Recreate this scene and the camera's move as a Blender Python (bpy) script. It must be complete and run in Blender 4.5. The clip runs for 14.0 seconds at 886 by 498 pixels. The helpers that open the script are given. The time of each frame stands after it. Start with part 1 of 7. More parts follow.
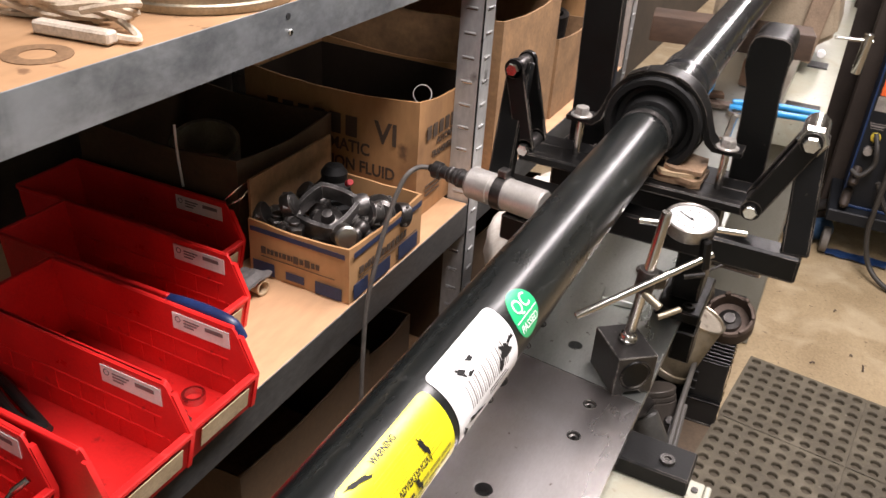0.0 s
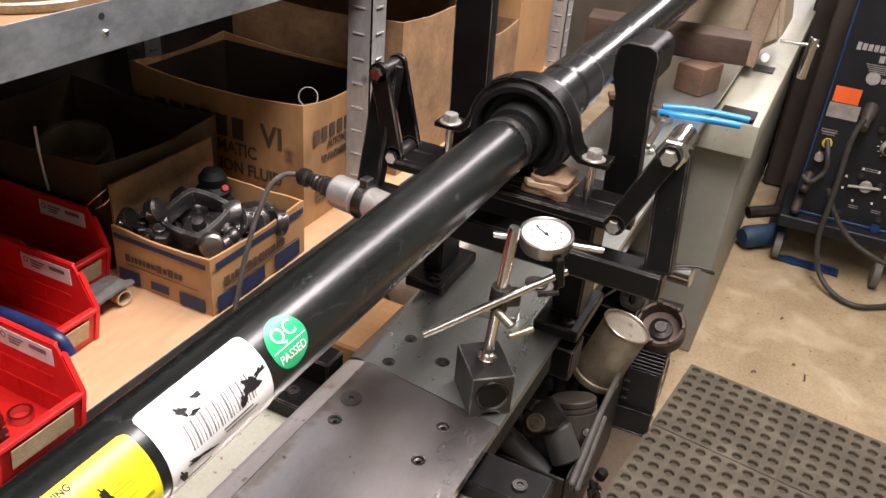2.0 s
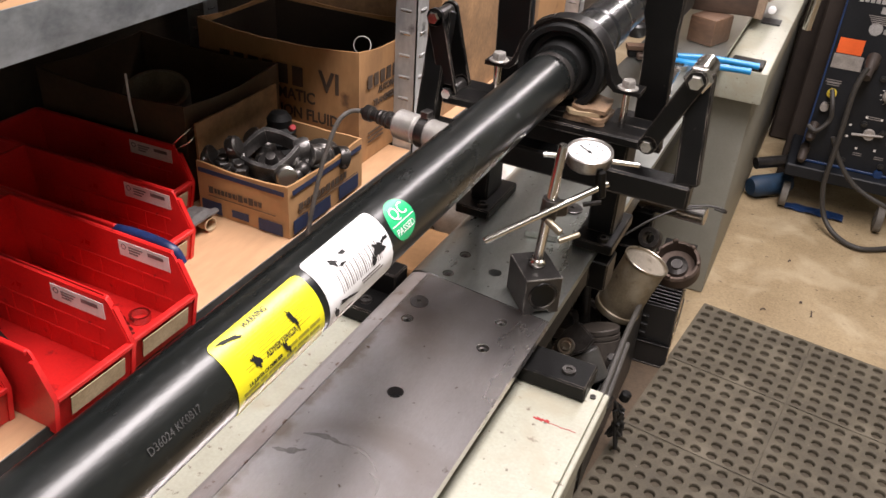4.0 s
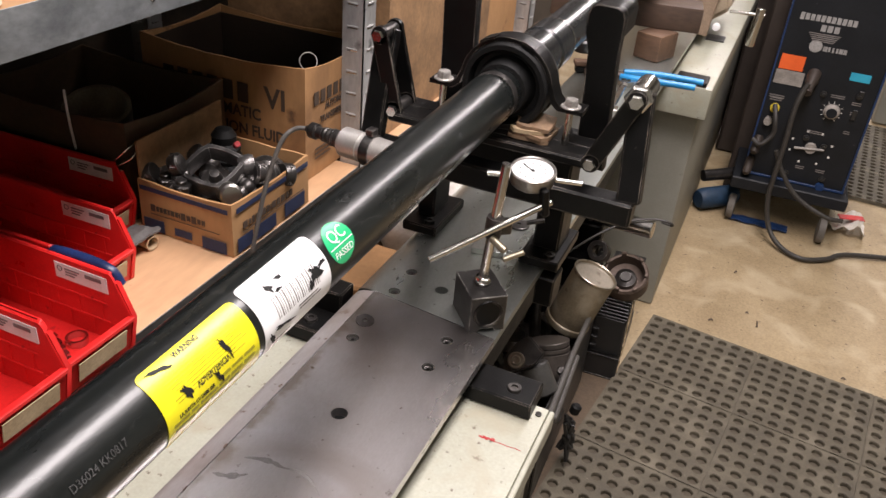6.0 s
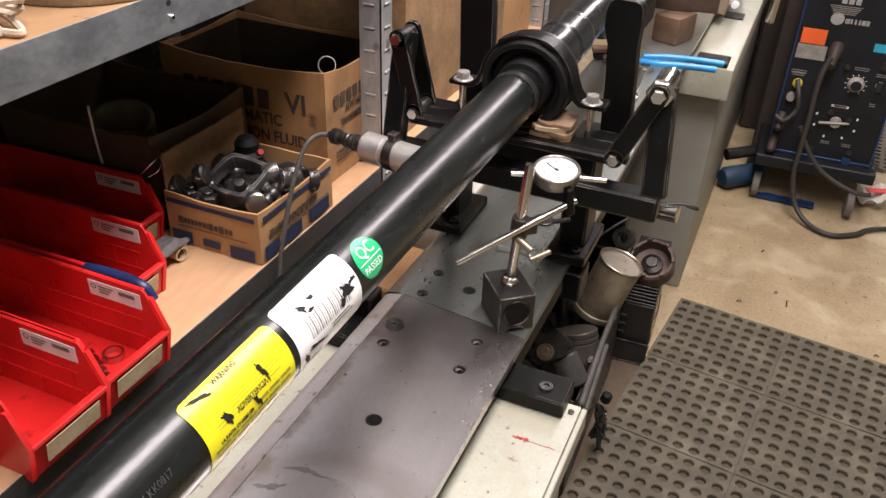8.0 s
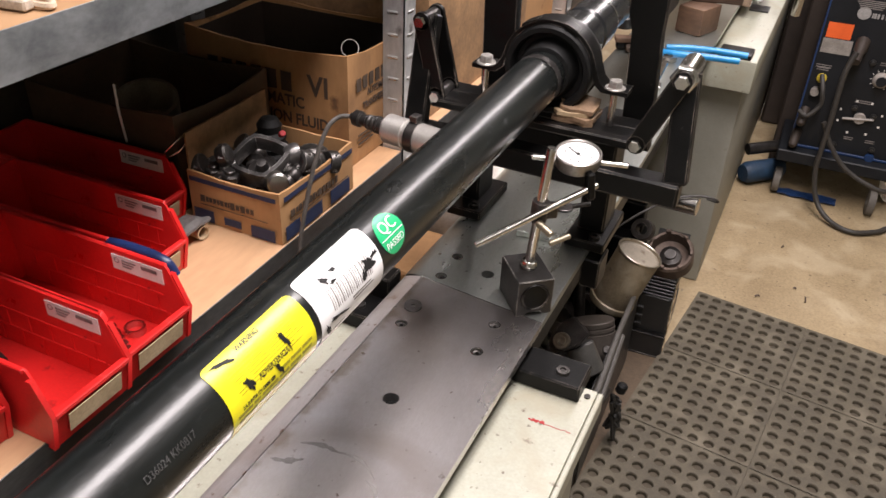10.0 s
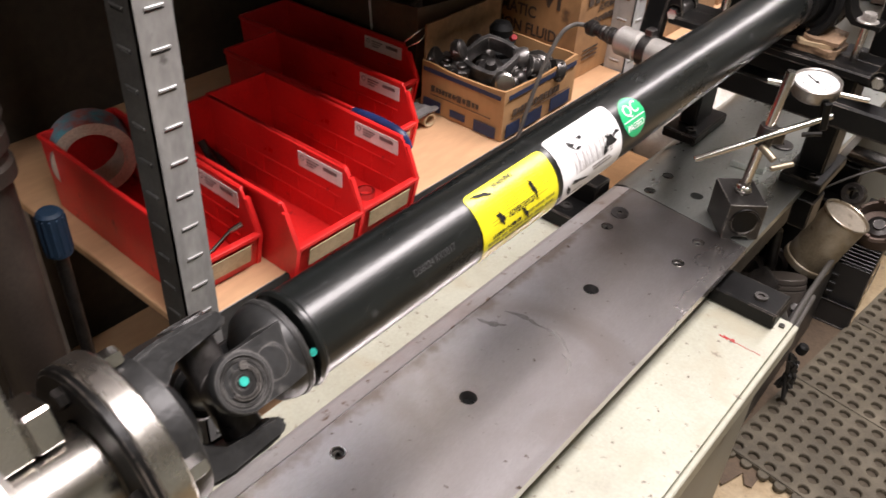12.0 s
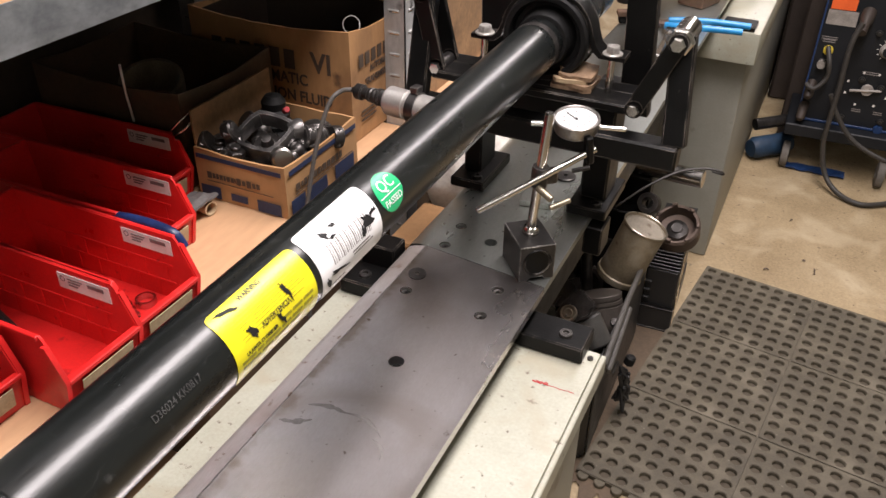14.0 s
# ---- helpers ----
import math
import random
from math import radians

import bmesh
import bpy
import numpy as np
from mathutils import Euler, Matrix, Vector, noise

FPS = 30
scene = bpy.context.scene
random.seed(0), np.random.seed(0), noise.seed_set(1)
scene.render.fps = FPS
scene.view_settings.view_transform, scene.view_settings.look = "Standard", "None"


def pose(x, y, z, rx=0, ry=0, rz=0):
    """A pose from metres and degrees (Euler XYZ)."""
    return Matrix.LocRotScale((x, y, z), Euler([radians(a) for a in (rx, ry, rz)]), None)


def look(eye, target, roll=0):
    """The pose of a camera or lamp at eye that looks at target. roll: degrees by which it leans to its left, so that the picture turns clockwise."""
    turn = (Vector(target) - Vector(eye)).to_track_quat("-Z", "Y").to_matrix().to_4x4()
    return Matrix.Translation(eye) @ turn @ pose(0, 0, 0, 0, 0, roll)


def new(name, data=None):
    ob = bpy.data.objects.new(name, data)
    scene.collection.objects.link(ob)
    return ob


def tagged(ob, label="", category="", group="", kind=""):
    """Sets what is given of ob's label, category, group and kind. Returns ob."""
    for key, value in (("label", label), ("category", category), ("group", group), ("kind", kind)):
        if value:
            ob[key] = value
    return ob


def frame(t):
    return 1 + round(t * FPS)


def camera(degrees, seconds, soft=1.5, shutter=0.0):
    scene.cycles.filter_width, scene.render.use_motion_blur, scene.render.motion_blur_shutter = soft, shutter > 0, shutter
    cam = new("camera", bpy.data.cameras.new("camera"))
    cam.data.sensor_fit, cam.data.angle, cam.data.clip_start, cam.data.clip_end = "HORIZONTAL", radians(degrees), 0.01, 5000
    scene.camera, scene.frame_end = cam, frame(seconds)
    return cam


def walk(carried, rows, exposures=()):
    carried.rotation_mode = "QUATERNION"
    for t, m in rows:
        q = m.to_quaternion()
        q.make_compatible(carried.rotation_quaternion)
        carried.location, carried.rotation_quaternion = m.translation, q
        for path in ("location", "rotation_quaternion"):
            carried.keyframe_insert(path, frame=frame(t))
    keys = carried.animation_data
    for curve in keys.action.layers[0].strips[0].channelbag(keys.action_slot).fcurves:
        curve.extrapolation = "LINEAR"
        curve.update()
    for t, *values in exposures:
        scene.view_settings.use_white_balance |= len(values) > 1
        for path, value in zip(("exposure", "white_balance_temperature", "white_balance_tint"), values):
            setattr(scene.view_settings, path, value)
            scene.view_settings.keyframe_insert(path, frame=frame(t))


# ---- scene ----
cam = camera(56.5, 14.0, shutter=0.5)
PATH = [
    (0, (0.198, -0.564, 1.389), (-0.531, 1.009, 0.393), 4.1),
    (0.5, (0.202, -0.582, 1.399), (-0.494, 0.988, 0.374), 3.6),
    (1, (0.214, -0.587, 1.388), (-0.448, 0.969, 0.32), 5.3),
    (1.5, (0.292, -0.473, 1.39), (-0.336, 1.119, 0.356), 6.9),
    (2, (0.318, -0.45, 1.394), (-0.395, 1.127, 0.392), 5.0),
    (2.5, (0.314, -0.569, 1.389), (-0.376, 0.989, 0.341), 5.0),
    (2.7, (0.315, -0.59, 1.391), (-0.379, 0.953, 0.324), 4.6),
    (4.8, (0.349, -0.617, 1.416), (-0.333, 0.947, 0.373), 3.1),
    (5, (0.355, -0.605, 1.42), (-0.305, 0.977, 0.388), 2.8),
    (5.5, (0.339, -0.602, 1.414), (-0.283, 0.996, 0.384), 4.0),
    (6, (0.336, -0.603, 1.411), (-0.278, 0.996, 0.379), 5.3),
    (6.5, (0.334, -0.61, 1.411), (-0.3, 0.981, 0.379), 5.5),
    (7, (0.327, -0.607, 1.417), (-0.311, 0.965, 0.358), 4.7),
    (7.5, (0.335, -0.595, 1.424), (-0.307, 0.965, 0.35), 2.9),
    (8, (0.327, -0.597, 1.432), (-0.328, 0.963, 0.364), 2.1),
    (10.5, (0.328, -0.618, 1.413), (-0.385, 0.894, 0.314), 3.1),
    (11, (0.325, -0.693, 1.398), (-0.522, 0.697, 0.236), 5.3),
    (11.5, (0.315, -0.741, 1.391), (-0.644, 0.531, 0.183), 5.8),
    (12, (0.326, -0.712, 1.397), (-0.653, 0.549, 0.191), 3.6),
    (12.5, (0.318, -0.676, 1.395), (-0.606, 0.654, 0.221), 2.2),
    (13, (0.326, -0.642, 1.394), (-0.486, 0.768, 0.231), 1.0),
    (13.5, (0.338, -0.627, 1.4), (-0.387, 0.863, 0.279), 0.9),
    (14, (0.352, -0.629, 1.408), (-0.355, 0.88, 0.303), 0.8),
]
EXPOSURES = [(0.0, 0.18), (0.5, 0.26), (1.0, 0.41), (1.5, 0.26), (2.0, 0.16), (2.7, 0.21), (5.0, -0.07), (8.2, -0.05), (10.5, -0.02), (11.5, 0.05), (12.5, 0.03), (13.5, 0.0), (14.0, -0.04)]
walk(cam, [(t, look(eye, target, roll)) for t, eye, target, roll in PATH], EXPOSURES)

# ---- world and light ----
world = bpy.data.worlds.new("world")
scene.world = world
world.use_nodes = True
world.node_tree.nodes["Background"].inputs[0].default_value = (0.8, 0.86, 1.0, 1)
world.node_tree.nodes["Background"].inputs[1].default_value = 0.02


def strip_light(name, x, y, z, length, width, watts, colour):
    """A fluorescent tube fitting under the ceiling, long side along y."""
    data = bpy.data.lights.new(name, "AREA")
    data.shape, data.size, data.size_y = "RECTANGLE", width, length
    data.energy, data.color = watts, colour
    lamp = new(name, data)
    lamp.matrix_world = pose(x, y, z)
    return lamp


# Lamp row is out of view, placed from highlights and shadow edges.
strip_light("ceiling_lamp", 0.42, 0.45, 2.75, 2.4, 0.55, 122, (0.99, 0.900, 0.905))
strip_light("ceiling_lamp", 0.42, 3.45, 2.75, 3.4, 0.30, 66, (0.99, 0.900, 0.905))
# Unseen lamp, added far off for the streak on the rear tube.
strip_light("ceiling_lamp", 0.42, 7.1, 2.75, 3.6, 0.40, 130, (0.99, 0.900, 0.905))
# Unseen weak lamp, added to continue the row.
strip_light("ceiling_lamp", 0.42, -2.3, 2.75, 1.8, 0.30, 22, (0.99, 0.900, 0.905))


# ---- materials ----
def material(name, colour, rough=0.5, metal=0.0, dark=None, scale=20.0, amount=0.5, fine=0.15, fine_scale=300.0,
             bump=0.0, bump_scale=400.0, stretch=(1, 1, 1), rough_vary=0.15, coat=0.0, per_object=0.0, spots=None, spot_scale=9.0,
             spot_level=0.62, spec=0.5, edge=None, blots=None, blot_scale=3.0,
             scratch=None, scratch_scale=16.0, rust_line=None):
    """A surface with two scales of variation in colour, uneven gloss and fine relief."""
    m = bpy.data.materials.new(name)
    m.use_nodes = True
    n, l = m.node_tree.nodes, m.node_tree.links
    b = n["Principled BSDF"]
    b.inputs["Metallic"].default_value = metal
    b.inputs["Coat Weight"].default_value = coat
    b.inputs["Coat Roughness"].default_value = 0.12
    b.inputs["Specular IOR Level"].default_value = spec
    dark = dark or tuple(c * 0.6 for c in colour)
    co = n.new("ShaderNodeTexCoord")
    mp = n.new("ShaderNodeMapping")
    mp.inputs["Scale"].default_value = stretch
    l.new(co.outputs["Object"], mp.inputs["Vector"])
    big = n.new("ShaderNodeTexNoise")
    big.inputs["Scale"].default_value, big.inputs["Detail"].default_value, big.inputs["Roughness"].default_value = scale, 6, 0.65
    l.new(mp.outputs[0], big.inputs["Vector"])
    small = n.new("ShaderNodeTexNoise")
    small.inputs["Scale"].default_value, small.inputs["Detail"].default_value = fine_scale, 3
    l.new(mp.outputs[0], small.inputs["Vector"])
    ramp = n.new("ShaderNodeValToRGB")
    ramp.color_ramp.elements[0].position, ramp.color_ramp.elements[1].position = 0.5 - 0.25 * amount - 0.02, 0.5 + 0.25 * amount
    ramp.color_ramp.elements[0].color, ramp.color_ramp.elements[1].color = (*dark, 1), (*colour, 1)
    l.new(big.outputs["Fac"], ramp.inputs["Fac"])
    ov = n.new("ShaderNodeMix")
    ov.data_type, ov.blend_type = "RGBA", "OVERLAY"
    ov.inputs[0].default_value = fine * 3
    l.new(ramp.outputs[0], ov.inputs[6])
    l.new(small.outputs["Fac"], ov.inputs[7])
    out = ov.outputs[2]
    if spots:
        sp = n.new("ShaderNodeTexNoise")
        sp.inputs["Scale"].default_value, sp.inputs["Detail"].default_value = spot_scale, 8
        l.new(co.outputs["Object"], sp.inputs["Vector"])
        sr = n.new("ShaderNodeValToRGB")
        sr.color_ramp.elements[0].position, sr.color_ramp.elements[1].position = spot_level, spot_level + 0.07
        l.new(sp.outputs["Fac"], sr.inputs["Fac"])
        mx = n.new("ShaderNodeMix")
        mx.data_type = "RGBA"
        l.new(sr.outputs[0], mx.inputs[0])
        l.new(out, mx.inputs[6])
        mx.inputs[7].default_value = (*spots, 1)
        out = mx.outputs[2]
    if blots:
        bl = n.new("ShaderNodeTexNoise")
        bl.inputs["Scale"].default_value, bl.inputs["Detail"].default_value, bl.inputs["Distortion"].default_value = blot_scale, 7, 0.6
        l.new(co.outputs["Object"], bl.inputs["Vector"])
        br = n.new("ShaderNodeMapRange")
        br.inputs[1].default_value, br.inputs[2].default_value, br.inputs[4].default_value = 0.50, 0.70, 0.8
        l.new(bl.outputs["Fac"], br.inputs[0])
        bx = n.new("ShaderNodeMix")
        bx.data_type = "RGBA"
        l.new(br.outputs[0], bx.inputs[0])
        l.new(out, bx.inputs[6])
        bx.inputs[7].default_value = (*blots, 1)
        out = bx.outputs[2]
    if scratch:
        # fine hairlines, broken up by the large noise
        vo = n.new("ShaderNodeTexVoronoi")
        vo.feature = "DISTANCE_TO_EDGE"
        vo.inputs["Scale"].default_value = scratch_scale
        wp = n.new("ShaderNodeVectorMath")
        wp.operation = "MULTIPLY_ADD"
        l.new(big.outputs["Color"], wp.inputs[0])
        wp.inputs[1].default_value = (0.05, 0.05, 0.05)
        l.new(mp.outputs[0], wp.inputs[2])
        l.new(wp.outputs[0], vo.inputs["Vector"])
        hr = n.new("ShaderNodeMapRange")
        hr.inputs[1].default_value, hr.inputs[2].default_value, hr.inputs[3].default_value, hr.inputs[4].default_value = 0.001, 0.008, 0.30, 0.0
        l.new(vo.outputs["Distance"], hr.inputs[0])
        hg = n.new("ShaderNodeMapRange")
        hg.inputs[1].default_value, hg.inputs[2].default_value = 0.50, 0.62
        gn = n.new("ShaderNodeTexNoise")
        gn.inputs["Scale"].default_value = scratch_scale * 1.3
        l.new(co.outputs["Object"], gn.inputs["Vector"])
        l.new(gn.outputs["Fac"], hg.inputs[0])
        hm = n.new("ShaderNodeMath")
        hm.operation = "MULTIPLY"
        l.new(hr.outputs[0], hm.inputs[0])
        l.new(hg.outputs[0], hm.inputs[1])
        hx = n.new("ShaderNodeMix")
        hx.data_type = "RGBA"
        l.new(hm.outputs[0], hx.inputs[0])
        l.new(out, hx.inputs[6])
        hx.inputs[7].default_value = (*scratch, 1)
        out = hx.outputs[2]
    if rust_line:
        # broken brown staining along a line of constant x
        sx = n.new("ShaderNodeSeparateXYZ")
        l.new(co.outputs["Object"], sx.inputs[0])
        wn = n.new("ShaderNodeTexNoise")
        wn.inputs["Scale"].default_value, wn.inputs["Detail"].default_value = 38, 6
        l.new(co.outputs["Object"], wn.inputs["Vector"])
        off = n.new("ShaderNodeMath")
        off.operation = "SUBTRACT"
        l.new(sx.outputs["X"], off.inputs[0])
        off.inputs[1].default_value = rust_line[0]
        ab = n.new("ShaderNodeMath")
        ab.operation = "ABSOLUTE"
        l.new(off.outputs[0], ab.inputs[0])
        near_line = n.new("ShaderNodeMapRange")
        near_line.inputs[1].default_value, near_line.inputs[2].default_value, near_line.inputs[3].default_value, near_line.inputs[4].default_value = 0.0, rust_line[1], 0.30, -0.20
        near_line.clamp = False
        l.new(ab.outputs[0], near_line.inputs[0])
        add = n.new("ShaderNodeMath")
        l.new(near_line.outputs[0], add.inputs[0])
        l.new(wn.outputs["Fac"], add.inputs[1])
        rl = n.new("ShaderNodeMapRange")
        rl.inputs[1].default_value, rl.inputs[2].default_value, rl.inputs[4].default_value = 0.60, 0.85, 0.75
        l.new(add.outputs[0], rl.inputs[0])
        rx = n.new("ShaderNodeMix")
        rx.data_type = "RGBA"
        l.new(rl.outputs[0], rx.inputs[0])
        l.new(out, rx.inputs[6])
        rx.inputs[7].default_value = (*rust_line[2], 1)
        out = rx.outputs[2]
    if edge:
        # paint rubbed through along the edges
        bv = n.new("ShaderNodeBevel")
        bv.samples = 4
        bv.inputs[0].default_value = 0.0016
        ge = n.new("ShaderNodeNewGeometry")
        dt = n.new("ShaderNodeVectorMath")
        dt.operation = "DOT_PRODUCT"
        l.new(bv.outputs[0], dt.inputs[0])
        l.new(ge.outputs["Normal"], dt.inputs[1])
        rub = n.new("ShaderNodeMapRange")
        rub.inputs[1].default_value, rub.inputs[2].default_value, rub.inputs[3].default_value, rub.inputs[4].default_value = 0.93, 0.985, 1.0, 0.0
        l.new(dt.outputs["Value"], rub.inputs[0])
        gate = n.new("ShaderNodeMapRange")
        gate.inputs[1].default_value, gate.inputs[2].default_value = 0.42, 0.60
        l.new(big.outputs["Fac"], gate.inputs[0])
        mu = n.new("ShaderNodeMath")
        mu.operation = "MULTIPLY"
        l.new(rub.outputs[0], mu.inputs[0])
        l.new(gate.outputs[0], mu.inputs[1])
        ex = n.new("ShaderNodeMix")
        ex.data_type = "RGBA"
        l.new(mu.outputs[0], ex.inputs[0])
        l.new(out, ex.inputs[6])
        ex.inputs[7].default_value = (*edge, 1)
        out = ex.outputs[2]
    if per_object:
        inf = n.new("ShaderNodeObjectInfo")
        hs = n.new("ShaderNodeHueSaturation")
        ma = n.new("ShaderNodeMapRange")
        ma.inputs[3].default_value, ma.inputs[4].default_value = 1 - per_object, 1 + per_object
        l.new(inf.outputs["Random"], ma.inputs[0])
        l.new(ma.outputs[0], hs.inputs["Value"])
        l.new(out, hs.inputs["Color"])
        out = hs.outputs[0]
    l.new(out, b.inputs["Base Color"])
    rr = n.new("ShaderNodeMapRange")
    rr.inputs[3].default_value, rr.inputs[4].default_value = max(0.03, rough - rough_vary), min(1.0, rough + rough_vary)
    l.new(big.outputs["Fac"], rr.inputs[0])
    l.new(rr.outputs[0], b.inputs["Roughness"])
    if bump:
        bs = n.new("ShaderNodeTexNoise")
        bs.inputs["Scale"].default_value, bs.inputs["Detail"].default_value = bump_scale, 4
        l.new(mp.outputs[0], bs.inputs["Vector"])
        bp = n.new("ShaderNodeBump")
        bp.inputs["Strength"].default_value, bp.inputs["Distance"].default_value = bump, 0.002
        l.new(bs.outputs["Fac"], bp.inputs["Height"])
        l.new(bp.outputs[0], b.inputs["Normal"])
    return m


CONCRETE = material("stained_concrete", (0.40, 0.31, 0.185), 0.6, 0, (0.235, 0.17, 0.092), 4.5, 1.0, 0.12, 140, 0.25, 120, spots=(0.14, 0.10, 0.06), spot_scale=55, spot_level=0.645, blots=(0.47, 0.385, 0.255), blot_scale=6.5, scratch=(0.20, 0.145, 0.085), scratch_scale=7)
WALL = material("painted_block", (0.50, 0.53, 0.48), 0.8, 0, (0.42, 0.445, 0.40), 4, 0.8, 0.1, 60, 0.2, 90)
DARKWALL = material("dark_wall", (0.075, 0.056, 0.038), 0.9, 0, (0.032, 0.024, 0.016), 4, 0.8, 0.1, 60, 0.2, 90)
RUBBER = material("dusty_rubber", (0.112, 0.095, 0.064), 0.72, 0, (0.052, 0.043, 0.029), 9, 0.9, 0.12, 260, 0.35, 500, per_object=0.08, blots=(0.145, 0.125, 0.090), blot_scale=9, spots=(0.22, 0.20, 0.16), spot_scale=120, spot_level=0.70)
STEEL = material("ground_steel", (0.69, 0.665, 0.665), 0.285, 1, (0.53, 0.50, 0.485), 6, 1.0, 0.05, 500, 0.03, 900, stretch=(1, 0.35, 1), rough_vary=0.05, spots=(0.18, 0.14, 0.11), spot_scale=85, spot_level=0.675, blots=(0.45, 0.405, 0.375), blot_scale=7, scratch=(0.74, 0.715, 0.71), scratch_scale=22, rust_line=(-0.074, 0.022, (0.34, 0.27, 0.21)))
FARSTEEL = material("dull_steel", (0.55, 0.575, 0.54), 0.32, 0.9, (0.36, 0.38, 0.355), 8, 0.9, 0.05, 500, 0.03, 900, stretch=(1, 0.3, 1), spots=(0.13, 0.12, 0.10), spot_scale=85, spot_level=0.665, scratch=(0.58, 0.60, 0.57), scratch_scale=22)
BLACKPAINT = material("gloss_black_paint", (0.008, 0.0098, 0.0092), 0.29, 0, (0.004, 0.0045, 0.0045), 16, 0.9, 0.1, 400, 0.05, 300, stretch=(1, 0.35, 1), coat=0.12, rough_vary=0.15, spots=(0.035, 0.037, 0.037), spot_scale=60, spot_level=0.67, scratch=(0.07, 0.07, 0.07), scratch_scale=18)
BLACKPART = material("worn_black_paint", (0.0045, 0.0043, 0.0042), 0.40, 0.0, (0.002, 0.002, 0.002), 25, 0.9, 0.12, 400, 0.10, 300, spots=(0.10, 0.088, 0.075), spot_scale=60, spot_level=0.725, spec=0.22, edge=(0.22, 0.19, 0.16))
BLACKRUBBER = material("black_rubber", (0.006, 0.006, 0.006), 0.6, 0, None, 30, 0.6, 0.1, 300, 0.2, 400, spec=0.25)
SHINYBLACK = material("polished_black_tube", (0.014, 0.016, 0.017), 0.27, 0, (0.008, 0.008, 0.009), 14, 0.8, 0.08, 300, 0.02, 300, stretch=(1, 0.3, 1), coat=0.12, rough_vary=0.08, spec=0.5)
BEDPAINT = material("pale_green_enamel", (0.395, 0.40, 0.33), 0.42, 0, (0.30, 0.295, 0.23), 8, 0.8, 0.05, 250, 0.08, 350, spots=(0.12, 0.095, 0.07), spot_scale=85, spot_level=0.645, blots=(0.33, 0.305, 0.225), blot_scale=15, scratch=(0.22, 0.19, 0.15), scratch_scale=26)
BEDSIDE = material("grey_green_casting", (0.285, 0.28, 0.24), 0.5, 0, (0.215, 0.21, 0.175), 5, 0.8, 0.03, 200, 0.06, 250, spots=(0.15, 0.13, 0.10), spot_scale=14, spot_level=0.68, blots=(0.24, 0.23, 0.19), blot_scale=4)
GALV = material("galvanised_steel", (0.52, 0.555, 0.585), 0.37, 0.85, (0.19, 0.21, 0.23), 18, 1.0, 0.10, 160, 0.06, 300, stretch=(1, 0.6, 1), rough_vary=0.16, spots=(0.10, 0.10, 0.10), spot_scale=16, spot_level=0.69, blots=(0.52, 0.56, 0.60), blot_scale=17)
# Dark zinc: lower beams, deck undersides and one post's shade-darkened flange.
BEAMDARK = material("dark_galvanised", (0.16, 0.16, 0.155), 0.45, 0.6, (0.05, 0.05, 0.048), 12, 1.0, 0.12, 200, 0.08, 300, stretch=(1, 0.4, 1))
BOARD = material("shelf_plywood", (0.54, 0.33, 0.185), 0.62, 0, (0.43, 0.25, 0.13), 5, 0.8, 0.06, 90, 0.12, 200, stretch=(1, 0.25, 1), spots=(0.22, 0.12, 0.06), spot_scale=26, spot_level=0.70, blots=(0.58, 0.37, 0.21), blot_scale=6)
CARD = material("brown_cardboard", (0.41, 0.225, 0.095), 0.8, 0, (0.31, 0.165, 0.065), 7, 0.8, 0.05, 120, 0.10, 160, stretch=(1, 1, 0.4), spots=(0.13, 0.068, 0.03), spot_scale=13, spot_level=0.665, blots=(0.33, 0.185, 0.08), blot_scale=9)
# Cardboard darkened to carry the shade inside the shelving.
SHADECARD = material("shade_dark_cardboard", (0.105, 0.064, 0.033), 0.7, 0, (0.05, 0.032, 0.018), 8, 1.0, 0.1, 120, 0.10, 160)
# Near-black card for the shaded inside of the open carton.
SHADELINER = material("shade_black_cardboard", (0.035, 0.023, 0.014), 0.6, 0, (0.012, 0.008, 0.006), 9, 1.0, 0.1, 120, 0.10, 160)
CARDIN = material("oily_cardboard", (0.36, 0.21, 0.10), 0.75, 0, (0.13, 0.075, 0.038), 14, 1.0, 0.1, 120, 0.10, 160)
RED = material("red_polypropylene", (0.70, 0.023, 0.021), 0.33, 0, (0.48, 0.012, 0.013), 12, 0.8, 0.08, 300, 0.06, 200, spots=(0.18, 0.010, 0.010), spot_scale=40, spot_level=0.65, blots=(0.58, 0.015, 0.015), blot_scale=14, scratch=(0.72, 0.10, 0.09), scratch_scale=26)
LABEL = material("label_paper", (0.74, 0.71, 0.68), 0.6, 0, (0.6, 0.57, 0.54), 30, 0.6, 0.08, 300)
OLDLABEL = material("soiled_card", (0.50, 0.38, 0.24), 0.7, 0, (0.36, 0.26, 0.15), 30, 0.8, 0.1, 300)
INK = material("black_ink", (0.02, 0.018, 0.016), 0.6)
GREYINK = material("grey_ink", (0.22, 0.20, 0.19), 0.6)
BLUEINK = material("blue_print", (0.018, 0.030, 0.078), 0.6, 0, (0.012, 0.018, 0.045), 60, 0.8)
BROWNINK = material("dark_print", (0.07, 0.045, 0.03), 0.7)
WHITE = material("white_sticker", (0.80, 0.80, 0.80), 0.35, 0, (0.70, 0.70, 0.70), 20, 0.5, 0.03, 300)
YELLOW = material("yellow_sticker", (0.80, 0.74, 0.02), 0.33, 0, (0.72, 0.64, 0.015), 20, 0.5, 0.03, 300)
GREEN = material("green_sticker", (0.02, 0.42, 0.16), 0.33, 0, (0.015, 0.34, 0.13), 20, 0.5, 0.03, 300)
SATIN = material("satin_aluminium", (0.60, 0.575, 0.54), 0.42, 0.7, (0.46, 0.44, 0.41), 30, 0.8, 0.06, 300)
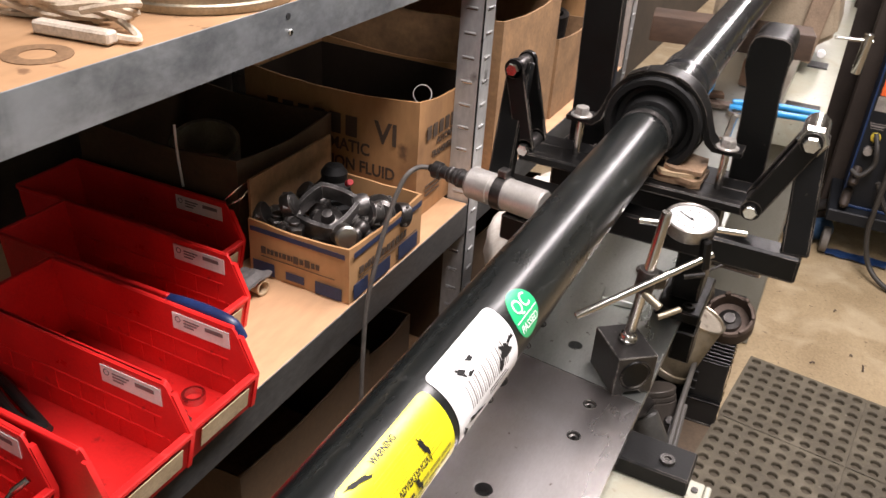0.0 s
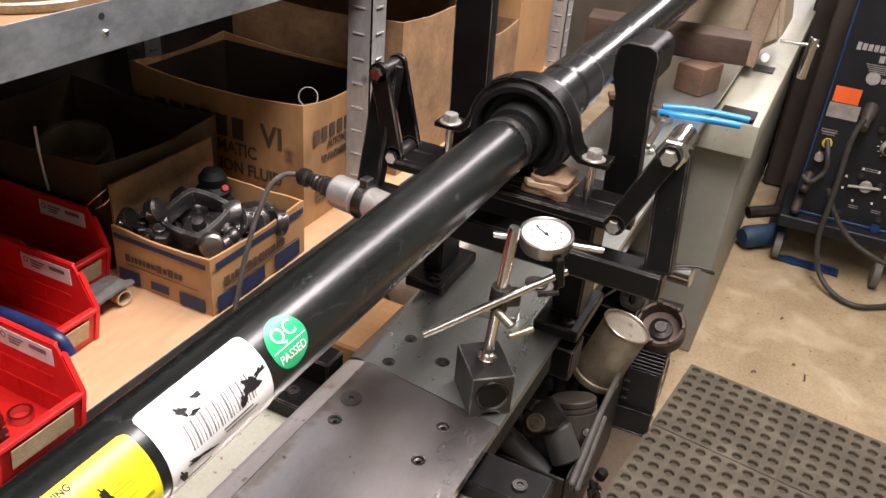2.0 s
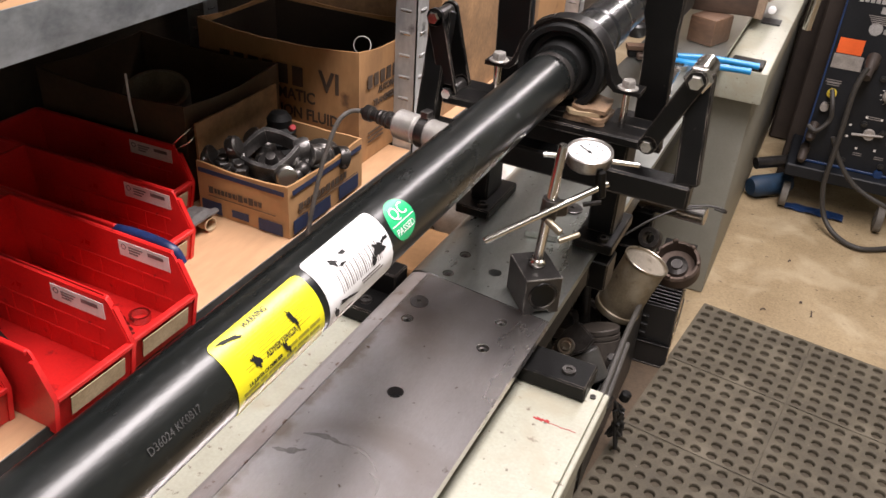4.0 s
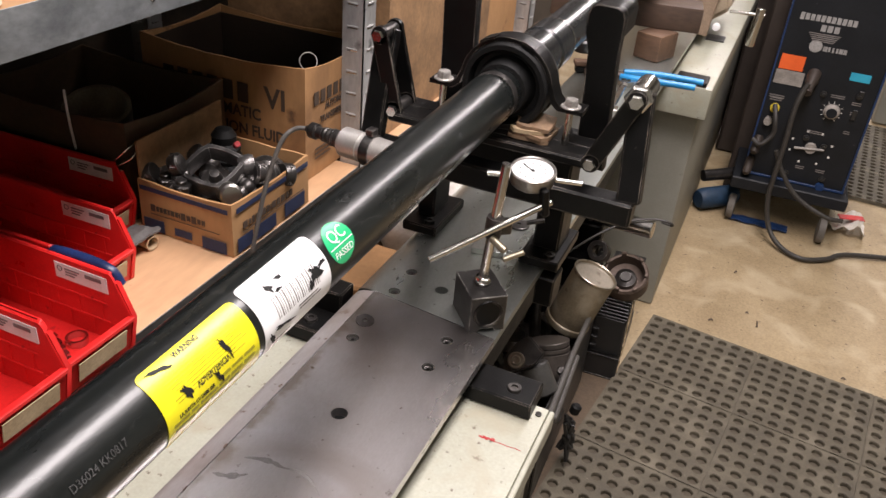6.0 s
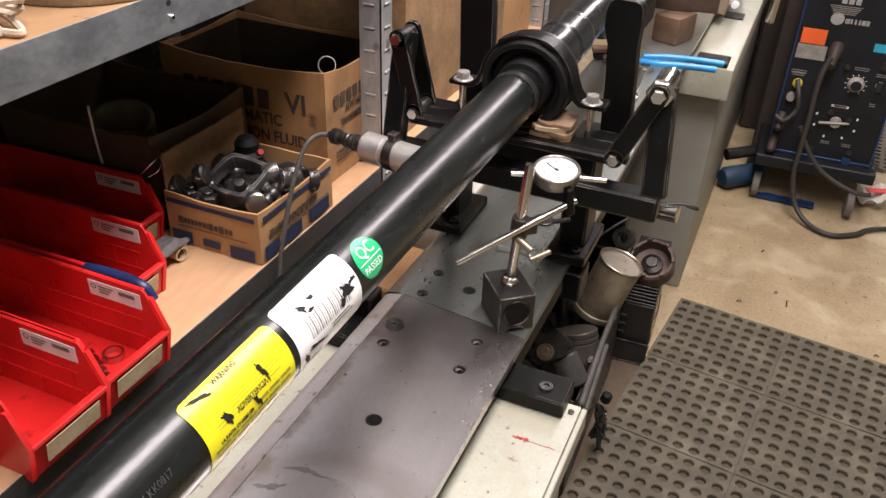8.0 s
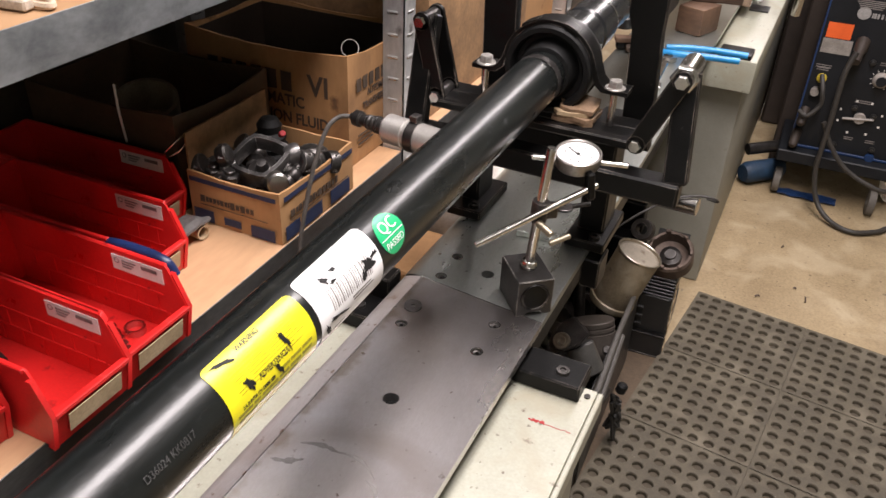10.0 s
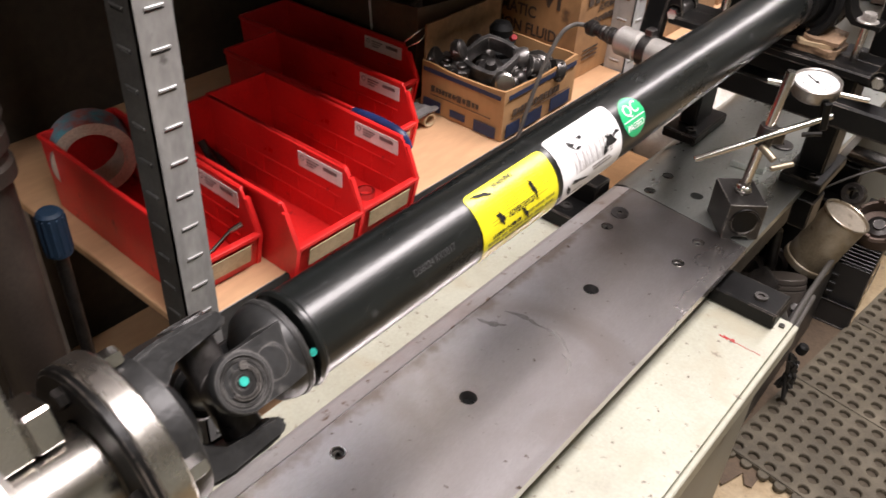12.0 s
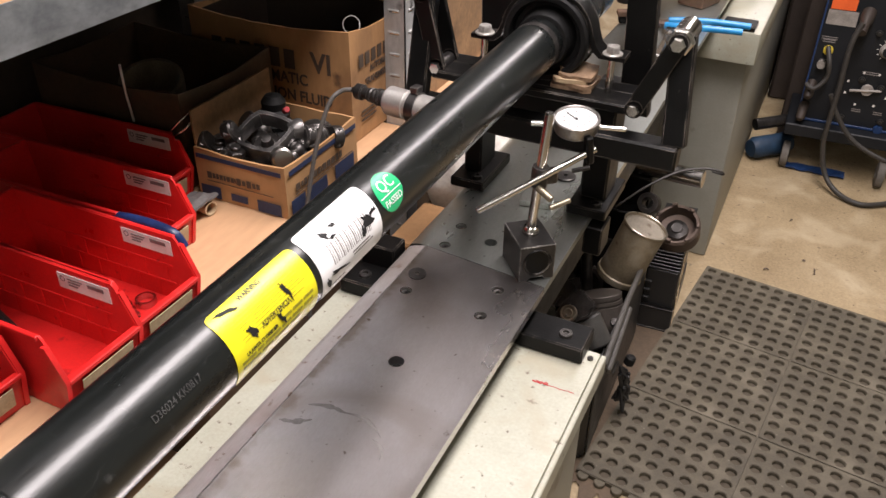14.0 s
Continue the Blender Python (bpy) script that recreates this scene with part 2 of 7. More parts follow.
CHROME = material("bright_steel", (0.62, 0.60, 0.57), 0.22, 1, (0.50, 0.48, 0.45), 30, 0.8, 0.06, 300)
TURNED = material("turned_steel", (0.58, 0.56, 0.525), 0.28, 1, (0.46, 0.44, 0.405), 10, 0.8, 0.06, 600, 0.05, 500, stretch=(0.2, 1, 1))
DARKSTEEL = material("dark_oiled_steel", (0.105, 0.098, 0.094), 0.34, 0.8, (0.038, 0.035, 0.033), 30, 0.9, 0.12, 300, 0.1, 300, edge=(0.38, 0.36, 0.34))
IRON = material("rusty_iron", (0.17, 0.125, 0.10), 0.6, 0.55, (0.075, 0.055, 0.045), 30, 1.0, 0.15, 300, 0.3, 220)
TARNISH = material("tarnished_can", (0.36, 0.32, 0.24), 0.42, 0.75, (0.20, 0.17, 0.12), 24, 1.0, 0.12, 300, 0.1, 300)
BLACKPLASTIC = material("black_plastic", (0.014, 0.014, 0.014), 0.36, 0, (0.02, 0.019, 0.018), 30, 0.8, 0.1, 200, 0.05, 300)
WOOD = material("old_timber", (0.150, 0.086, 0.052), 0.6, 0, (0.06, 0.034, 0.021), 14, 1.0, 0.15, 120, 0.5, 90, stretch=(0.25, 1, 1), edge=(0.30, 0.16, 0.08))
DARKWOOD = material("dark_oily_timber", (0.085, 0.050, 0.032), 0.65, 0, (0.035, 0.022, 0.015), 14, 1.0, 0.15, 120, 0.3, 120, stretch=(0.25, 1, 1))
PANEL = material("welder_black_panel", (0.012, 0.0135, 0.0165), 0.5, 0, (0.007, 0.008, 0.010), 9, 0.8, 0.1, 250, 0.05, 400, spots=(0.05, 0.05, 0.055), spot_scale=30, spot_level=0.715, spec=0.25)
WELDBLUE = material("welder_blue_sheet", (0.012, 0.038, 0.115), 0.45, 0, (0.008, 0.022, 0.07), 12, 0.8, 0.1, 250)
ORANGE = material("orange_label", (0.80, 0.13, 0.025), 0.5, 0, (0.68, 0.10, 0.02), 20, 0.6, 0.05, 300)
CYAN = material("blue_label", (0.03, 0.36, 0.52), 0.5, 0, (0.02, 0.28, 0.42), 20, 0.6, 0.05, 300)
BLUEGRIP = material("blue_vinyl_grip", (0.015, 0.27, 0.60), 0.38, 0, (0.01, 0.2, 0.48), 30, 0.6, 0.05, 300)
POSTBROWN = material("grimy_steel_post", (0.050, 0.037, 0.029), 0.6, 0.2, (0.026, 0.019, 0.015), 10, 0.9, 0.12, 200, 0.15, 200)
CABLE = material("cable_rubber", (0.04, 0.036, 0.032), 0.55, 0, None, 60, 0.7, 0.1, 300)
GREYCABLE = material("grey_cable", (0.10, 0.09, 0.08), 0.5, 0, None, 60, 0.7, 0.1, 300)
YELLOWPLASTIC = material("yellow_plastic", (0.65, 0.50, 0.05), 0.45)
ROPE = material("cotton_rope", (0.62, 0.52, 0.40), 0.85, 0, (0.42, 0.34, 0.25), 40, 0.8, 0.1, 300, 0.4, 400)
PAPERBAG = material("crumpled_white_paper", (0.72, 0.68, 0.62), 0.8, 0, (0.5, 0.46, 0.40), 14, 0.9, 0.1, 200, 0.5, 60)
REDPRINT = material("red_print", (0.6, 0.03, 0.03), 0.6)
REDWAX = material("red_crayon", (0.42, 0.03, 0.035), 0.7)
TEALTAPE = material("teal_printed_tape", (0.10, 0.32, 0.40), 0.4, 0, (0.42, 0.10, 0.08), 26, 0.35, 0.1, 300)
TAPEEDGE = material("cream_tape_edge", (0.52, 0.46, 0.38), 0.6, 0, (0.40, 0.34, 0.27), 40, 0.8)
TAPECARD = material("grey_tape", (0.34, 0.31, 0.28), 0.6)
TEALPAINT = material("teal_paint_mark", (0.02, 0.42, 0.34), 0.5)
BLUECLOTH = material("blue_rag", (0.013, 0.042, 0.088), 0.6, 0, (0.006, 0.017, 0.035), 20, 0.9, 0.1, 200, 0.5, 80)
GREYCLOTH = material("grey_rag", (0.16, 0.15, 0.145), 0.85, 0, (0.09, 0.085, 0.08), 20, 0.9, 0.1, 200, 0.5, 80)
BLUEHANDLE = material("navy_vinyl", (0.012, 0.025, 0.10), 0.4)
OLDCARD = material("torn_brown_card", (0.34, 0.22, 0.13), 0.75, 0, (0.12, 0.075, 0.045), 60, 1.0, 0.1, 300, 0.3, 200)
PALEINK = material("worn_grey_stencil", (0.085, 0.085, 0.085), 0.45, 0, (0.03, 0.03, 0.03), 90, 0.9)
OILIRON = material("oil_black_iron", (0.085, 0.077, 0.071), 0.36, 0.8, (0.022, 0.020, 0.018), 30, 1.0, 0.12, 300, 0.2, 250, edge=(0.26, 0.24, 0.22))
# Dark brown that deepens the bottoms of the mat holes.
MATSHADE = material("mat_hole_shade", (0.080, 0.064, 0.043), 0.9, 0, (0.045, 0.035, 0.023), 40, 1.0, 0.1, 200)
FORGED = material("worn_forging", (0.17, 0.162, 0.157), 0.33, 0.8, (0.035, 0.033, 0.032), 26, 1.0, 0.12, 300, 0.35, 200, edge=(0.6, 0.58, 0.56))
RINGSTAIN = material("ring_stain", (0.20, 0.12, 0.062), 0.6, 0, (0.14, 0.08, 0.042), 60, 0.9)
DULLBOARD = material("dull_shelf_board", (0.38, 0.225, 0.115), 0.62, 0, (0.28, 0.16, 0.078), 5, 0.8, 0.06, 90, 0.12, 200, stretch=(1, 0.25, 1), spots=(0.15, 0.08, 0.04), spot_scale=40, spot_level=0.65, blots=(0.44, 0.27, 0.145), blot_scale=6)
EDGESTEEL = material("stained_edge_steel", (0.60, 0.585, 0.58), 0.42, 0.5, (0.50, 0.48, 0.475), 9, 1.0, 0.05, 500, 0.03, 900, stretch=(1, 0.25, 1), spots=(0.20, 0.13, 0.085), spot_scale=60, spot_level=0.63, blots=(0.36, 0.31, 0.275), blot_scale=7)
BOLT = material("dull_plated_bolt", (0.46, 0.44, 0.41), 0.36, 0.55, (0.34, 0.32, 0.295), 60, 0.9)
RIMGREY = material("dusty_grey_plastic", (0.085, 0.080, 0.072), 0.5, 0, (0.04, 0.037, 0.033), 24, 0.9, 0.1, 250, 0.1, 200)
RUBBED = material("rubbed_bright_rim", (0.50, 0.45, 0.36), 0.32, 0.9, (0.30, 0.26, 0.20), 40, 1.0, 0.1, 300, 0.1, 250)
PISTON = material("sooty_piston", (0.100, 0.085, 0.072), 0.5, 0.35, (0.045, 0.038, 0.032), 14, 0.9, 0.1, 250, 0.08, 250)
DULLTUBE = material("dull_grey_tube", (0.085, 0.083, 0.078), 0.42, 0.3, (0.04, 0.039, 0.037), 14, 0.9, 0.1, 250, 0.08, 250)
WHEELGREY = material("dusty_grey_rubber", (0.16, 0.145, 0.125), 0.7, 0, (0.09, 0.08, 0.07), 30, 0.9, 0.1, 300, 0.1, 300)
OLDCAN = material("dull_stained_can", (0.30, 0.245, 0.165), 0.50, 0.35, (0.17, 0.135, 0.085), 14, 1.0, 0.1, 200, 0.12, 200, spots=(0.10, 0.065, 0.04), spot_scale=22, spot_level=0.63, blots=(0.36, 0.32, 0.25), blot_scale=16)
OLDLID = material("dull_grey_lid", (0.30, 0.265, 0.21), 0.55, 0.3, (0.19, 0.165, 0.13), 30, 1.0, 0.1, 200, 0.1, 200, spots=(0.12, 0.09, 0.06), spot_scale=40, spot_level=0.64)
PANELPRINT = material("worn_panel_print", (0.36, 0.35, 0.34), 0.6, 0, (0.18, 0.175, 0.17), 60, 0.9)
TORN = material("torn_sticker_black", (0.016, 0.015, 0.015), 0.6, 0, (0.008, 0.008, 0.008), 60, 0.8, spec=0.25)
SMALLINK = material("small_print_ink", (0.16, 0.145, 0.02), 0.5, 0, (0.5, 0.45, 0.02), 900, 0.9)
UPRIGHT = material("scuffed_zinc_angle", (0.60, 0.60, 0.59), 0.42, 0.5, (0.15, 0.15, 0.148), 7, 1.0, 0.08, 160, 0.06, 300, stretch=(1, 1, 0.4), rough_vary=0.10, spots=(0.08, 0.075, 0.07), spot_scale=18, spot_level=0.66)
SMEAR = material("grease_film", (0.30, 0.28, 0.27), 0.38, 0.9, (0.42, 0.40, 0.385), 90, 1.0, 0.1, 300)
YOKEBLACK = material("dusty_black_forging", (0.020, 0.0205, 0.0205), 0.42, 0, (0.009, 0.009, 0.009), 30, 1.0, 0.12, 300, 0.2, 220, spots=(0.06, 0.058, 0.055), spot_scale=50, spot_level=0.68, edge=(0.11, 0.105, 0.10))
BLOTCHCARD = material("dark_blotched_cardboard", (0.38, 0.205, 0.085), 0.8, 0, (0.27, 0.14, 0.055), 7, 0.8, 0.06, 120, 0.10, 160, stretch=(1, 1, 0.4), spots=(0.10, 0.05, 0.022), spot_scale=13, spot_level=0.63, blots=(0.13, 0.065, 0.028), blot_scale=5.5)
GAUGECASE = material("worn_gauge_case", (0.34, 0.32, 0.295), 0.34, 0.85, (0.22, 0.205, 0.19), 50, 0.9, 0.1, 300)
FLOORDIRT = material("brown_floor_dirt", (0.115, 0.080, 0.050), 0.8, 0, (0.07, 0.048, 0.03), 14, 0.9, 0.12, 160, 0.3, 160)
CAPGREY = material("grimy_bearing_cap", (0.040, 0.039, 0.038), 0.38, 0.4, (0.016, 0.016, 0.016), 60, 1.0, 0.1, 300, 0.1, 300, edge=(0.22, 0.21, 0.20))
# Near-black for spaces that light does not reach.
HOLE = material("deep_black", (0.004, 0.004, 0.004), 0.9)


# ---- mesh helpers ----
def box(bm, x0, x1, y0, y1, z0, z1, bevel=0.0, seg=1):
    r = bmesh.ops.create_cube(bm, size=1)
    m = Matrix.LocRotScale(((x0 + x1) / 2, (y0 + y1) / 2, (z0 + z1) / 2), None, (x1 - x0, y1 - y0, z1 - z0))
    bmesh.ops.transform(bm, matrix=m, verts=r["verts"])
    if bevel:
        e = list({e for v in r["verts"] for e in v.link_edges})
        bmesh.ops.bevel(bm, geom=e, offset=bevel, segments=seg, affect="EDGES", profile=0.6)
    return bm


def bar(bm, p, q, w, h, bevel=0.0, up=(0, 0, 1), seg=1):
    """A rectangular bar from p to q, w wide and h thick (h along up)."""
    p, q = Vector(p), Vector(q)
    y = (q - p).normalized()
    x = y.cross(Vector(up)).normalized()
    z = x.cross(y)
    r = bmesh.ops.create_cube(bm, size=1)
    m = Matrix((x * w, y * (q - p).length, z * h)).transposed().to_4x4()
    m.translation = (p + q) / 2
    bmesh.ops.transform(bm, matrix=m, verts=r["verts"])
    if bevel:
        e = list({e for v in r["verts"] for e in v.link_edges})
        bmesh.ops.bevel(bm, geom=e, offset=bevel, segments=seg, affect="EDGES", profile=0.6)
    return bm


def lathe(bm, p, q, profile, seg=32, a0=0.0, a1=360.0):
    """Turns a profile of (radius, distance from p) about the axis p to q."""
    p, q = Vector(p), Vector(q)
    z = (q - p).normalized()
    x = z.orthogonal().normalized()
    if abs(z.z) < 0.9:
        x = z.cross(Vector((0, 0, 1))).normalized()
    y = z.cross(x)
    rings, full = [], abs(a1 - a0) > 359
    n = seg if full else seg + 1
    for r, h in profile:
        ring = []
        for i in range(n):
            a = radians(a0 + (a1 - a0) * i / seg)
            ring.append(bm.verts.new(p + z * h + (x * math.cos(a) + y * math.sin(a)) * max(r, 1e-5)))
        rings.append(ring)
    for a, b in zip(rings, rings[1:]):
        for i in range(seg):
            j = (i + 1) % n
            bm.faces.new((a[i], a[j], b[j], b[i]))
    return bm


def rod(bm, p, q, r, seg=16, bevel=0.0):
    d = (Vector(q) - Vector(p)).length
    c = min(bevel, r * 0.8)
    pr = [(0, 0), (r - c, 0), (r, c), (r, d - c), (r - c, d), (0, d)] if c else [(0, 0), (r, 0), (r, d), (0, d)]
    return lathe(bm, p, q, pr, seg)


def pipe(bm, p, q, r, t, seg=32):
    d = (Vector(q) - Vector(p)).length
    return lathe(bm, p, q, [(r - t, 0), (r, 0), (r, d), (r - t, d), (r - t, 0)], seg)


def sweep(bm, pts, r, seg=8, smooth=6):
    """A round cable through the points given."""
    P = [Vector(p) for p in pts]
    fine = []
    for i in range(len(P) - 1):
        a, b, c, d = P[max(i - 1, 0)], P[i], P[i + 1], P[min(i + 2, len(P) - 1)]
        for k in range(smooth):
            t = k / smooth
            fine.append(0.5 * ((2 * b) + (c - a) * t + (2 * a - 5 * b + 4 * c - d) * t * t + (3 * b - a - 3 * c + d) * t ** 3))
    fine.append(P[-1])
    rings = []
    for i, p in enumerate(fine):
        d = (fine[min(i + 1, len(fine) - 1)] - fine[max(i - 1, 0)]).normalized()
        x = d.orthogonal().normalized() if i == 0 else (rings_x - d * rings_x.dot(d)).normalized()
        rings_x = x
        y = d.cross(x)
        rings.append([bm.verts.new(p + (x * math.cos(6.2832 * k / seg) + y * math.sin(6.2832 * k / seg)) * r) for k in range(seg)])
    for a, b in zip(rings, rings[1:]):
        for k in range(seg):
            bm.faces.new((a[k], a[(k + 1) % seg], b[(k + 1) % seg], b[k]))
    bm.faces.new(rings[0][::-1])
    bm.faces.new(rings[-1])
    return bm


def prism(bm, outline, y0, y1, axis="y"):
    """Pushes an outline of (a, b) points along an axis."""
    def at(a, b, h):
        return {"y": (a, h, b), "x": (h, a, b), "z": (a, b, h)}[axis]
    lo = [bm.verts.new(at(a, b, y0)) for a, b in outline]
    hi = [bm.verts.new(at(a, b, y1)) for a, b in outline]
    n = len(outline)
    for i in range(n):
        bm.faces.new((lo[i], lo[(i + 1) % n], hi[(i + 1) % n], hi[i]))
    bm.faces.new(lo[::-1])
    bm.faces.new(hi)
    return bm


def hexhead(bm, p, q, r):
    """A hexagon bolt head from p to q with a chamfered top."""
    d = (Vector(q) - Vector(p)).length
    return lathe(bm, p, q, [(0, 0), (r, 0), (r, d * 0.8), (r * 0.86, d), (0, d)], 6)


def thing(name, m, label="", category="", group="", kind=""):
    ob = new(name)
    ob.empty_display_size = 0.02
    ob.matrix_world = m
    return tagged(ob, label, category, group, kind)


def mesh_of(name, bm, mat, smooth=35):
    bmesh.ops.recalc_face_normals(bm, faces=bm.faces)
    me = bpy.data.meshes.new(name)
    bm.to_mesh(me)
    bm.free()
    me.materials.append(mat)
    if smooth:
        me.shade_smooth()
        me.set_sharp_from_angle(angle=radians(smooth))
    return me


def part(name, bm, mat, parent, label="", smooth=35):
    ob = new(name, mesh_of(name, bm, mat, smooth))
    ob.parent = parent
    return tagged(ob, label)


def pieces(name, bm, mat, parent, label="", smooth=35):
    """Each separate piece of bm becomes a part of its own."""
    left = set(bm.faces)
    groups = []
    while left:
        stack, group = [left.pop()], []
        while stack:
            f = stack.pop()
            group.append(f)
            for v in f.verts:
                for g in v.link_faces:
                    if g in left:
                        left.discard(g)
                        stack.append(g)
        groups.append(group)
    for group in groups:
        b, seen = bmesh.new(), {}
        for f in group:
            for v in f.verts:
                if v not in seen:
                    seen[v] = b.verts.new(v.co)
            b.faces.new([seen[v] for v in f.verts])
        part(name, b, mat, parent, label, smooth)
    bm.free()


def solid(name, bm, mat, label="", category="", group="", kind="", m=None, smooth=35):
    ob = new(name, mesh_of(name, bm, mat, smooth))
    if m is not None:
        ob.matrix_world = m
    return tagged(ob, label, category, group, kind)


def text_mesh(bm, words, m, size, depth=0.0004, align="CENTER", xscale=1.0, bold=0.0):
    """Lettering in the built-in font as thin raised solids, lying in the plane of m with its normal along z."""
    cu = bpy.data.curves.new("lettering", "FONT")
    cu.body, cu.size, cu.extrude, cu.align_x, cu.align_y, cu.resolution_u = words, size, depth, align, "CENTER", 3
    cu.offset = bold
    ob = bpy.data.objects.new("lettering", cu)
    me = bpy.data.meshes.new_from_object(ob)
    me.transform(m @ Matrix.Diagonal((xscale, 1, 1, 1)))
    bm.from_mesh(me)
    bpy.data.meshes.remove(me)
    bpy.data.objects.remove(ob)
    bpy.data.curves.remove(cu)
    return bm


def quad(bm, m, w, h, t=0.0006, x=0.0, y=0.0):
    """A thin card of size w by h lying at (x, y) in the plane of m."""
    r = bmesh.ops.create_cube(bm, size=1)
    bmesh.ops.transform(bm, matrix=m @ Matrix.LocRotScale((x, y, t / 2), None, (w, h, t)), verts=r["verts"])
    return bm


B = bmesh.new


# ---- the room ----
bm = B()
r = bmesh.ops.create_grid(bm, x_segments=40, y_segments=40, size=4.5)
for v in bm.verts:
    v.co.z = 0.003 * noise.noise(v.co * 0.9) - 0.002
    v.co.x = v.co.x * 0.51 + 1.385
    v.co.y = v.co.y * 1.42 + 3.05
solid("floor", bm, CONCRETE, "worn tan concrete workshop floor with stains", "floor", kind="structure")
# Wall colour kept dark so the shelf depths stay in shade.
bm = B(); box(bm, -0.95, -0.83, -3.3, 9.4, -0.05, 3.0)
solid("wall_west", bm, DARKWALL, "wall behind the steel shelving, darkened for shade", "wall", kind="structure")
# Remaining walls and ceiling are out of view; pale paint feeds bounce light.
bm = B(); box(bm, 3.6, 3.72, -3.3, 9.4, -0.05, 3.0)
solid("wall_east", bm, WALL, "painted workshop wall", "wall", kind="structure")
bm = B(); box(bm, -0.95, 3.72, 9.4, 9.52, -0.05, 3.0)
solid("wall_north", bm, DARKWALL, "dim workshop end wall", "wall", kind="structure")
bm = B(); box(bm, -0.95, 3.72, -3.42, -3.3, -0.05, 3.0)
solid("wall_south", bm, WALL, "painted workshop wall", "wall", kind="structure")
bm = B(); box(bm, -0.95, 3.72, -3.42, 9.52, 3.0, 3.1)
solid("ceiling", bm, WALL, "painted workshop ceiling", "ceiling", kind="structure")

# ---- steel shelving ----
SHELF_X = -0.293
rack = thing("shelving_unit", pose(0, 0, 0), "galvanised steel shelving with plywood decks, loaded with boxes and bins", "shelving")


def flange(bm, p, along, width, height, normal, t=0.0022):
    """A flange of slotted angle: height up z, width along a level direction, with real slots."""
    along, normal, p = Vector(along), Vector(normal), Vector(p)
    pitch, sh = 0.0381, 0.0028
    cols = [0, width * 0.30, width * 0.78, width]
    n = int(height / pitch)

    def slab(a0, a1, z0, z1):
        c = [p + along * a + Vector((0, 0, z)) for z in (z0, z1) for a in (a0, a1)]
        lo = [bm.verts.new(q) for q in c]
        hi = [bm.verts.new(q - normal * t) for q in c]
        for f in ((0, 1, 3, 2),):
            bm.faces.new([lo[i] for i in f])
            bm.faces.new([hi[i] for i in f][::-1])
        for i, j in ((0, 1), (1, 3), (3, 2), (2, 0)):
            bm.faces.new((lo[i], lo[j], hi[j], hi[i]))
    slab(cols[0], cols[1], 0, height)
    slab(cols[2], cols[3], 0, height)
    z = 0
    for k in range(n):
        slab(cols[1], cols[2], z, k * pitch + pitch * 0.5)
        z = k * pitch + pitch * 0.5 + sh
    slab(cols[1], cols[2], z, height)
    # rolled lips beside the slots
    for k in range(n):
        zc = k * pitch + pitch * 0.5 + sh
        c = p + along * (cols[1] + cols[2]) / 2 + Vector((0, 0, zc + 0.0015)) + normal * 0.0008
        bar(bm, c - along * (cols[2] - cols[1]) * 0.5, c + along * (cols[2] - cols[1]) * 0.5, 0.003, 0.0025, 0.0006, up=normal)


def upright(x, y, label, finish=None):
    bm = B()
    flange(bm, (x, y, 0), (0, 1, 0), 0.040, 2.1, (1, 0, 0))
    # A second finish darkens the flange that faces -y.
    if finish:
        part("upright", bm, UPRIGHT, rack, label)
        bm = B()
    flange(bm, (x, y, 0), (-1, 0, 0), 0.040, 2.1, (0, -1, 0))
    part("upright", bm, finish or UPRIGHT, rack, label)


# Its -y flange looks to the dim end; that shade is in the colour.
upright(-0.288, -0.362, "slotted galvanised angle post, grimy, with shade darkening on one flange", BEAMDARK)
upright(-0.290, 0.578, "slotted galvanised angle post")
upright(-0.290, 1.50, "slotted galvanised angle post")
upright(-0.74, -0.362, "slotted galvanised angle post")
upright(-0.74, 0.578, "slotted galvanised angle post")


def deck(z, y0, y1, h, finish):
    t = 0.013
    bm = B()
    box(bm, -0.80, SHELF_X + 0.0010, y0, y1, z - t, z - 0.0005, 0.0015)
    part("board", bm, DULLBOARD if z > 1 else BOARD, rack, "scuffed plywood shelf board")
    # Unseen dark sheet, added to cut bounce light below the deck.
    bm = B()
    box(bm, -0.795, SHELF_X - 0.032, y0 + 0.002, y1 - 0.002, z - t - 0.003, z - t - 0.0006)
    part("shade_sheet", bm, BEAMDARK, rack)
    bm = B()
    sx, up = SHELF_X, 0.010 if 1 < z < 1.5 else -0.0012
    prism(bm, [(sx - 0.030, z - t - 0.003), (sx + 0.0004, z - t - 0.003), (sx + 0.0013, z - t - 0.001), (sx + 0.0013, z + up), (sx + 0.0022, z + up - 0.0004), (sx + 0.0028, z - h * 0.55), (sx + 0.0022, z - h), (sx - 0.012, z - h), (sx - 0.012, z - h + 0.002), (sx, z - h + 0.002), (sx, z - t - 0.005), (sx - 0.030, z - t - 0.005)], y0, y1)
    part("front_beam", bm, finish, rack, "galvanised shelf beam")
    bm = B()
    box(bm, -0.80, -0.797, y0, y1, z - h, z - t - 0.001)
    part("back_beam", bm, finish, rack, "galvanised shelf beam")


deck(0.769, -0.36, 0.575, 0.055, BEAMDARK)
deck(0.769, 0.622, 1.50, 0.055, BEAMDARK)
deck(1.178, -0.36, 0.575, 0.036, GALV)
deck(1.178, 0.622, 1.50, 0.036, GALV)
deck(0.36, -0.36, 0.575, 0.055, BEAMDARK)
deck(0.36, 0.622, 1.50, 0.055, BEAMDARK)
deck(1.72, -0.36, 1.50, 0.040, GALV)


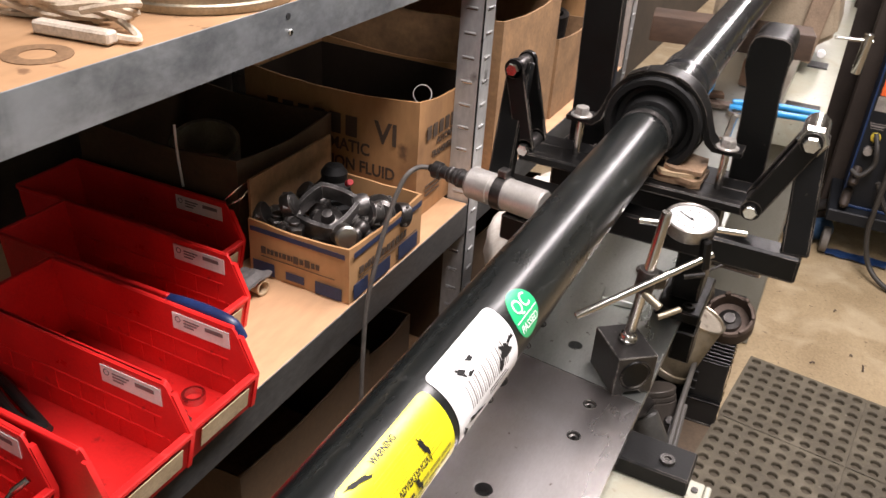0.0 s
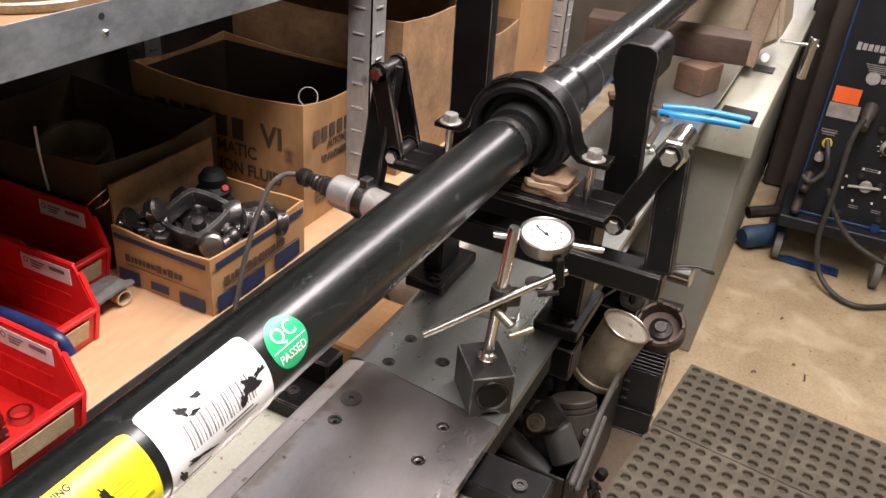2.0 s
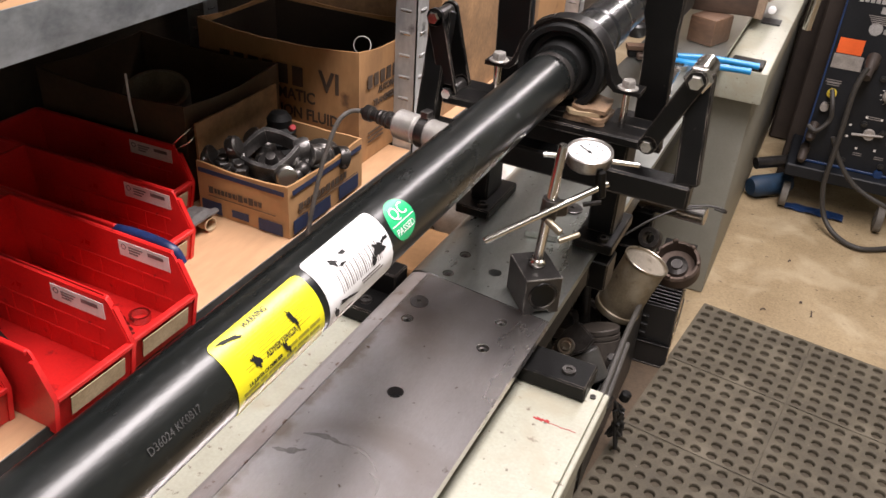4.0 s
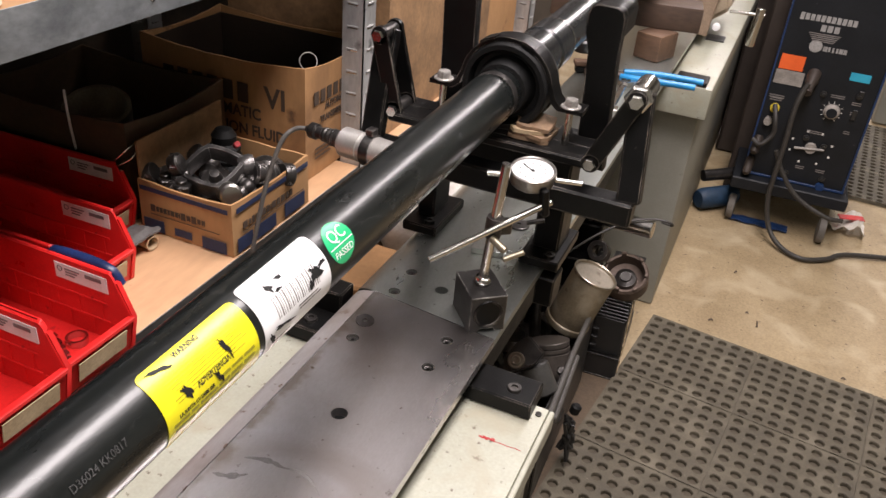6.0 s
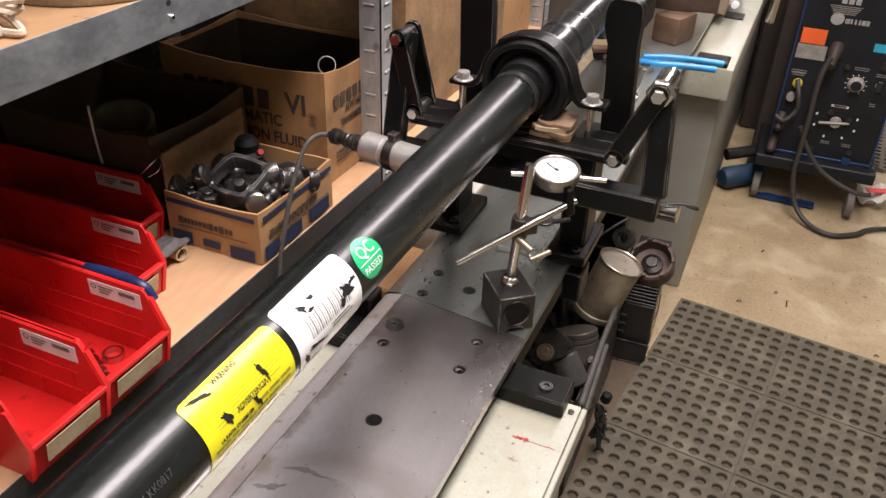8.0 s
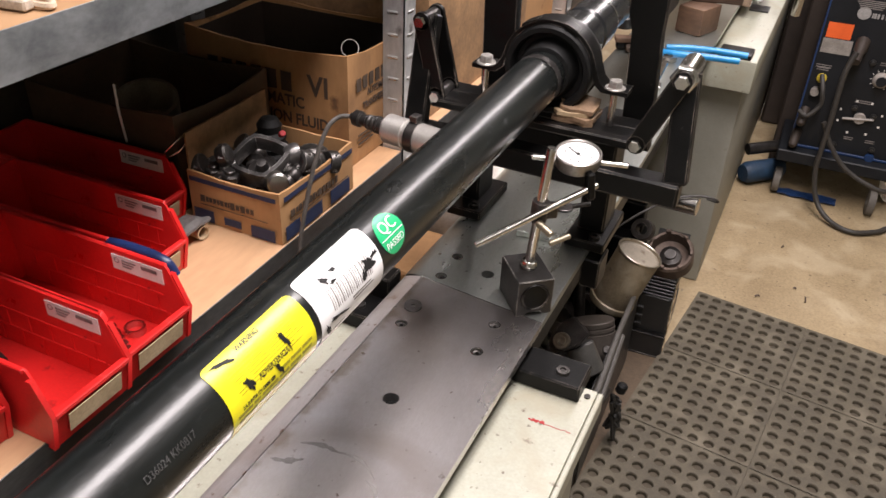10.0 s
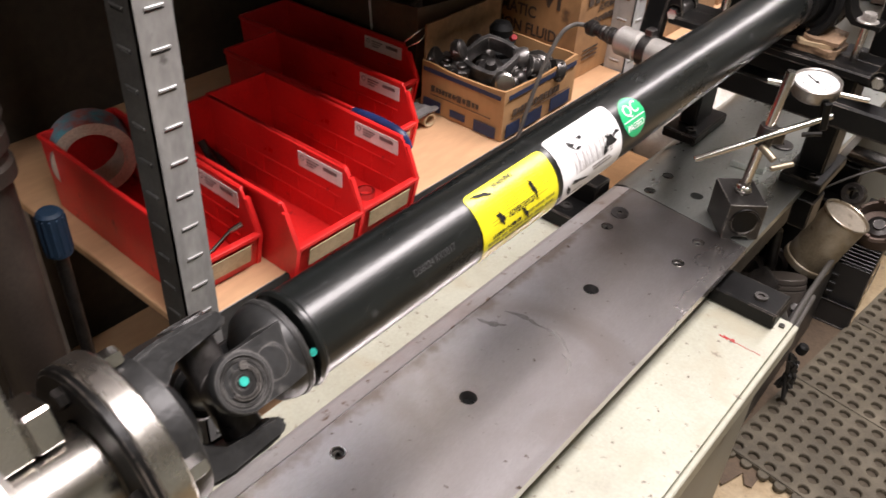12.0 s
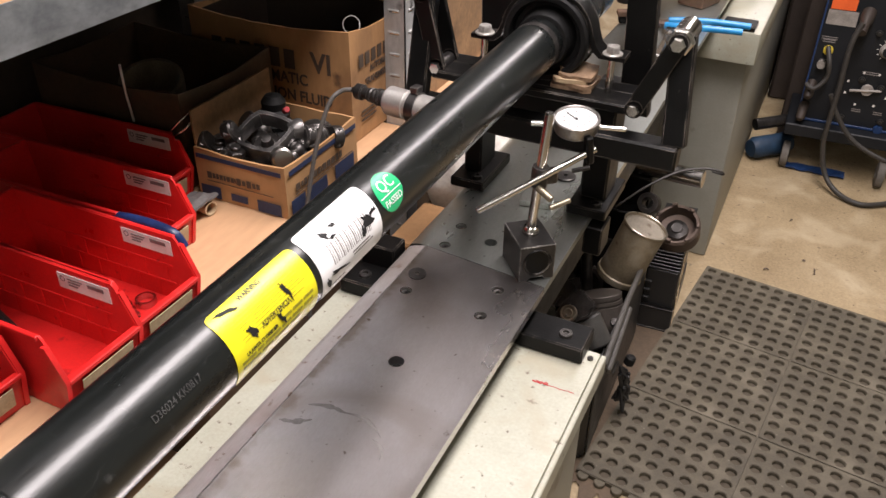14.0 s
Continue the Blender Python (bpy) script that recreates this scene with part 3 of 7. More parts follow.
# ---- red bins ----
def hopper_bin(m, label, card=True):
    """A moulded open-front stacking bin: 0.29 long, 0.103 wide, 0.10 high; front at x = 0, length along -x."""
    L, W, H, t, lip = 0.29, 0.103, 0.100, 0.003, 0.048
    ob = thing("storage_bin", m, label, "storage bin", "red bins on the shelf")
    bm = B()
    side = [(-L + 0.012, 0.0), (-0.006, 0.0), (0.004, lip), (-0.018, H - 0.004), (-0.022, H), (-L, H)]
    for y0 in (0, W - t):
        prism(bm, side, y0, y0 + t)
    prism(bm, [(-L + 0.012, 0), (-L + 0.012 + t, 0), (-L + t, H), (-L, H)], t, W - t)
    box(bm, -L + 0.012, -0.006, t, W - t, 0, t)
    prism(bm, [(-0.006 - t, 0.0), (-0.006, 0.0), (0.004, lip), (0.004 - t, lip)], t, W - t)
    # stacking rims and lip
    for y0, y1 in ((-0.003, 0.002), (W - 0.002, W + 0.003)):
        box(bm, -L, -0.022, y0, y1, H - 0.005, H + 0.001, 0.001)
    box(bm, -L - 0.003, -L + 0.003, 0, W, H - 0.005, H + 0.001, 0.001)
    box(bm, -0.002, 0.0065, 0.0, W, lip - 0.004, lip + 0.002, 0.001)
    # flared front edges
    for y0 in (-0.004, W - t + 0.001):
        prism(bm, [(-0.012, 0.002), (-0.004, 0.0), (0.006, lip), (-0.012, H - 0.01), (-0.018, H - 0.01), (-0.002, lip)], y0, y0 + t + 0.003)
    part("body", bm, RED, ob)
    # moulded ribs in two courses inside both walls
    bm = B()
    for yy, s in ((t, 1), (W - t, -1)):
        for z in (0.030, 0.056):
            bar(bm, (-L + 0.03, yy, z), (-0.03, yy, z), 0.0032, 0.0022)
        for i in range(7):
            x = -L + 0.045 + i * 0.034
            bar(bm, (x, yy, 0.030), (x, yy, 0.056), 0.0022, 0.0032, up=(1, 0, 0))
            bar(bm, (x + 0.017, yy, 0.004), (x + 0.017, yy, 0.030), 0.0022, 0.0032, up=(1, 0, 0))
    part("rib", bm, RED, ob)
    if card:
        bm = B()
        box(bm, -0.104, -0.026, W - t - 0.0012, W - t - 0.0002, H - 0.028, H - 0.007)
        c = part("wall_label", bm, LABEL, ob, "white paper label with faded print")
        bm = B()
        box(bm, -0.058, -0.034, W - t - 0.0018, W - t - 0.0013, H - 0.016, H - 0.011)
        lathe(bm, (-0.096, W - t - 0.0013, H - 0.014), (-0.096, W - t - 0.0018, H - 0.014), [(0.003, 0), (0.004, 0), (0.004, 0.0005), (0.003, 0.0005), (0.003, 0)], 16)
        for k in range(3):
            box(bm, -0.088, -0.066 - 0.004 * k, W - t - 0.0018, W - t - 0.0013, H - 0.0135 - 0.004 * k, H - 0.0115 - 0.004 * k)
        pieces("print", bm, GREYINK, c)
    bm = B()
    prism(bm, [(0.0002, 0.014), (0.0012, 0.014), (0.0045 + 0.0012, lip - 0.009), (0.0045, lip - 0.009)], 0.016, W - 0.014)
    part("lip_card", bm, OLDLABEL, ob, "soiled card in the front lip")
    return ob


SZ = 0.7695
hopper_bin(pose(-0.272, -0.1165, SZ), "red plastic bin with a steel ring inside, on the shelf")
hopper_bin(pose(-0.268, -0.2215, SZ), "red plastic bin holding tools, on the shelf")
hopper_bin(pose(-0.326, -0.336, SZ, 0, 0, -1.5), "red plastic bin holding a tape roll and pens")
hopper_bin(pose(-0.372, -0.002, SZ, 0, 0, 1), "red plastic bin with navy-handled tool beside it")
hopper_bin(pose(-0.462, 0.104, SZ, 0, 0, 2), "red plastic bin beside the cardboard parts box")

# things in the bins
bm = B(); pipe(bm, (-0.335, -0.040, SZ + 0.0035), (-0.335, -0.040, SZ + 0.012), 0.013, 0.003, 24)
solid("steel_ring", bm, CHROME, "small bright steel ring lying in a red bin", "ring")
bm = B(); rod(bm, (-0.30, -0.20, SZ + 0.012), (-0.49, -0.185, SZ + 0.014), 0.006, 16, 0.001)
solid("steel_shaft", bm, CHROME, "thin bright steel rod lying in a red bin", "rod")
bm = B()
sweep(bm, [(-0.42, -0.16, SZ + 0.012), (-0.46, -0.165, SZ + 0.016), (-0.52, -0.15, SZ + 0.03), (-0.54, -0.15, SZ + 0.05)], 0.006, 10)
sweep(bm, [(-0.42, -0.16, SZ + 0.012), (-0.46, -0.150, SZ + 0.016), (-0.52, -0.135, SZ + 0.02), (-0.55, -0.14, SZ + 0.03)], 0.006, 10)
solid("black_pliers", bm, BLACKPLASTIC, "black-handled pliers lying in a red bin", "pliers")
bm = B()
for k in range(5):
    rod(bm, (-0.315 - 0.012 * k, -0.075 + 0.006 * k, SZ + 0.004), (-0.315 - 0.012 * k, -0.075 + 0.006 * k, SZ + 0.010), 0.007, 6)
solid("loose_nuts", bm, CHROME, "loose bright nuts in a red bin", "nuts", kind="stuff")
bm = B()
sweep(bm, [(-0.400, 0.0, SZ + 0.092), (-0.370, -0.002, SZ + 0.097), (-0.335, -0.001, SZ + 0.097), (-0.308, 0.001, SZ + 0.091), (-0.298, 0.003, SZ + 0.074)], 0.0068, 12)
ob = solid("tool_handle", bm, BLUEHANDLE, "navy vinyl tool handle resting over a bin edge", "tool")
# tape roll
tr = thing("tape_roll", pose(-0.590, -0.279, SZ + 0.0150, 90, 0, 68) @ Matrix.Scale(0.98, 4), "roll of teal printed tape standing in a red bin", "tape roll")
bm = B(); lathe(bm, (0, 0.052, 0.022), (0, 0.052, -0.022), [(0.039, 0), (0.052, 0), (0.052, 0.044), (0.039, 0.044), (0.039, 0)], 40)
part("tape", bm, TEALTAPE, tr)
for z in (0.0221, -0.0229):
    bm = B(); lathe(bm, (0, 0.052, z), (0, 0.052, z + 0.0008), [(0.0392, 0), (0.0516, 0), (0.0516, 0.0008), (0.0392, 0.0008), (0.0392, 0)], 40)
    part("wound_edge", bm, TAPEEDGE, tr, "cream wound edge")
bm = B(); lathe(bm, (0, 0.052, 0.0225), (0, 0.052, -0.0225), [(0.036, 0), (0.0388, 0), (0.0388, 0.045), (0.036, 0.045), (0.036, 0)], 40)
part("core", bm, TAPEEDGE, tr)
bm = B()
rod(bm, (-0.36, -0.30, SZ + 0.012), (-0.44, -0.255, SZ + 0.02), 0.008, 12, 0.002)
solid("marker_pen", bm, BLACKPLASTIC, "black marker pen in a red bin", "pen")
bm = B()
rod(bm, (-0.345, -0.255, SZ + 0.050), (-0.352, -0.32, SZ + 0.010), 0.0025, 10)
rod(bm, (-0.345, -0.255, SZ + 0.050), (-0.338, -0.242, SZ + 0.058), 0.0035, 10)
solid("steel_scriber", bm, CHROME, "thin bright steel scriber in a red bin", "scriber")


# ---- cardboard boxes ----
def open_box(name, x0, x1, y0, y1, z0, z1, label, group="", sag=0.0, t=0.0035, card=None, flap=0.0, liner=None):
    ob = thing(name, pose((x0 + x1) / 2, (y0 + y1) / 2, z0), label, "cardboard box", group)
    cx, cy = (x0 + x1) / 2, (y0 + y1) / 2
    w, d, h = (x1 - x0) / 2, (y1 - y0) / 2, z1 - z0

    def panel(ax, s):
        bm = B()
        n = 12
        half = d - t if ax == "x" else w
        off = s * (w if ax == "x" else d)
        top = h + (flap if (ax, s) == ("x", -1) else 0.0)
        vs = []
        for i in range(n + 1):
            a = -half + 2 * half * i / n
            dip = -sag * math.sin(math.pi * i / n) + 0.0015 * noise.noise(Vector((a * 30, off * 40, 1)))
            bow = s * 0.0022 * math.sin(math.pi * i / n)
            col = []
            for z, inw in ((0, 0), (h * 0.5, 0), (top + dip, 0), (top + dip, 1), (0.0, 1)):
                o = off - s * t * inw + bow * (z / h)
                col.append(bm.verts.new((o, a, z) if ax == "x" else (a, o, z)))
            vs.append(col)
        for p, q in zip(vs, vs[1:]):
            for k in range(5):
                bm.faces.new((p[k], p[(k + 1) % 5], q[(k + 1) % 5], q[k]))
        bm.faces.new(vs[0])
        bm.faces.new(vs[-1][::-1])
        return part("panel", bm, CARDIN if top > h else card or CARD, ob)
    for ax, s in (("x", 1), ("x", -1), ("y", 1), ("y", -1)):
        panel(ax, s)
    bm = B(); box(bm, -w + t, w - t, -d + t, d - t, 0.0, 0.003)
    part("bottom", bm, CARDIN, ob)
    # Thin dark faces paint in the shade inside the box.
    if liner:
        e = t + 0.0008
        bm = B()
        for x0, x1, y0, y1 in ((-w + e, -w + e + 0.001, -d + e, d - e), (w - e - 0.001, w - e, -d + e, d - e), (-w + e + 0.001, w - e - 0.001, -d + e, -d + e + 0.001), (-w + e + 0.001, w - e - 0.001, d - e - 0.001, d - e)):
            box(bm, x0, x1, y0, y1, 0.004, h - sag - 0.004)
        pieces("inner_face", bm, liner, ob, "inside face darkened for shade")
    return ob


def on_face(x, y, z, facing):
    """The plane of a card on an upright face; its x runs to the right as seen from outside."""
    return pose(x, y, z, 90, 0, {"-y": 0, "+x": 90, "-x": -90}[facing])


fb = open_box("parts_box", -0.456, -0.294, 0.213, 0.412, SZ, 0.853, "printed cardboard box full of oily universal joints", sag=0.003, flap=0.056)
F, R = on_face(0, -0.1022, 0, "-y"), on_face(0.0838, 0, 0, "+x")
bm = B()
quad(bm, F, 0.152, 0.007, x=0, y=0.072); quad(bm, R, 0.185, 0.008, x=0, y=0.072)
quad(bm, F, 0.036, 0.020, x=-0.056, y=0.014); quad(bm, F, 0.042, 0.019, x=0.05, y=0.012); quad(bm, F, 0.030, 0.012, x=-0.004, y=0.014)
quad(bm, R, 0.036, 0.022, x=-0.075, y=0.016); quad(bm, R, 0.050, 0.022, x=-0.022, y=0.016); quad(bm, R, 0.056, 0.024, x=0.055, y=0.018)
pieces("blue_print", bm, BLUEINK, fb, "blue printed blocks")
bm = B()
for P, w in ((F, 0.12), (R, 0.16)):
    x = -w / 2
    for wd in (0.014, 0.008, 0.009, 0.010, 0.007, 0.011, 0.009, 0.004, 0.014, 0.011, 0.014, 0.010, 0.010):
        wd *= w / 0.17
        quad(bm, P, wd * 0.8, 0.011 if wd > 0.008 else 0.008, x=x + wd / 2, y=0.043)
        x += wd * 1.05
    quad(bm, P, w, 0.0012, x=0, y=0.033)
pieces("dark_print", bm, BROWNINK, fb)

db = open_box("fluid_box", -0.66, -0.335, 0.470, 0.690, SZ, 0.966, "tall brown cardboard fluid carton, open on top", sag=0.010, card=BLOTCHCARD, liner=SHADELINER)
F, R = on_face(0, -0.1132, 0, "-y"), on_face(0.1653, 0, 0, "+x")
bm = B()
text_mesh(bm, "VI", F @ pose(0.108, 0.134, 0), 0.050, xscale=0.95, bold=0.0011)
part("lettering", bm, BROWNINK, db, "faded dark carton lettering")
for words, P, x, y, size, xs in (("AUTOMATIC", F, 0.006, 0.100, 0.028, 0.9), ("TRANSMISSION FLUID", F, 0.004, 0.069, 0.028, 0.88), ("AUTOMATIC", R, -0.012, 0.118, 0.016, 0.85), ("TRANSMISSION FLUID", R, 0.0, 0.098, 0.016, 0.85)):
    bm = B()
    text_mesh(bm, words, P @ pose(x, y, 0), size, xscale=xs, bold=size * 0.024)
    part("lettering", bm, BROWNINK, db, "faded dark carton lettering")
bm = B()
for k in range(6):
    quad(bm, F, 0.021, 0.034, x=-0.105 + k * 0.030, y=0.134)
    quad(bm, R, 0.014, 0.022, x=-0.080 + k * 0.0205, y=0.140)
for k in range(3):
    quad(bm, R, 0.05, 0.003, x=-0.06, y=0.05 - 0.008 * k)
pieces("dark_print", bm, BROWNINK, db, "plain dark printed blocks")
bm = B(); pipe(bm, (-0.352, 0.508, 0.966), (-0.3485, 0.502, 0.9685), 0.0145, 0.0012, 32)
solid("hose_clamp", bm, SATIN, "bright steel ring clamp on top of a carton's contents", "clamp")
bm = B()
for k in range(26):
    a = random.random()
    c = Vector((random.uniform(-0.63, -0.36), random.uniform(0.50, 0.66), SZ + 0.008))
    lathe(bm, c, c + Vector((random.uniform(-0.5, 0.5), random.uniform(-0.5, 0.5), 1)), [(0, 0), (0.03, 0), (0.03, 0.07), (0.022, 0.09), (0.022, 0.10), (0, 0.10)], 16)
solid("scrap_joints", bm, BLACKRUBBER, "dark oily joint parts heaped in the carton", "scrap parts", kind="stuff")
# The shade under the upper deck is put into this carton's colour.
bb = open_box("deep_carton", -0.775, -0.480, 0.225, 0.452, SZ, 0.925, "open carton darkened for shelf shade, with an old lamp and wires", sag=0.008, card=SHADECARD)
bm = B()
lathe(bm, (-0.60, 0.31, 0.80), (-0.575, 0.27, 0.93), [(0, 0), (0.03, 0.0), (0.045, 0.05), (0.050, 0.12), (0.044, 0.12), (0.03, 0.07), (0, 0.05)], 28)
solid("old_work_lamp", bm, TARNISH, "dark round lamp head in the deep carton", "lamp")
bm = B(); sweep(bm, [(-0.580, 0.2215, 0.955), (-0.579, 0.2205, 0.930), (-0.578, 0.2205, 0.905), (-0.575, 0.2215, 0.864)], 0.0019, 6)
solid("white_wire", bm, LABEL, "loose white wire hanging over the carton", "wire")
bm = B(); sweep(bm, [(-0.50, 0.205, 0.862), (-0.48, 0.22, 0.885), (-0.47, 0.235, 0.897), (-0.462, 0.245, 0.899)], 0.0012, 6)
sweep(bm, [(-0.50, 0.207, 0.855), (-0.475, 0.222, 0.872), (-0.468, 0.230, 0.883), (-0.462, 0.235, 0.886)], 0.0012, 6)
solid("bare_wire", bm, CHROME, "pair of thin bare wires over a carton edge", "wire")


def yoke(bm, c, rot, s=1.0):
    """A forged universal joint yoke with a hub, two ears and bearing caps."""
    b = bmesh.new()
    lathe(b, (0, 0, -0.035), (0, 0, 0.01), [(0, 0), (0.018, 0), (0.020, 0.004), (0.020, 0.022), (0.028, 0.034), (0.030, 0.045), (0, 0.045)], 20)
    for sx in (-1, 1):
        prism(b, [(sx * 0.030, 0.0), (sx * 0.036, 0.012), (sx * 0.036, 0.050), (sx * 0.026, 0.056), (sx * 0.022, 0.05), (sx * 0.022, 0.012), (sx * 0.012, 0.0)], -0.016, 0.016)
        lathe(b, (sx * 0.018, 0, 0.038), (sx * 0.042, 0, 0.038), [(0.0, 0), (0.019, 0), (0.021, 0.004), (0.021, 0.018), (0.016, 0.021), (0, 0.019)], 20)
    bmesh.ops.transform(b, matrix=pose(*c, *rot) @ Matrix.Scale(s, 4), verts=b.verts)
    me = bpy.data.meshes.new("tmp"); b.to_mesh(me); b.free(); bm.from_mesh(me); bpy.data.meshes.remove(me)


def cross(bm, c, rot, s=1.0):
    b = bmesh.new()
    for d in ((1, 0, 0), (-1, 0, 0), (0, 1, 0), (0, -1, 0)):
        d = Vector(d)
        lathe(b, (0, 0, 0), d, [(0.012, 0.0), (0.012, 0.018), (0.0155, 0.019), (0.0155, 0.036), (0.013, 0.038), (0, 0.038)], 16)
    bmesh.ops.create_uvsphere(b, u_segments=12, v_segments=8, radius=0.018)
    bmesh.ops.transform(b, matrix=pose(*c, *rot) @ Matrix.Scale(s, 4), verts=b.verts)
    me = bpy.data.meshes.new("tmp"); b.to_mesh(me); b.free(); bm.from_mesh(me); bpy.data.meshes.remove(me)


def yoke_frame(ob):
    """A forged double yoke: a rhombic frame with rounded corners round a deep opening, two bosses and a hub."""
    b = bmesh.new()
    out, inn = [], []
    for i in range(32):
        t = 2 * math.pi * i / 32
        k = (abs(math.cos(t)) ** 1.25 + abs(math.sin(t)) ** 1.25) ** (-1 / 1.25)
        out.append((0.058 * k * math.cos(t), 0.049 * k * math.sin(t)))
        inn.append((0.043 * k * math.cos(t), 0.035 * k * math.sin(t)))
    rings = []
    for lp, z in ((out, -0.014), (out, 0.010), ([(x * 0.93, y * 0.93) for x, y in out], 0.015), ([(x * 1.08, y * 1.08) for x, y in inn], 0.015), (inn, 0.010), (inn, -0.014)):
        rings.append([b.verts.new((x, y, z)) for x, y in lp])
    for p, q in zip(rings, rings[1:] + rings[:1]):
        for i in range(32):
            b.faces.new((p[i], p[(i + 1) % 32], q[(i + 1) % 32], q[i]))
    part("frame", b, FORGED, ob)
    for s in (-1, 1):
        b = bmesh.new()
        lathe(b, (s * 0.040, 0, -0.002), (s * 0.068, 0, -0.002), [(0, 0), (0.015, 0), (0.018, 0.005), (0.018, 0.020), (0.015, 0.026), (0.010, 0.027), (0.009, 0.024), (0, 0.024)], 24)
        part("boss", b, FORGED, ob)
    b = bmesh.new()
    lathe(b, (0, 0, -0.036), (0, 0, 0), [(0, 0), (0.027, 0), (0.024, 0.012), (0.012, 0.016), (0.008, 0.030), (0, 0.031)], 20)
    part("hub", b, DARKSTEEL, ob)


dy = thing("double_yoke", pose(-0.376, 0.284, 0.856, 26, -8, 42) @ Matrix.Scale(0.90, 4), "large worn forged double yoke lying on the heap", "joint", "joint parts in the box")
yoke_frame(dy)
bm = B(); lathe(bm, (-0.420, 0.366, 0.792), (-0.420, 0.370, 0.9), [(0, 0), (0.030, 0), (0.031, 0.030), (0.027, 0.036), (0.029, 0.044), (0.024, 0.052), (0.026, 0.060), (0.019, 0.068), (0.020, 0.080), (0.013, 0.090), (0, 0.093)], 28)
solid("rubber_boot", bm, BLACKRUBBER, "black ribbed rubber boot standing in the parts box", "boot")
JOINTS = [("y", (-0.428, 0.262, 0.838), (35, -25, 20), 0.80), ("y", (-0.338, 0.352, 0.838), (75, 15, 60), 0.85), ("x", (-0.330, 0.300, 0.835), (25, 40, 10), 0.75), ("y", (-0.352, 0.335, 0.822), (60, 20, 115), 0.95), ("y", (-0.414, 0.275, 0.815), (60, 0, -30), 0.9), ("x", (-0.420, 0.330, 0.835), (15, 50, 45), 0.95), ("x", (-0.346, 0.368, 0.822), (30, 20, 20), 0.8),
          ("y", (-0.375, 0.275, 0.800), (95, 10, 60), 0.85)]
for k, c, rot, s in JOINTS:
    bm = B()
    (yoke if k == "y" else cross)(bm, c, rot, s)
    solid("universal_joint_yoke" if k == "y" else "universal_joint_cross", bm, DARKSTEEL, "dark oily forged joint yoke in the parts box" if k == "y" else "dark steel joint cross with bearing caps in the parts box", "joint", "joint parts in the box")
bm = B(); rod(bm, (-0.346, 0.272, 0.836), (-0.320, 0.249, 0.846), 0.0160, 28, 0.003)
solid("steel_cup", bm, TURNED, "bright steel bearing cup in the parts box", "cup")
bm = B(); rod(bm, (-0.386, 0.352, 0.868), (-0.376, 0.344, 0.876), 0.0048, 16, 0.001)
solid("red_plug", bm, REDWAX, "small red plastic plug on a joint in the box", "plug")
for x, y in ((-0.432, 0.240), (-0.436, 0.275), (-0.335, 0.318), (-0.400, 0.236)):
    bm = B(); rod(bm, (x, y, 0.80), (x + 0.004, y, 0.856), 0.008, 14, 0.001); hexhead(bm, (x + 0.004, y, 0.840), (x + 0.005, y, 0.850), 0.014)
    solid("dark_bolt", bm, DARKSTEEL, "dark oily bolt standing in the parts box", "bolt", "bolts in the box")
bm = B()
g = bmesh.ops.create_grid(bm, x_segments=14, y_segments=10, size=0.5)
for v in bm.verts:
    v.co = Vector((-0.425 + v.co.x * 0.050, 0.158 + v.co.y * 0.062, SZ + 0.024 + 0.006 * noise.noise(v.co * 4) + 0.010 * v.co.x))
bmesh.ops.solidify(bm, geom=bm.faces, thickness=0.003)
core = B(); pipe(core, (-0.430, 0.176, SZ + 0.011), (-0.402, 0.172, SZ + 0.011), 0.011, 0.002, 20)
solid("card_tube", core, OLDLABEL, "short tan cardboard tube lying on the shelf", "tube")
solid("grey_cloth", bm, GREYCLOTH, "stiff grey cloth lying over a card tube between bin and box", "cloth")

# cartons further along the shelf and below
def far_box(x0, x1, y0, y1, z0, h, label, card=None):
    return open_box("carton", x0, x1, y0, y1, z0, z0 + h, label, "cartons on the shelves", sag=0.008, card=card)


far_box(-0.66, -0.312, 0.715, 1.00, SZ, 0.27, "brown cardboard carton with a torn top edge", CARDIN)
far_box(-0.62, -0.315, 1.03, 1.25, SZ, 0.17, "brown cardboard carton holding oily parts", CARDIN)
far_box(-0.66, -0.32, 1.26, 1.47, SZ, 0.23, "plain brown cardboard carton on the shelf")
# Lower shelf cartons take the same shade-darkened card.
far_box(-0.70, -0.36, 0.05, 0.38, 0.3605, 0.20, "dim brown carton on the lower shelf", SHADECARD)
far_box(-0.66, -0.38, 0.40, 0.56, 0.3605, 0.16, "dim brown carton on the lower shelf", SHADECARD)
far_box(-0.68, -0.34, 0.70, 1.1, 0.3605, 0.25, "dim brown carton on the lower shelf", SHADECARD)
bm = B()
for k in range(4):
    lathe(bm, (-0.45 + 0.05 * (k % 2), 1.06 + 0.05 * k, SZ + 0.05), (-0.43 + 0.05 * (k % 2), 1.03 + 0.05 * k, SZ + 0.19), [(0.018, 0), (0.03, 0), (0.03, 0.14), (0.018, 0.14), (0.018, 0)], 16)
solid("flange_parts", bm, DARKSTEEL, "dark round flange parts standing in a carton", "flange parts", kind="stuff")

# things on the upper shelf
TZ = 1.1785
bm = B(); lathe(bm, (-0.414, 0.109, TZ), (-0.414, 0.109, 2), [(0, 0.004), (0.092, 0.004), (0.094, 0), (0.099, 0), (0.101, 0.004), (0.101, 0.008), (0.0995, 0.010), (0.0995, 0.15), (0.102, 0.152), (0.102, 0.156), (0.097, 0.156), (0.097, 0.01), (0, 0.01)], 56)
solid("steel_drum", bm, TARNISH, "round tarnished steel pan standing on the upper shelf", "pan")
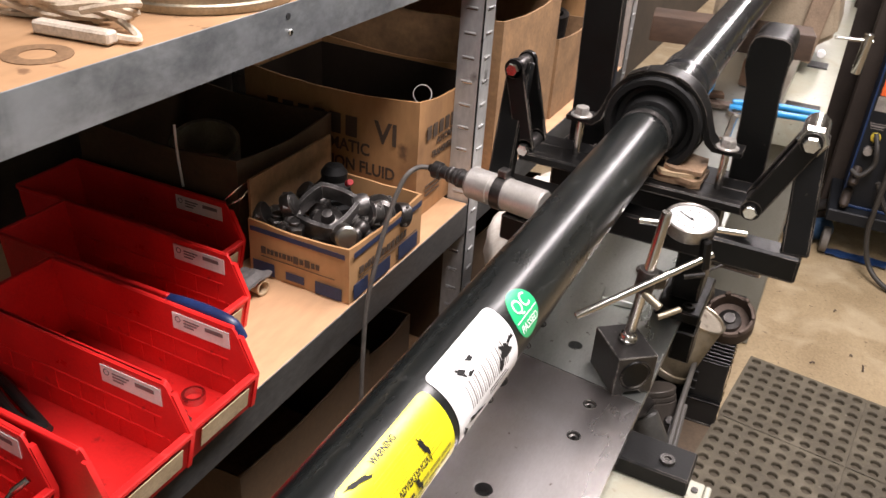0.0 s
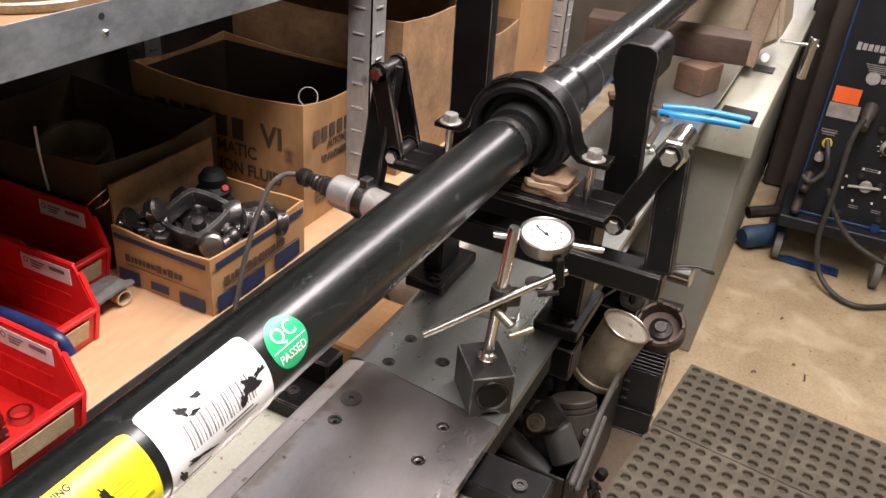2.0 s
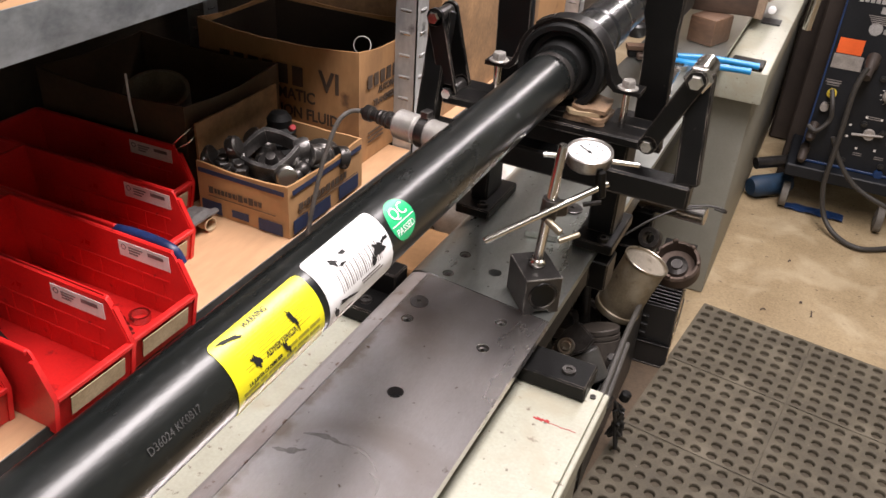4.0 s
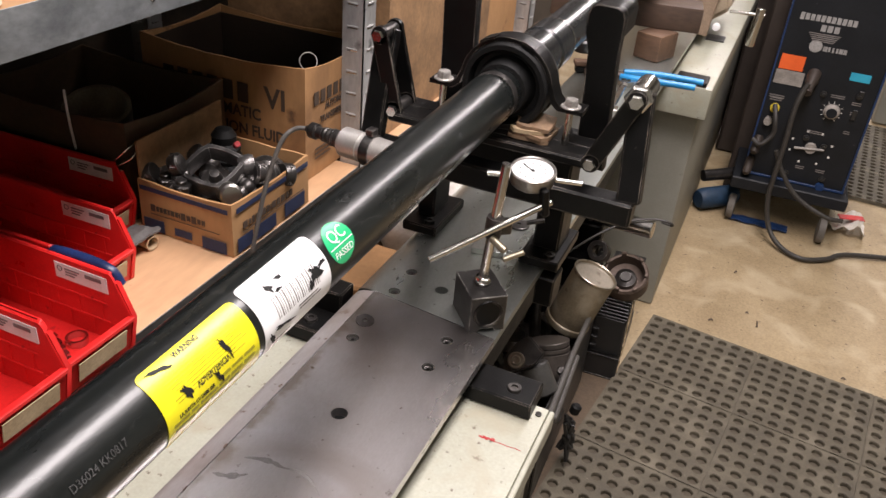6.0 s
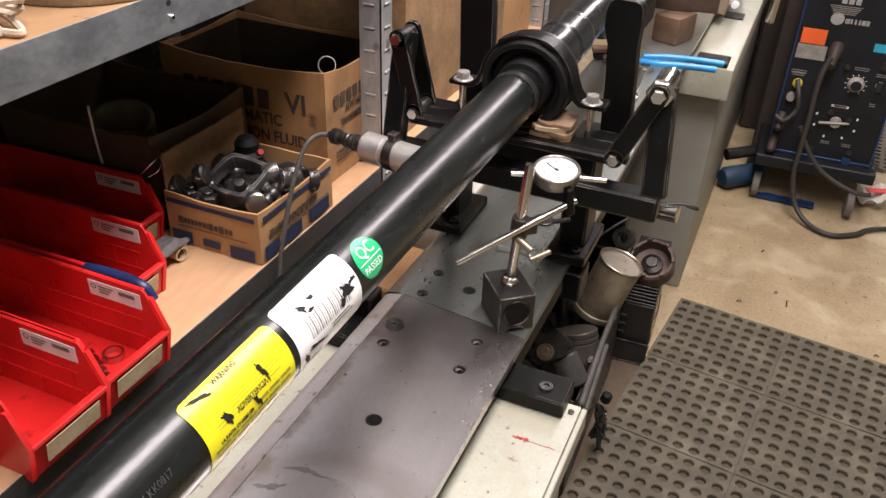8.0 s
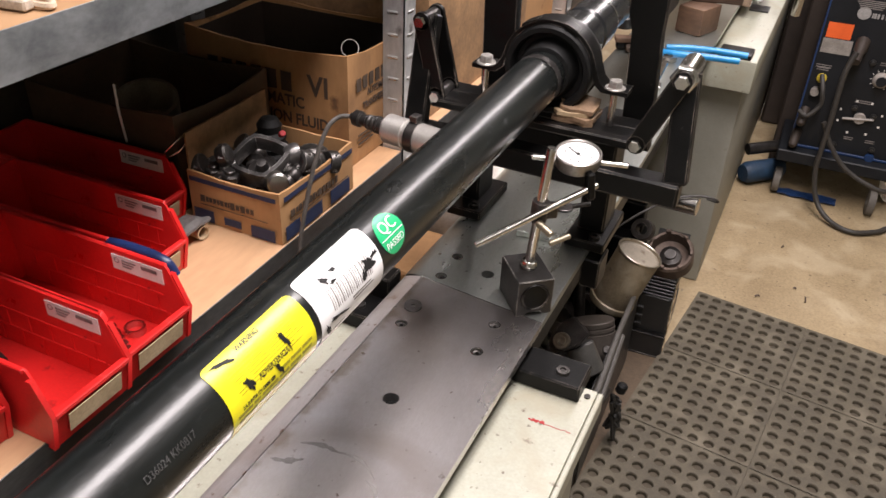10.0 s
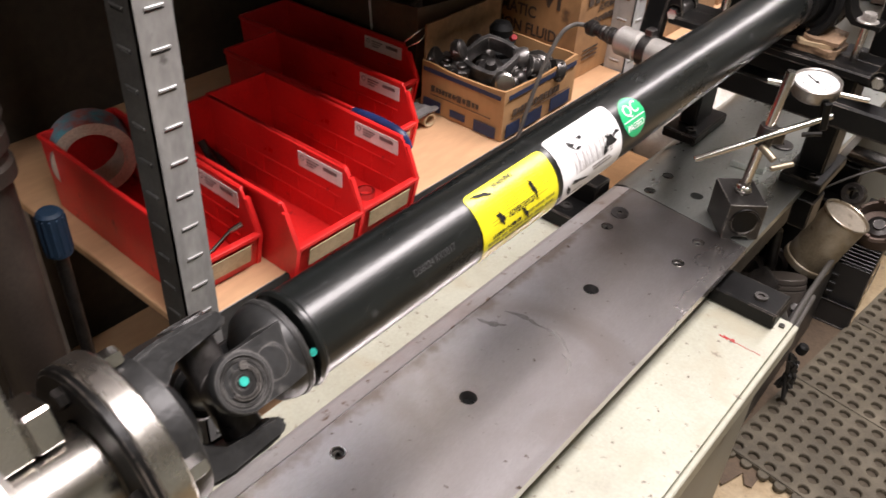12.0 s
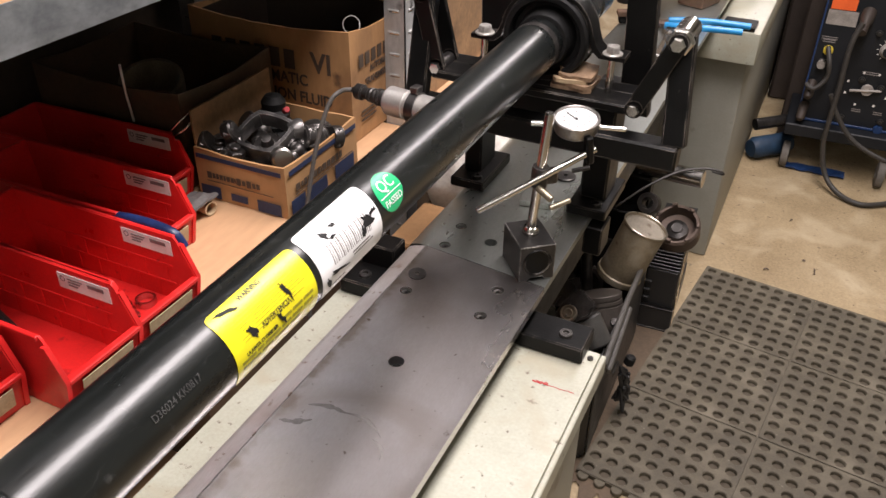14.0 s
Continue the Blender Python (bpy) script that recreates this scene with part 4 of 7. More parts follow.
bm = B(); bar(bm, (-0.414, -0.091, TZ + 0.006), (-0.338, -0.080, TZ + 0.006), 0.014, 0.011, 0.002)
solid("flat_bar", bm, TAPEEDGE, "short pale flat bar lying on the upper shelf", "bar")
bm = B()
for k in range(6):
    pts = []
    for i in range(9):
        a = i / 8 * 6.2
        pts.append((-0.425 + 0.060 * math.cos(a + k) + 0.010 * k - 0.02, -0.054 + 0.020 * math.sin(a * 1.3 + k * 0.9), TZ + 0.006 + 0.004 * k + 0.006 * math.sin(i * 2 + k)))
    sweep(bm, pts, 0.0035, 6, 4)
sweep(bm, [(-0.40, -0.055, TZ + 0.02), (-0.365, -0.050, TZ + 0.012), (-0.335, -0.058, TZ + 0.005), (-0.325, -0.068, TZ + 0.004), (-0.345, -0.072, TZ + 0.004)], 0.0035, 6)
solid("cotton_rope", bm, ROPE, "loose bundle of pale cotton rope on the upper shelf", "rope")
bm = B(); rod(bm, (SHELF_X + 0.002, 0.096, 1.160), (SHELF_X + 0.005, 0.096, 1.160), 0.0035, 12, 0.001)
part("rivet", bm, CHROME, rack, "bright rivet")
# Raised black disc paints the dark inside of a hole.
bm = B(); rod(bm, (SHELF_X + 0.002, 0.094, 1.176), (SHELF_X + 0.0034, 0.094, 1.176), 0.0032, 12)
part("punched_hole", bm, HOLE, rack, "black disc for a punched hole")

bm = B(); lathe(bm, (-0.366, -0.132, TZ - 0.0008), (-0.366, -0.132, 2), [(0.014, 0), (0.014, 0.0006), (0.026, 0.0007), (0.027, 0.0006), (0.027, 0), (0.014, 0)], 40)
part("ring_stain", bm, RINGSTAIN, rack, "brown ring stain on the board")


# ---- balancing machine bed ----
bed = thing("machine_bed", pose(0, 0, 0), "pale green balancing machine bed on heavy pedestals", "machine bed")
bm = B(); box(bm, -0.176, 0.1955, -1.6, 0.184, 0.690, 0.719, 0.002, 2)
part("top_slab", bm, BEDPAINT, bed, "pale green enamelled top, scratched")
bm = B(); box(bm, 0.1962, 0.203, -1.6, 0.184, 0.688, 0.7184, 0.0015)
part("edge_trim", bm, BEDPAINT, bed, "pale enamelled edge trim")
bm = B(); box(bm, -0.160, 0.188, -1.58, 0.160, 0.0, 0.690, 0.004)
part("near_pedestal", bm, BEDSIDE, bed)
bm = B(); box(bm, -0.095, 0.207, 1.551, 3.4, 0.636, 0.719, 0.004, 2)
part("top_slab", bm, BEDPAINT, bed, "pale green enamelled top")
bm = B(); box(bm, -0.085, 0.186, 1.618, 3.38, 0.0, 0.636, 0.006, 2)
part("far_pedestal", bm, BEDSIDE, bed, "grey-green cast pedestal")
bm = B(); box(bm, -0.05, 0.05, 0.12, 1.60, 0.56, 0.7628, 0.006)
part("beam", bm, BLACKPART, bed, "dark steel beam under the plates")
bm = B(); rod(bm, (0.186, 0.168, 0.7185), (0.186, 0.168, 0.7215), 0.004, 12)
part("screw", bm, DARKSTEEL, bed)
# Solid black block stands in for the shade below the plate's holes.
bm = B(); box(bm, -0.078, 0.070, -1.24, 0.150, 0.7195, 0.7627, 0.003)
part("dark_fill", bm, HOLE, bed, "black fill for the unlit space under the plate")
bm = B()
scrawl = []
for k in range(22):
    x = 0.134 + 0.053 * k / 21
    w = 0.0030 * (1 - k / 24) * noise.noise(Vector((k * 1.9, 7, 2))) * 1.6
    scrawl.append((x + 0.0015 * noise.noise(Vector((k * 0.9, 0, 0))), 0.099 + w + 0.002 * noise.noise(Vector((k * 0.7, 3, 0))), 0.7190))
sweep(bm, scrawl[:9], 0.0011, 6, 4)
sweep(bm, [(x + 0.004, y + 0.002, z) for x, y, z in scrawl[:7]], 0.0009, 6, 4)
sweep(bm, scrawl[8:], 0.0005, 6, 4)
solid("crayon_scrawl", bm, REDWAX, "red wax crayon scrawl on the pale bed", "mark")


def drilled_plate(x0, x1, y0, y1, z0, z1, holes, round_left, skew=0.0, skew_far=True):
    """A thick plate with through holes; the left edge is rolled over."""
    bm = B()
    xa = x0 + round_left
    loops = [[(xa, y0), (x1, y0), (x1, y1), (xa, y1)]]
    for hx, hy, r in holes:
        loops.append([(hx + r * math.cos(2 * math.pi * i / 28), hy + r * math.sin(2 * math.pi * i / 28)) for i in range(28)])
    edges, rings, under = [], [], []
    for lp in loops:
        vs = [bm.verts.new((x, y, z1)) for x, y in lp]
        rings.append(vs)
        edges += [bm.edges.new((vs[i], vs[(i + 1) % len(vs)])) for i in range(len(vs))]
    bmesh.ops.triangle_fill(bm, edges=edges, use_beauty=True, normal=(0, 0, 1))
    for vs in rings:
        low = [bm.verts.new((v.co.x, v.co.y, z0)) for v in vs]
        under += [bm.edges.new((low[i], low[(i + 1) % len(low)])) for i in range(len(low))]
        for i in range(len(vs)):
            j = (i + 1) % len(vs)
            bm.faces.new((vs[j], vs[i], low[i], low[j]))
    bmesh.ops.triangle_fill(bm, edges=under, use_beauty=True, normal=(0, 0, -1))
    n, prev = 12, None
    for i in range(n + 1):
        a = math.pi / 2 * i / n
        cur = [bm.verts.new((xa - round_left * math.sin(a), y, z1 - (z1 - z0) * (1 - math.cos(a)))) for y in (y0, y1)]
        if prev:
            bm.faces.new((prev[0], prev[1], cur[1], cur[0]))
        prev = cur
    bm.faces.new([bm.verts.new(c) for c in ((x0, y0, z0), (x0, y1, z0), (xa, y1, z0), (xa, y0, z0))])
    bmesh.ops.remove_doubles(bm, verts=bm.verts, dist=1e-5)
    seam = y1 if skew_far else y0
    for v in bm.verts:
        if abs(v.co.y - seam) < 1e-4:
            v.co.y -= skew * v.co.x / 0.105
    return bm


PZ = 0.775
near = thing("bed_plate", pose(0, 0, 0), "long ground steel plate with bolt holes on the machine bed", "steel plate")
HOLES = [(0, -0.235, 0.0094), (0, 0.0, 0.0094), (0.053, 0.121, 0.0065), (-0.054, 0.127, 0.0065), (0.052, 0.180, 0.0065), (-0.047, -0.372, 0.0065), (0.048, -0.372, 0.0065)]
bm = drilled_plate(-0.0785, 0.1045, -1.25, 0.2235, PZ - 0.012, PZ, HOLES, 0.001, 0.012)
part("plate", bm, STEEL, near, smooth=30)
bm = B(); prism(bm, [(-0.0788, PZ - 0.0006), (-0.0788, PZ - 0.0118), (-0.1060, PZ - 0.0118), (-0.1040, PZ - 0.0085), (-0.0950, PZ - 0.0045)], -1.25, 0.2330)
part("edge_strip", bm, EDGESTEEL, near, "pale stained shoulder along the plate edge", smooth=60)
far = thing("bed_plate", pose(0, 0, 0), "dull greenish steel plate running to the machine's far end", "steel plate")
bm = drilled_plate(-0.106, 0.1045, 0.2240, 2.05, PZ - 0.012, PZ - 0.0003, [(0, 0.281, 0.0092), (-0.055, 0.246, 0.0065), (-0.055, 0.301, 0.0065)], 0.028, 0.012, False)
part("plate", bm, FARSTEEL, far, smooth=30)
bm = B(); bar(bm, (-0.076, 0.2237 + 0.0087, PZ - 0.0008), (0.1045, 0.2237 - 0.0119, PZ - 0.0008), 0.0012, 0.0020)
part("seam_edge", bm, CHROME, far, "bright rubbed edge at the plate joint")


def socket_screw(x, y, parent, z=PZ):
    """A sunk socket screw: ring, recess and hexagon socket."""
    bm = B()
    lathe(bm, (x, y, z - 0.012), (x, y, z), [(0, 0.004), (0.0024, 0.004), (0.0028, 0.009), (0.0052, 0.0095), (0.0058, 0.0085), (0.0060, 0.002), (0, 0.0)], 20)
    part("socket_screw", bm, DARKSTEEL, parent, "dark sunk socket screw")
    bm = B(); lathe(bm, (x, y, z - 0.004), (x, y, z), [(0.0066, 0.0), (0.0066, 0.0042), (0.0078, 0.0043), (0.0080, 0.0040)], 24)
    part("countersink", bm, CHROME, parent, "bright countersunk rim")


for h in HOLES:
    if h[2] < 0.008:
        socket_screw(h[0], h[1], near)
for h in ((-0.055, 0.246), (-0.055, 0.301)):
    socket_screw(*h, far)
bm = B(); lathe(bm, (-0.057, 0.165, PZ + 0.0002), (-0.055, 0.163, PZ + 0.02), [(0.003, 0), (0.012, 0), (0.012, 0.0018), (0.0115, 0.0022), (0.003, 0.0022), (0.003, 0)], 28)
solid("steel_washer", bm, DARKSTEEL, "dark worn washer lying on the steel plate", "washer")
# greasy finger smears on the plate
for x, y, ln, w, turn, bow in ((0.012, -0.105, 0.060, 0.0045, -12, 0.010), (-0.030, -0.100, 0.045, 0.006, 8, 0.004), (-0.052, -0.128, 0.035, 0.007, 25, -0.003), (0.045, -0.128, 0.030, 0.004, -48, 0.006)):
    bm = B()
    up, dn = [], []
    for k in range(13):
        f = k / 12
        u, v = (f - 0.5) * ln, bow * math.sin(math.pi * f)
        hw = w * 0.5 * math.sin(math.pi * (0.06 + 0.88 * f)) * (1 + 0.7 * noise.noise(Vector((k * 0.9, x * 90, y * 50))))
        up.append(bm.verts.new((u, v + hw, 0)))
        dn.append(bm.verts.new((u, v - hw, 0)))
    for a, b, c, d in zip(up, up[1:], dn[1:], dn):
        bm.faces.new((a, b, c, d))
    solid("grease_smear", bm, SMEAR, "thin dark grease smear on the steel plate", "smear", "smears on the plate", m=pose(x, y, PZ + 0.0002, 0, 0, turn))
# packing bar under the plate ends
pk = thing("packing_bar", pose(0, 0, 0), "black painted packing bar under the steel plate", "packing bar")
bm = B(); box(bm, -0.172, 0.179, 0.151, 0.203, 0.7195, 0.7425, 0.002)
box(bm, -0.085, 0.080, 0.153, 0.201, 0.7425, 0.7628)
part("bar", bm, BLACKPART, pk)
for x in (0.150, -0.142):
    bm = B(); lathe(bm, (x, 0.172, 0.7425), (x, 0.172, 0.8), [(0, 0.001), (0.004, 0.001), (0.0045, 0.004), (0.008, 0.004), (0.009, 0.0015), (0.009, 0), (0, 0)], 18)
    part("socket_screw", bm, DARKSTEEL, pk)
bm = B(); box(bm, -0.172, 0.150, -0.90, -0.85, 0.7195, 0.7628, 0.002)
part("bar", bm, BLACKPART, pk)

# ---- drive shaft ----
AX, AZ, TR = 0.020, 1.041, 0.032
SHAFT_POSE = pose(AX, 0, AZ - 0.0039, 0.6)
shaft = thing("drive_shaft", SHAFT_POSE, "gloss black two-piece drive shaft mounted in the balancing machine", "drive shaft")


def ax(bm, y0, profile, seg=56):
    """Turned about the shaft's axis; profile of (radius, y)."""
    return lathe(bm, (0, y0, 0), (0, y0 + 1, 0), profile, seg)


bm = B(); ax(bm, 0, [(0, -0.474), (0.030, -0.474), (0.0332, -0.4725), (0.0332, -0.469), (TR, -0.466), (TR, -0.4655), (TR, -0.46), (TR, 0.318), (TR, 0.3215), (TR, 0.322), (0.0325, 0.325), (0.0325, 0.331), (0.0312, 0.338), (0.0290, 0.350), (0.0290, 0.392), (0, 0.392)])
part("front_tube", bm, BLACKPAINT, shaft)
bm = B(); ax(bm, 0, [(0.0332, -0.4735), (0.0347, -0.4712), (0.0345, -0.4690), (0.0328, -0.4670)])
part("weld_bead", bm, BLACKPAINT, shaft)
# tube yoke with two ears, turned with the shaft
TURNED_BY = pose(0, 0, 0, 0, -41, 0)
JY = -0.526
bm = B()
ax(bm, 0, [(0, -0.503), (0.014, -0.503), (0.024, -0.500), (0.0305, -0.494), (0.0330, -0.487), (0.0330, -0.481), (0, -0.481)], 48)
for e in (-1, 1):
    prism(bm, [(e * 0.0300, -0.486), (e * 0.0335, -0.494), (e * 0.0358, -0.504), (e * 0.0362, JY - 0.002), (e * 0.0265, JY - 0.002), (e * 0.0255, -0.512), (e * 0.018, -0.499), (e * 0.012, -0.486)], -0.0178, 0.0178, "z")
bmesh.ops.bevel(bm, geom=[g for g in bm.edges if g.calc_face_angle(0) > 0.5], offset=0.0026, segments=2, affect="EDGES")
for e in (-1, 1):
    lathe(bm, (e * 0.0262, JY, 0), (e * 0.0380, JY, 0), [(0, 0), (0.0170, 0), (0.0184, 0.002), (0.0184, 0.0085), (0.0172, 0.0112), (0.0150, 0.0114), (0.0142, 0.0096), (0, 0.0096)], 44)
    lathe(bm, (e * 0.0262, -0.505, 0.0), (e * 0.0380, -0.505, 0.0), [(0, 0), (0.0120, 0), (0.0120, 0.0080), (0.0100, 0.0098), (0, 0.0098)], 28)
bmesh.ops.transform(bm, matrix=TURNED_BY, verts=bm.verts)
part("tube_yoke", bm, YOKEBLACK, shaft, "black forged yoke")
bm = B(); ax(bm, 0, [(0.0318, -0.4845), (0.0338, -0.4835), (0.0345, -0.4815), (0.0338, -0.4795), (0.0318, -0.4785)], 48)
part("weld_bead", bm, YOKEBLACK, shaft, "painted weld bead")
bm = B()
for e in (-1, 1):
    lathe(bm, (e * 0.0345, JY, 0), (e * 0.0372, JY, 0), [(0.0, 0.0012), (0.0035, 0.0012), (0.0045, 0.0021), (0.0078, 0.0021), (0.0090, 0.0010), (0.0112, 0.0010), (0.0120, 0.0022), (0.0136, 0.0022), (0.0141, 0)], 40)
bmesh.ops.transform(bm, matrix=TURNED_BY, verts=bm.verts)
pieces("bearing_cap", bm, CAPGREY, shaft)
for e in (-1, 1):
    bm = B(); lathe(bm, (e * 0.0366, JY, 0), (e * 0.0376, JY, 0), [(0.0078, 0.0), (0.0104, 0.0), (0.0104, 0.0009), (0.0078, 0.0009), (0.0078, 0.0)], 30, 20, 250)
    lathe(bm, (e * 0.0366, JY + 0.0045, e * 0.0085), (e * 0.0376, JY + 0.0045, e * 0.0085), [(0.0010, 0.0), (0.0026, 0.0), (0.0026, 0.0010), (0.0010, 0.0010), (0.0010, 0.0)], 14)
    bmesh.ops.transform(bm, matrix=TURNED_BY, verts=bm.verts)
    part("snap_ring", bm, DARKSTEEL, shaft, "worn snap ring")
bm = B(); rod(bm, (0.0366, JY, 0.0005), (0.0378, JY, 0.0005), 0.0028, 14)
bmesh.ops.transform(bm, matrix=TURNED_BY, verts=bm.verts)
pieces("paint_dot", bm, TEALPAINT, shaft, "teal paint dot")
c, q = math.cos(radians(23)), math.sin(radians(23))
bm = B(); rod(bm, (0.0315 * c, -0.4765, 0.0315 * q), (0.0326 * c, -0.4765, 0.0326 * q), 0.0026, 12)
part("paint_dot", bm, TEALPAINT, shaft, "teal paint dot")
# cross and flange yoke
bm = B()
rod(bm, (0, JY, -0.038), (0, JY, 0.038), 0.0125, 20, 0.002); rod(bm, (-0.032, JY, 0), (0.032, JY, 0), 0.0125, 20, 0.002)
bmesh.ops.transform(bm, matrix=TURNED_BY, verts=bm.verts)
part("joint_cross", bm, DARKSTEEL, shaft)
bm = B()
for e in (-1, 1):
    prism(bm, [(-0.576, e * 0.016), (-0.576, e * 0.040), (-0.552, e * 0.0440), (-0.514, e * 0.0425), (-0.507, e * 0.037), (-0.512, e * 0.0300), (-0.548, e * 0.0300), (-0.563, e * 0.012)], -0.0205, 0.0205, "x")
bmesh.ops.bevel(bm, geom=list(bm.edges), offset=0.0022, segments=2, affect="EDGES")
ax(bm, 0, [(0, -0.5818), (0.047, -0.5818), (0.049, -0.576), (0.047, -0.566), (0.034, -0.562), (0.022, -0.554), (0, -0.554)], 44)
bmesh.ops.transform(bm, matrix=TURNED_BY, verts=bm.verts)
part("flange_yoke", bm, YOKEBLACK, shaft, "black forged flange yoke")
bm = B()
for e in (-1, 1):
    lathe(bm, (0, JY, e * 0.0415), (0, JY, e * 0.0445), [(0, 0.0012), (0.0105, 0.0012), (0.0120, 0.0030), (0.0142, 0.0030), (0.0150, 0.0), (0, 0)], 28)
bmesh.ops.transform(bm, matrix=TURNED_BY, verts=bm.verts)
pieces("bearing_cap", bm, CAPGREY, shaft)

# stickers on the tube
def tube_card(bm, y0, y1, a0, a1, r=TR + 0.0004, t=0.00025, n=28, corner=0.0):
    """A thin card wrapped on the tube; angles from straight up towards +x."""
    vs = []
    for i in range(n + 1):
        a = radians(a0 + (a1 - a0) * i / n)
        e = min(i, n - i) / n * radians(abs(a1 - a0)) * r
        c = corner - math.sqrt(max(0.0, corner ** 2 - max(0.0, corner - e) ** 2))
        vs.append([bm.verts.new((rr * math.sin(a), y, rr * math.cos(a))) for rr, y in ((r, y0 + c), (r, y1 - c), (r + t, y1 - c), (r + t, y0 + c))])
    for p, q in zip(vs, vs[1:]):
        for k in range(4):
            bm.faces.new((p[k], p[(k + 1) % 4], q[(k + 1) % 4], q[k]))
    bm.faces.new(vs[0]); bm.faces.new(vs[-1][::-1])
    return bm


def tube_text(bm, words, y, a, size, r=TR + 0.0008, xscale=1.0, bold=0.0):
    """Lettering wrapped on the tube: it runs along +y and stands upright as seen from +x."""
    b = bmesh.new()
    text_mesh(b, words, Matrix.Identity(4), size, 0.0001, xscale=xscale, bold=bold)
    for v in b.verts:
        u, w = v.co.x, v.co.y
        ang = radians(a) - w / TR
        v.co = Vector(((r + v.co.z) * math.sin(ang), y + u, (r + v.co.z) * math.cos(ang)))
    me = bpy.data.meshes.new("tmp"); b.to_mesh(me); b.free(); bm.from_mesh(me); bpy.data.meshes.remove(me)


def tube_bars(bm, y0, y1, a, h, n, gap, rag=0.0):
    for k in range(n):
        tube_card(bm, y0 + rag * random.random(), y1 - rag * random.random(), a + k * gap, a + k * gap + h, TR + 0.0008, 0.0001, 3)


bm = B(); tube_card(bm, -0.311, -0.213, 14, 126, n=56, corner=0.005)
ys = part("warning_sticker", bm, YELLOW, shaft, "yellow warning sticker with small print")
bm = B()
tube_text(bm, "WARNING", -0.2670, 23, 0.0060, xscale=0.85, bold=0.00015)
part("lettering", bm, INK, ys)
bm = B(); tube_text(bm, "ADVERTENCIA", -0.2610, 68, 0.0064, xscale=0.80, bold=0.00022)
part("lettering", bm, INK, ys)
bm = B(); tube_text(bm, "LA JUNTA CV DEBE SER", -0.282, 84, 0.0040, xscale=0.85, bold=0.00008)
part("lettering", bm, INK, ys)
bm = B()
for a0, words in ((79.8, (-0.256, -0.247, -0.2455, -0.233, -0.2315, -0.219)), (88.5, (-0.306, -0.291, -0.289, -0.282, -0.280, -0.262, -0.260, -0.249, -0.247, -0.234, -0.232, -0.220)), (96.5, (-0.305, -0.286, -0.284, -0.271, -0.269, -0.252, -0.250, -0.238))):
    for y0, y1 in zip(words[::2], words[1::2]):
        tube_card(bm, y0, y1, a0, a0 + 4.2, TR + 0.0008, 0.0001, 3)
pieces("print", bm, SMALLINK, ys)
bm = B(); tube_bars(bm, -0.300, -0.222, 37, 1.1, 8, 4.4, 0.014)
pieces("small_print", bm, material("ochre_print", (0.55, 0.47, 0.02), 0.5), ys)


def tube_blob(bm, y, a, long, wide, slant, seed, r=TR + 0.0012):
    """A ragged torn patch on the tube: long along the slanted direction, angles in degrees."""
    n, ring = 26, []
    for i in range(n):
        t = 2 * math.pi * i / n
        q = 1 + 0.9 * noise.noise(Vector((1.7 * math.cos(t), 1.7 * math.sin(t), seed))) + 0.35 * noise.noise(Vector((5 * math.cos(t), 5 * math.sin(t), seed + 9)))
        u, w = long * q * math.cos(t), wide * q * math.sin(t)
        s, c = math.sin(radians(slant)), math.cos(radians(slant))
        ang = radians(a) + (u * s + w * c) / TR
        ring.append(bm.verts.new((r * math.sin(ang), y + u * c - w * s, r * math.cos(ang))))
    hub = bm.verts.new((r * math.sin(radians(a)), y, r * math.cos(radians(a))))
    for i in range(n):
        bm.faces.new((hub, ring[i], ring[(i + 1) % n]))


bm = B()
tube_blob(bm, -0.2935, 25, 0.0095, 0.0014, 15, 1.0); tube_blob(bm, -0.2435, 56, 0.0075, 0.0018, 75, 2.0)
tube_blob(bm, -0.2878, 65, 0.0055, 0.0024, 60, 3.0); tube_blob(bm, -0.2590, 78, 0.0055, 0.0022, 60, 4.0)
pieces("tear", bm, TORN, ys, "torn patches showing black paint")
bm = B(); tube_card(bm, -0.2055, -0.112, 8, 124, n=56, corner=0.005)
ws = part("code_sticker", bm, WHITE, shaft, "white bar code sticker, torn")
bm = B()
for k, w in enumerate((1.5, 0.8, 2.2, 0.8, 1.2, 2.4, 0.8, 1.6, 0.8, 2.0, 1.0, 0.8, 2.2, 1.2, 0.8, 1.8, 0.9, 2.1, 0.8, 1.3, 2.0, 0.9)):
    y = -0.186 + k * 0.0027
    tube_card(bm, y, y + w * 0.0006, 48, 79, TR + 0.0008, 0.0001, 6)
tube_bars(bm, -0.165, -0.128, 84, 2.2, 2, 5, 0.006)
tube_bars(bm, -0.196, -0.172, 106, 2.2, 1, 7, 0.0)
pieces("print", bm, GREYINK, ws)
bm = B()
tube_blob(bm, -0.130, 62, 0.0085, 0.0042, 20, 5.0); tube_blob(bm, -0.140, 72, 0.005, 0.0028, 100, 6.0); tube_blob(bm, -0.120, 57, 0.005, 0.0018, -10, 7.0)
tube_blob(bm, -0.183, 90, 0.012, 0.0018, 8, 11.0); tube_blob(bm, -0.197, 97, 0.005, 0.0022, 60, 12.0)
tube_blob(bm, -0.181, 36, 0.0045, 0.0022, 40, 13.0); tube_blob(bm, -0.166, 33, 0.0035, 0.0016, 10, 14.0); tube_blob(bm, -0.174, 45, 0.004, 0.0009, 0, 15.0)
pieces("tear", bm, TORN, ws, "torn patches showing black paint")
bm = B()
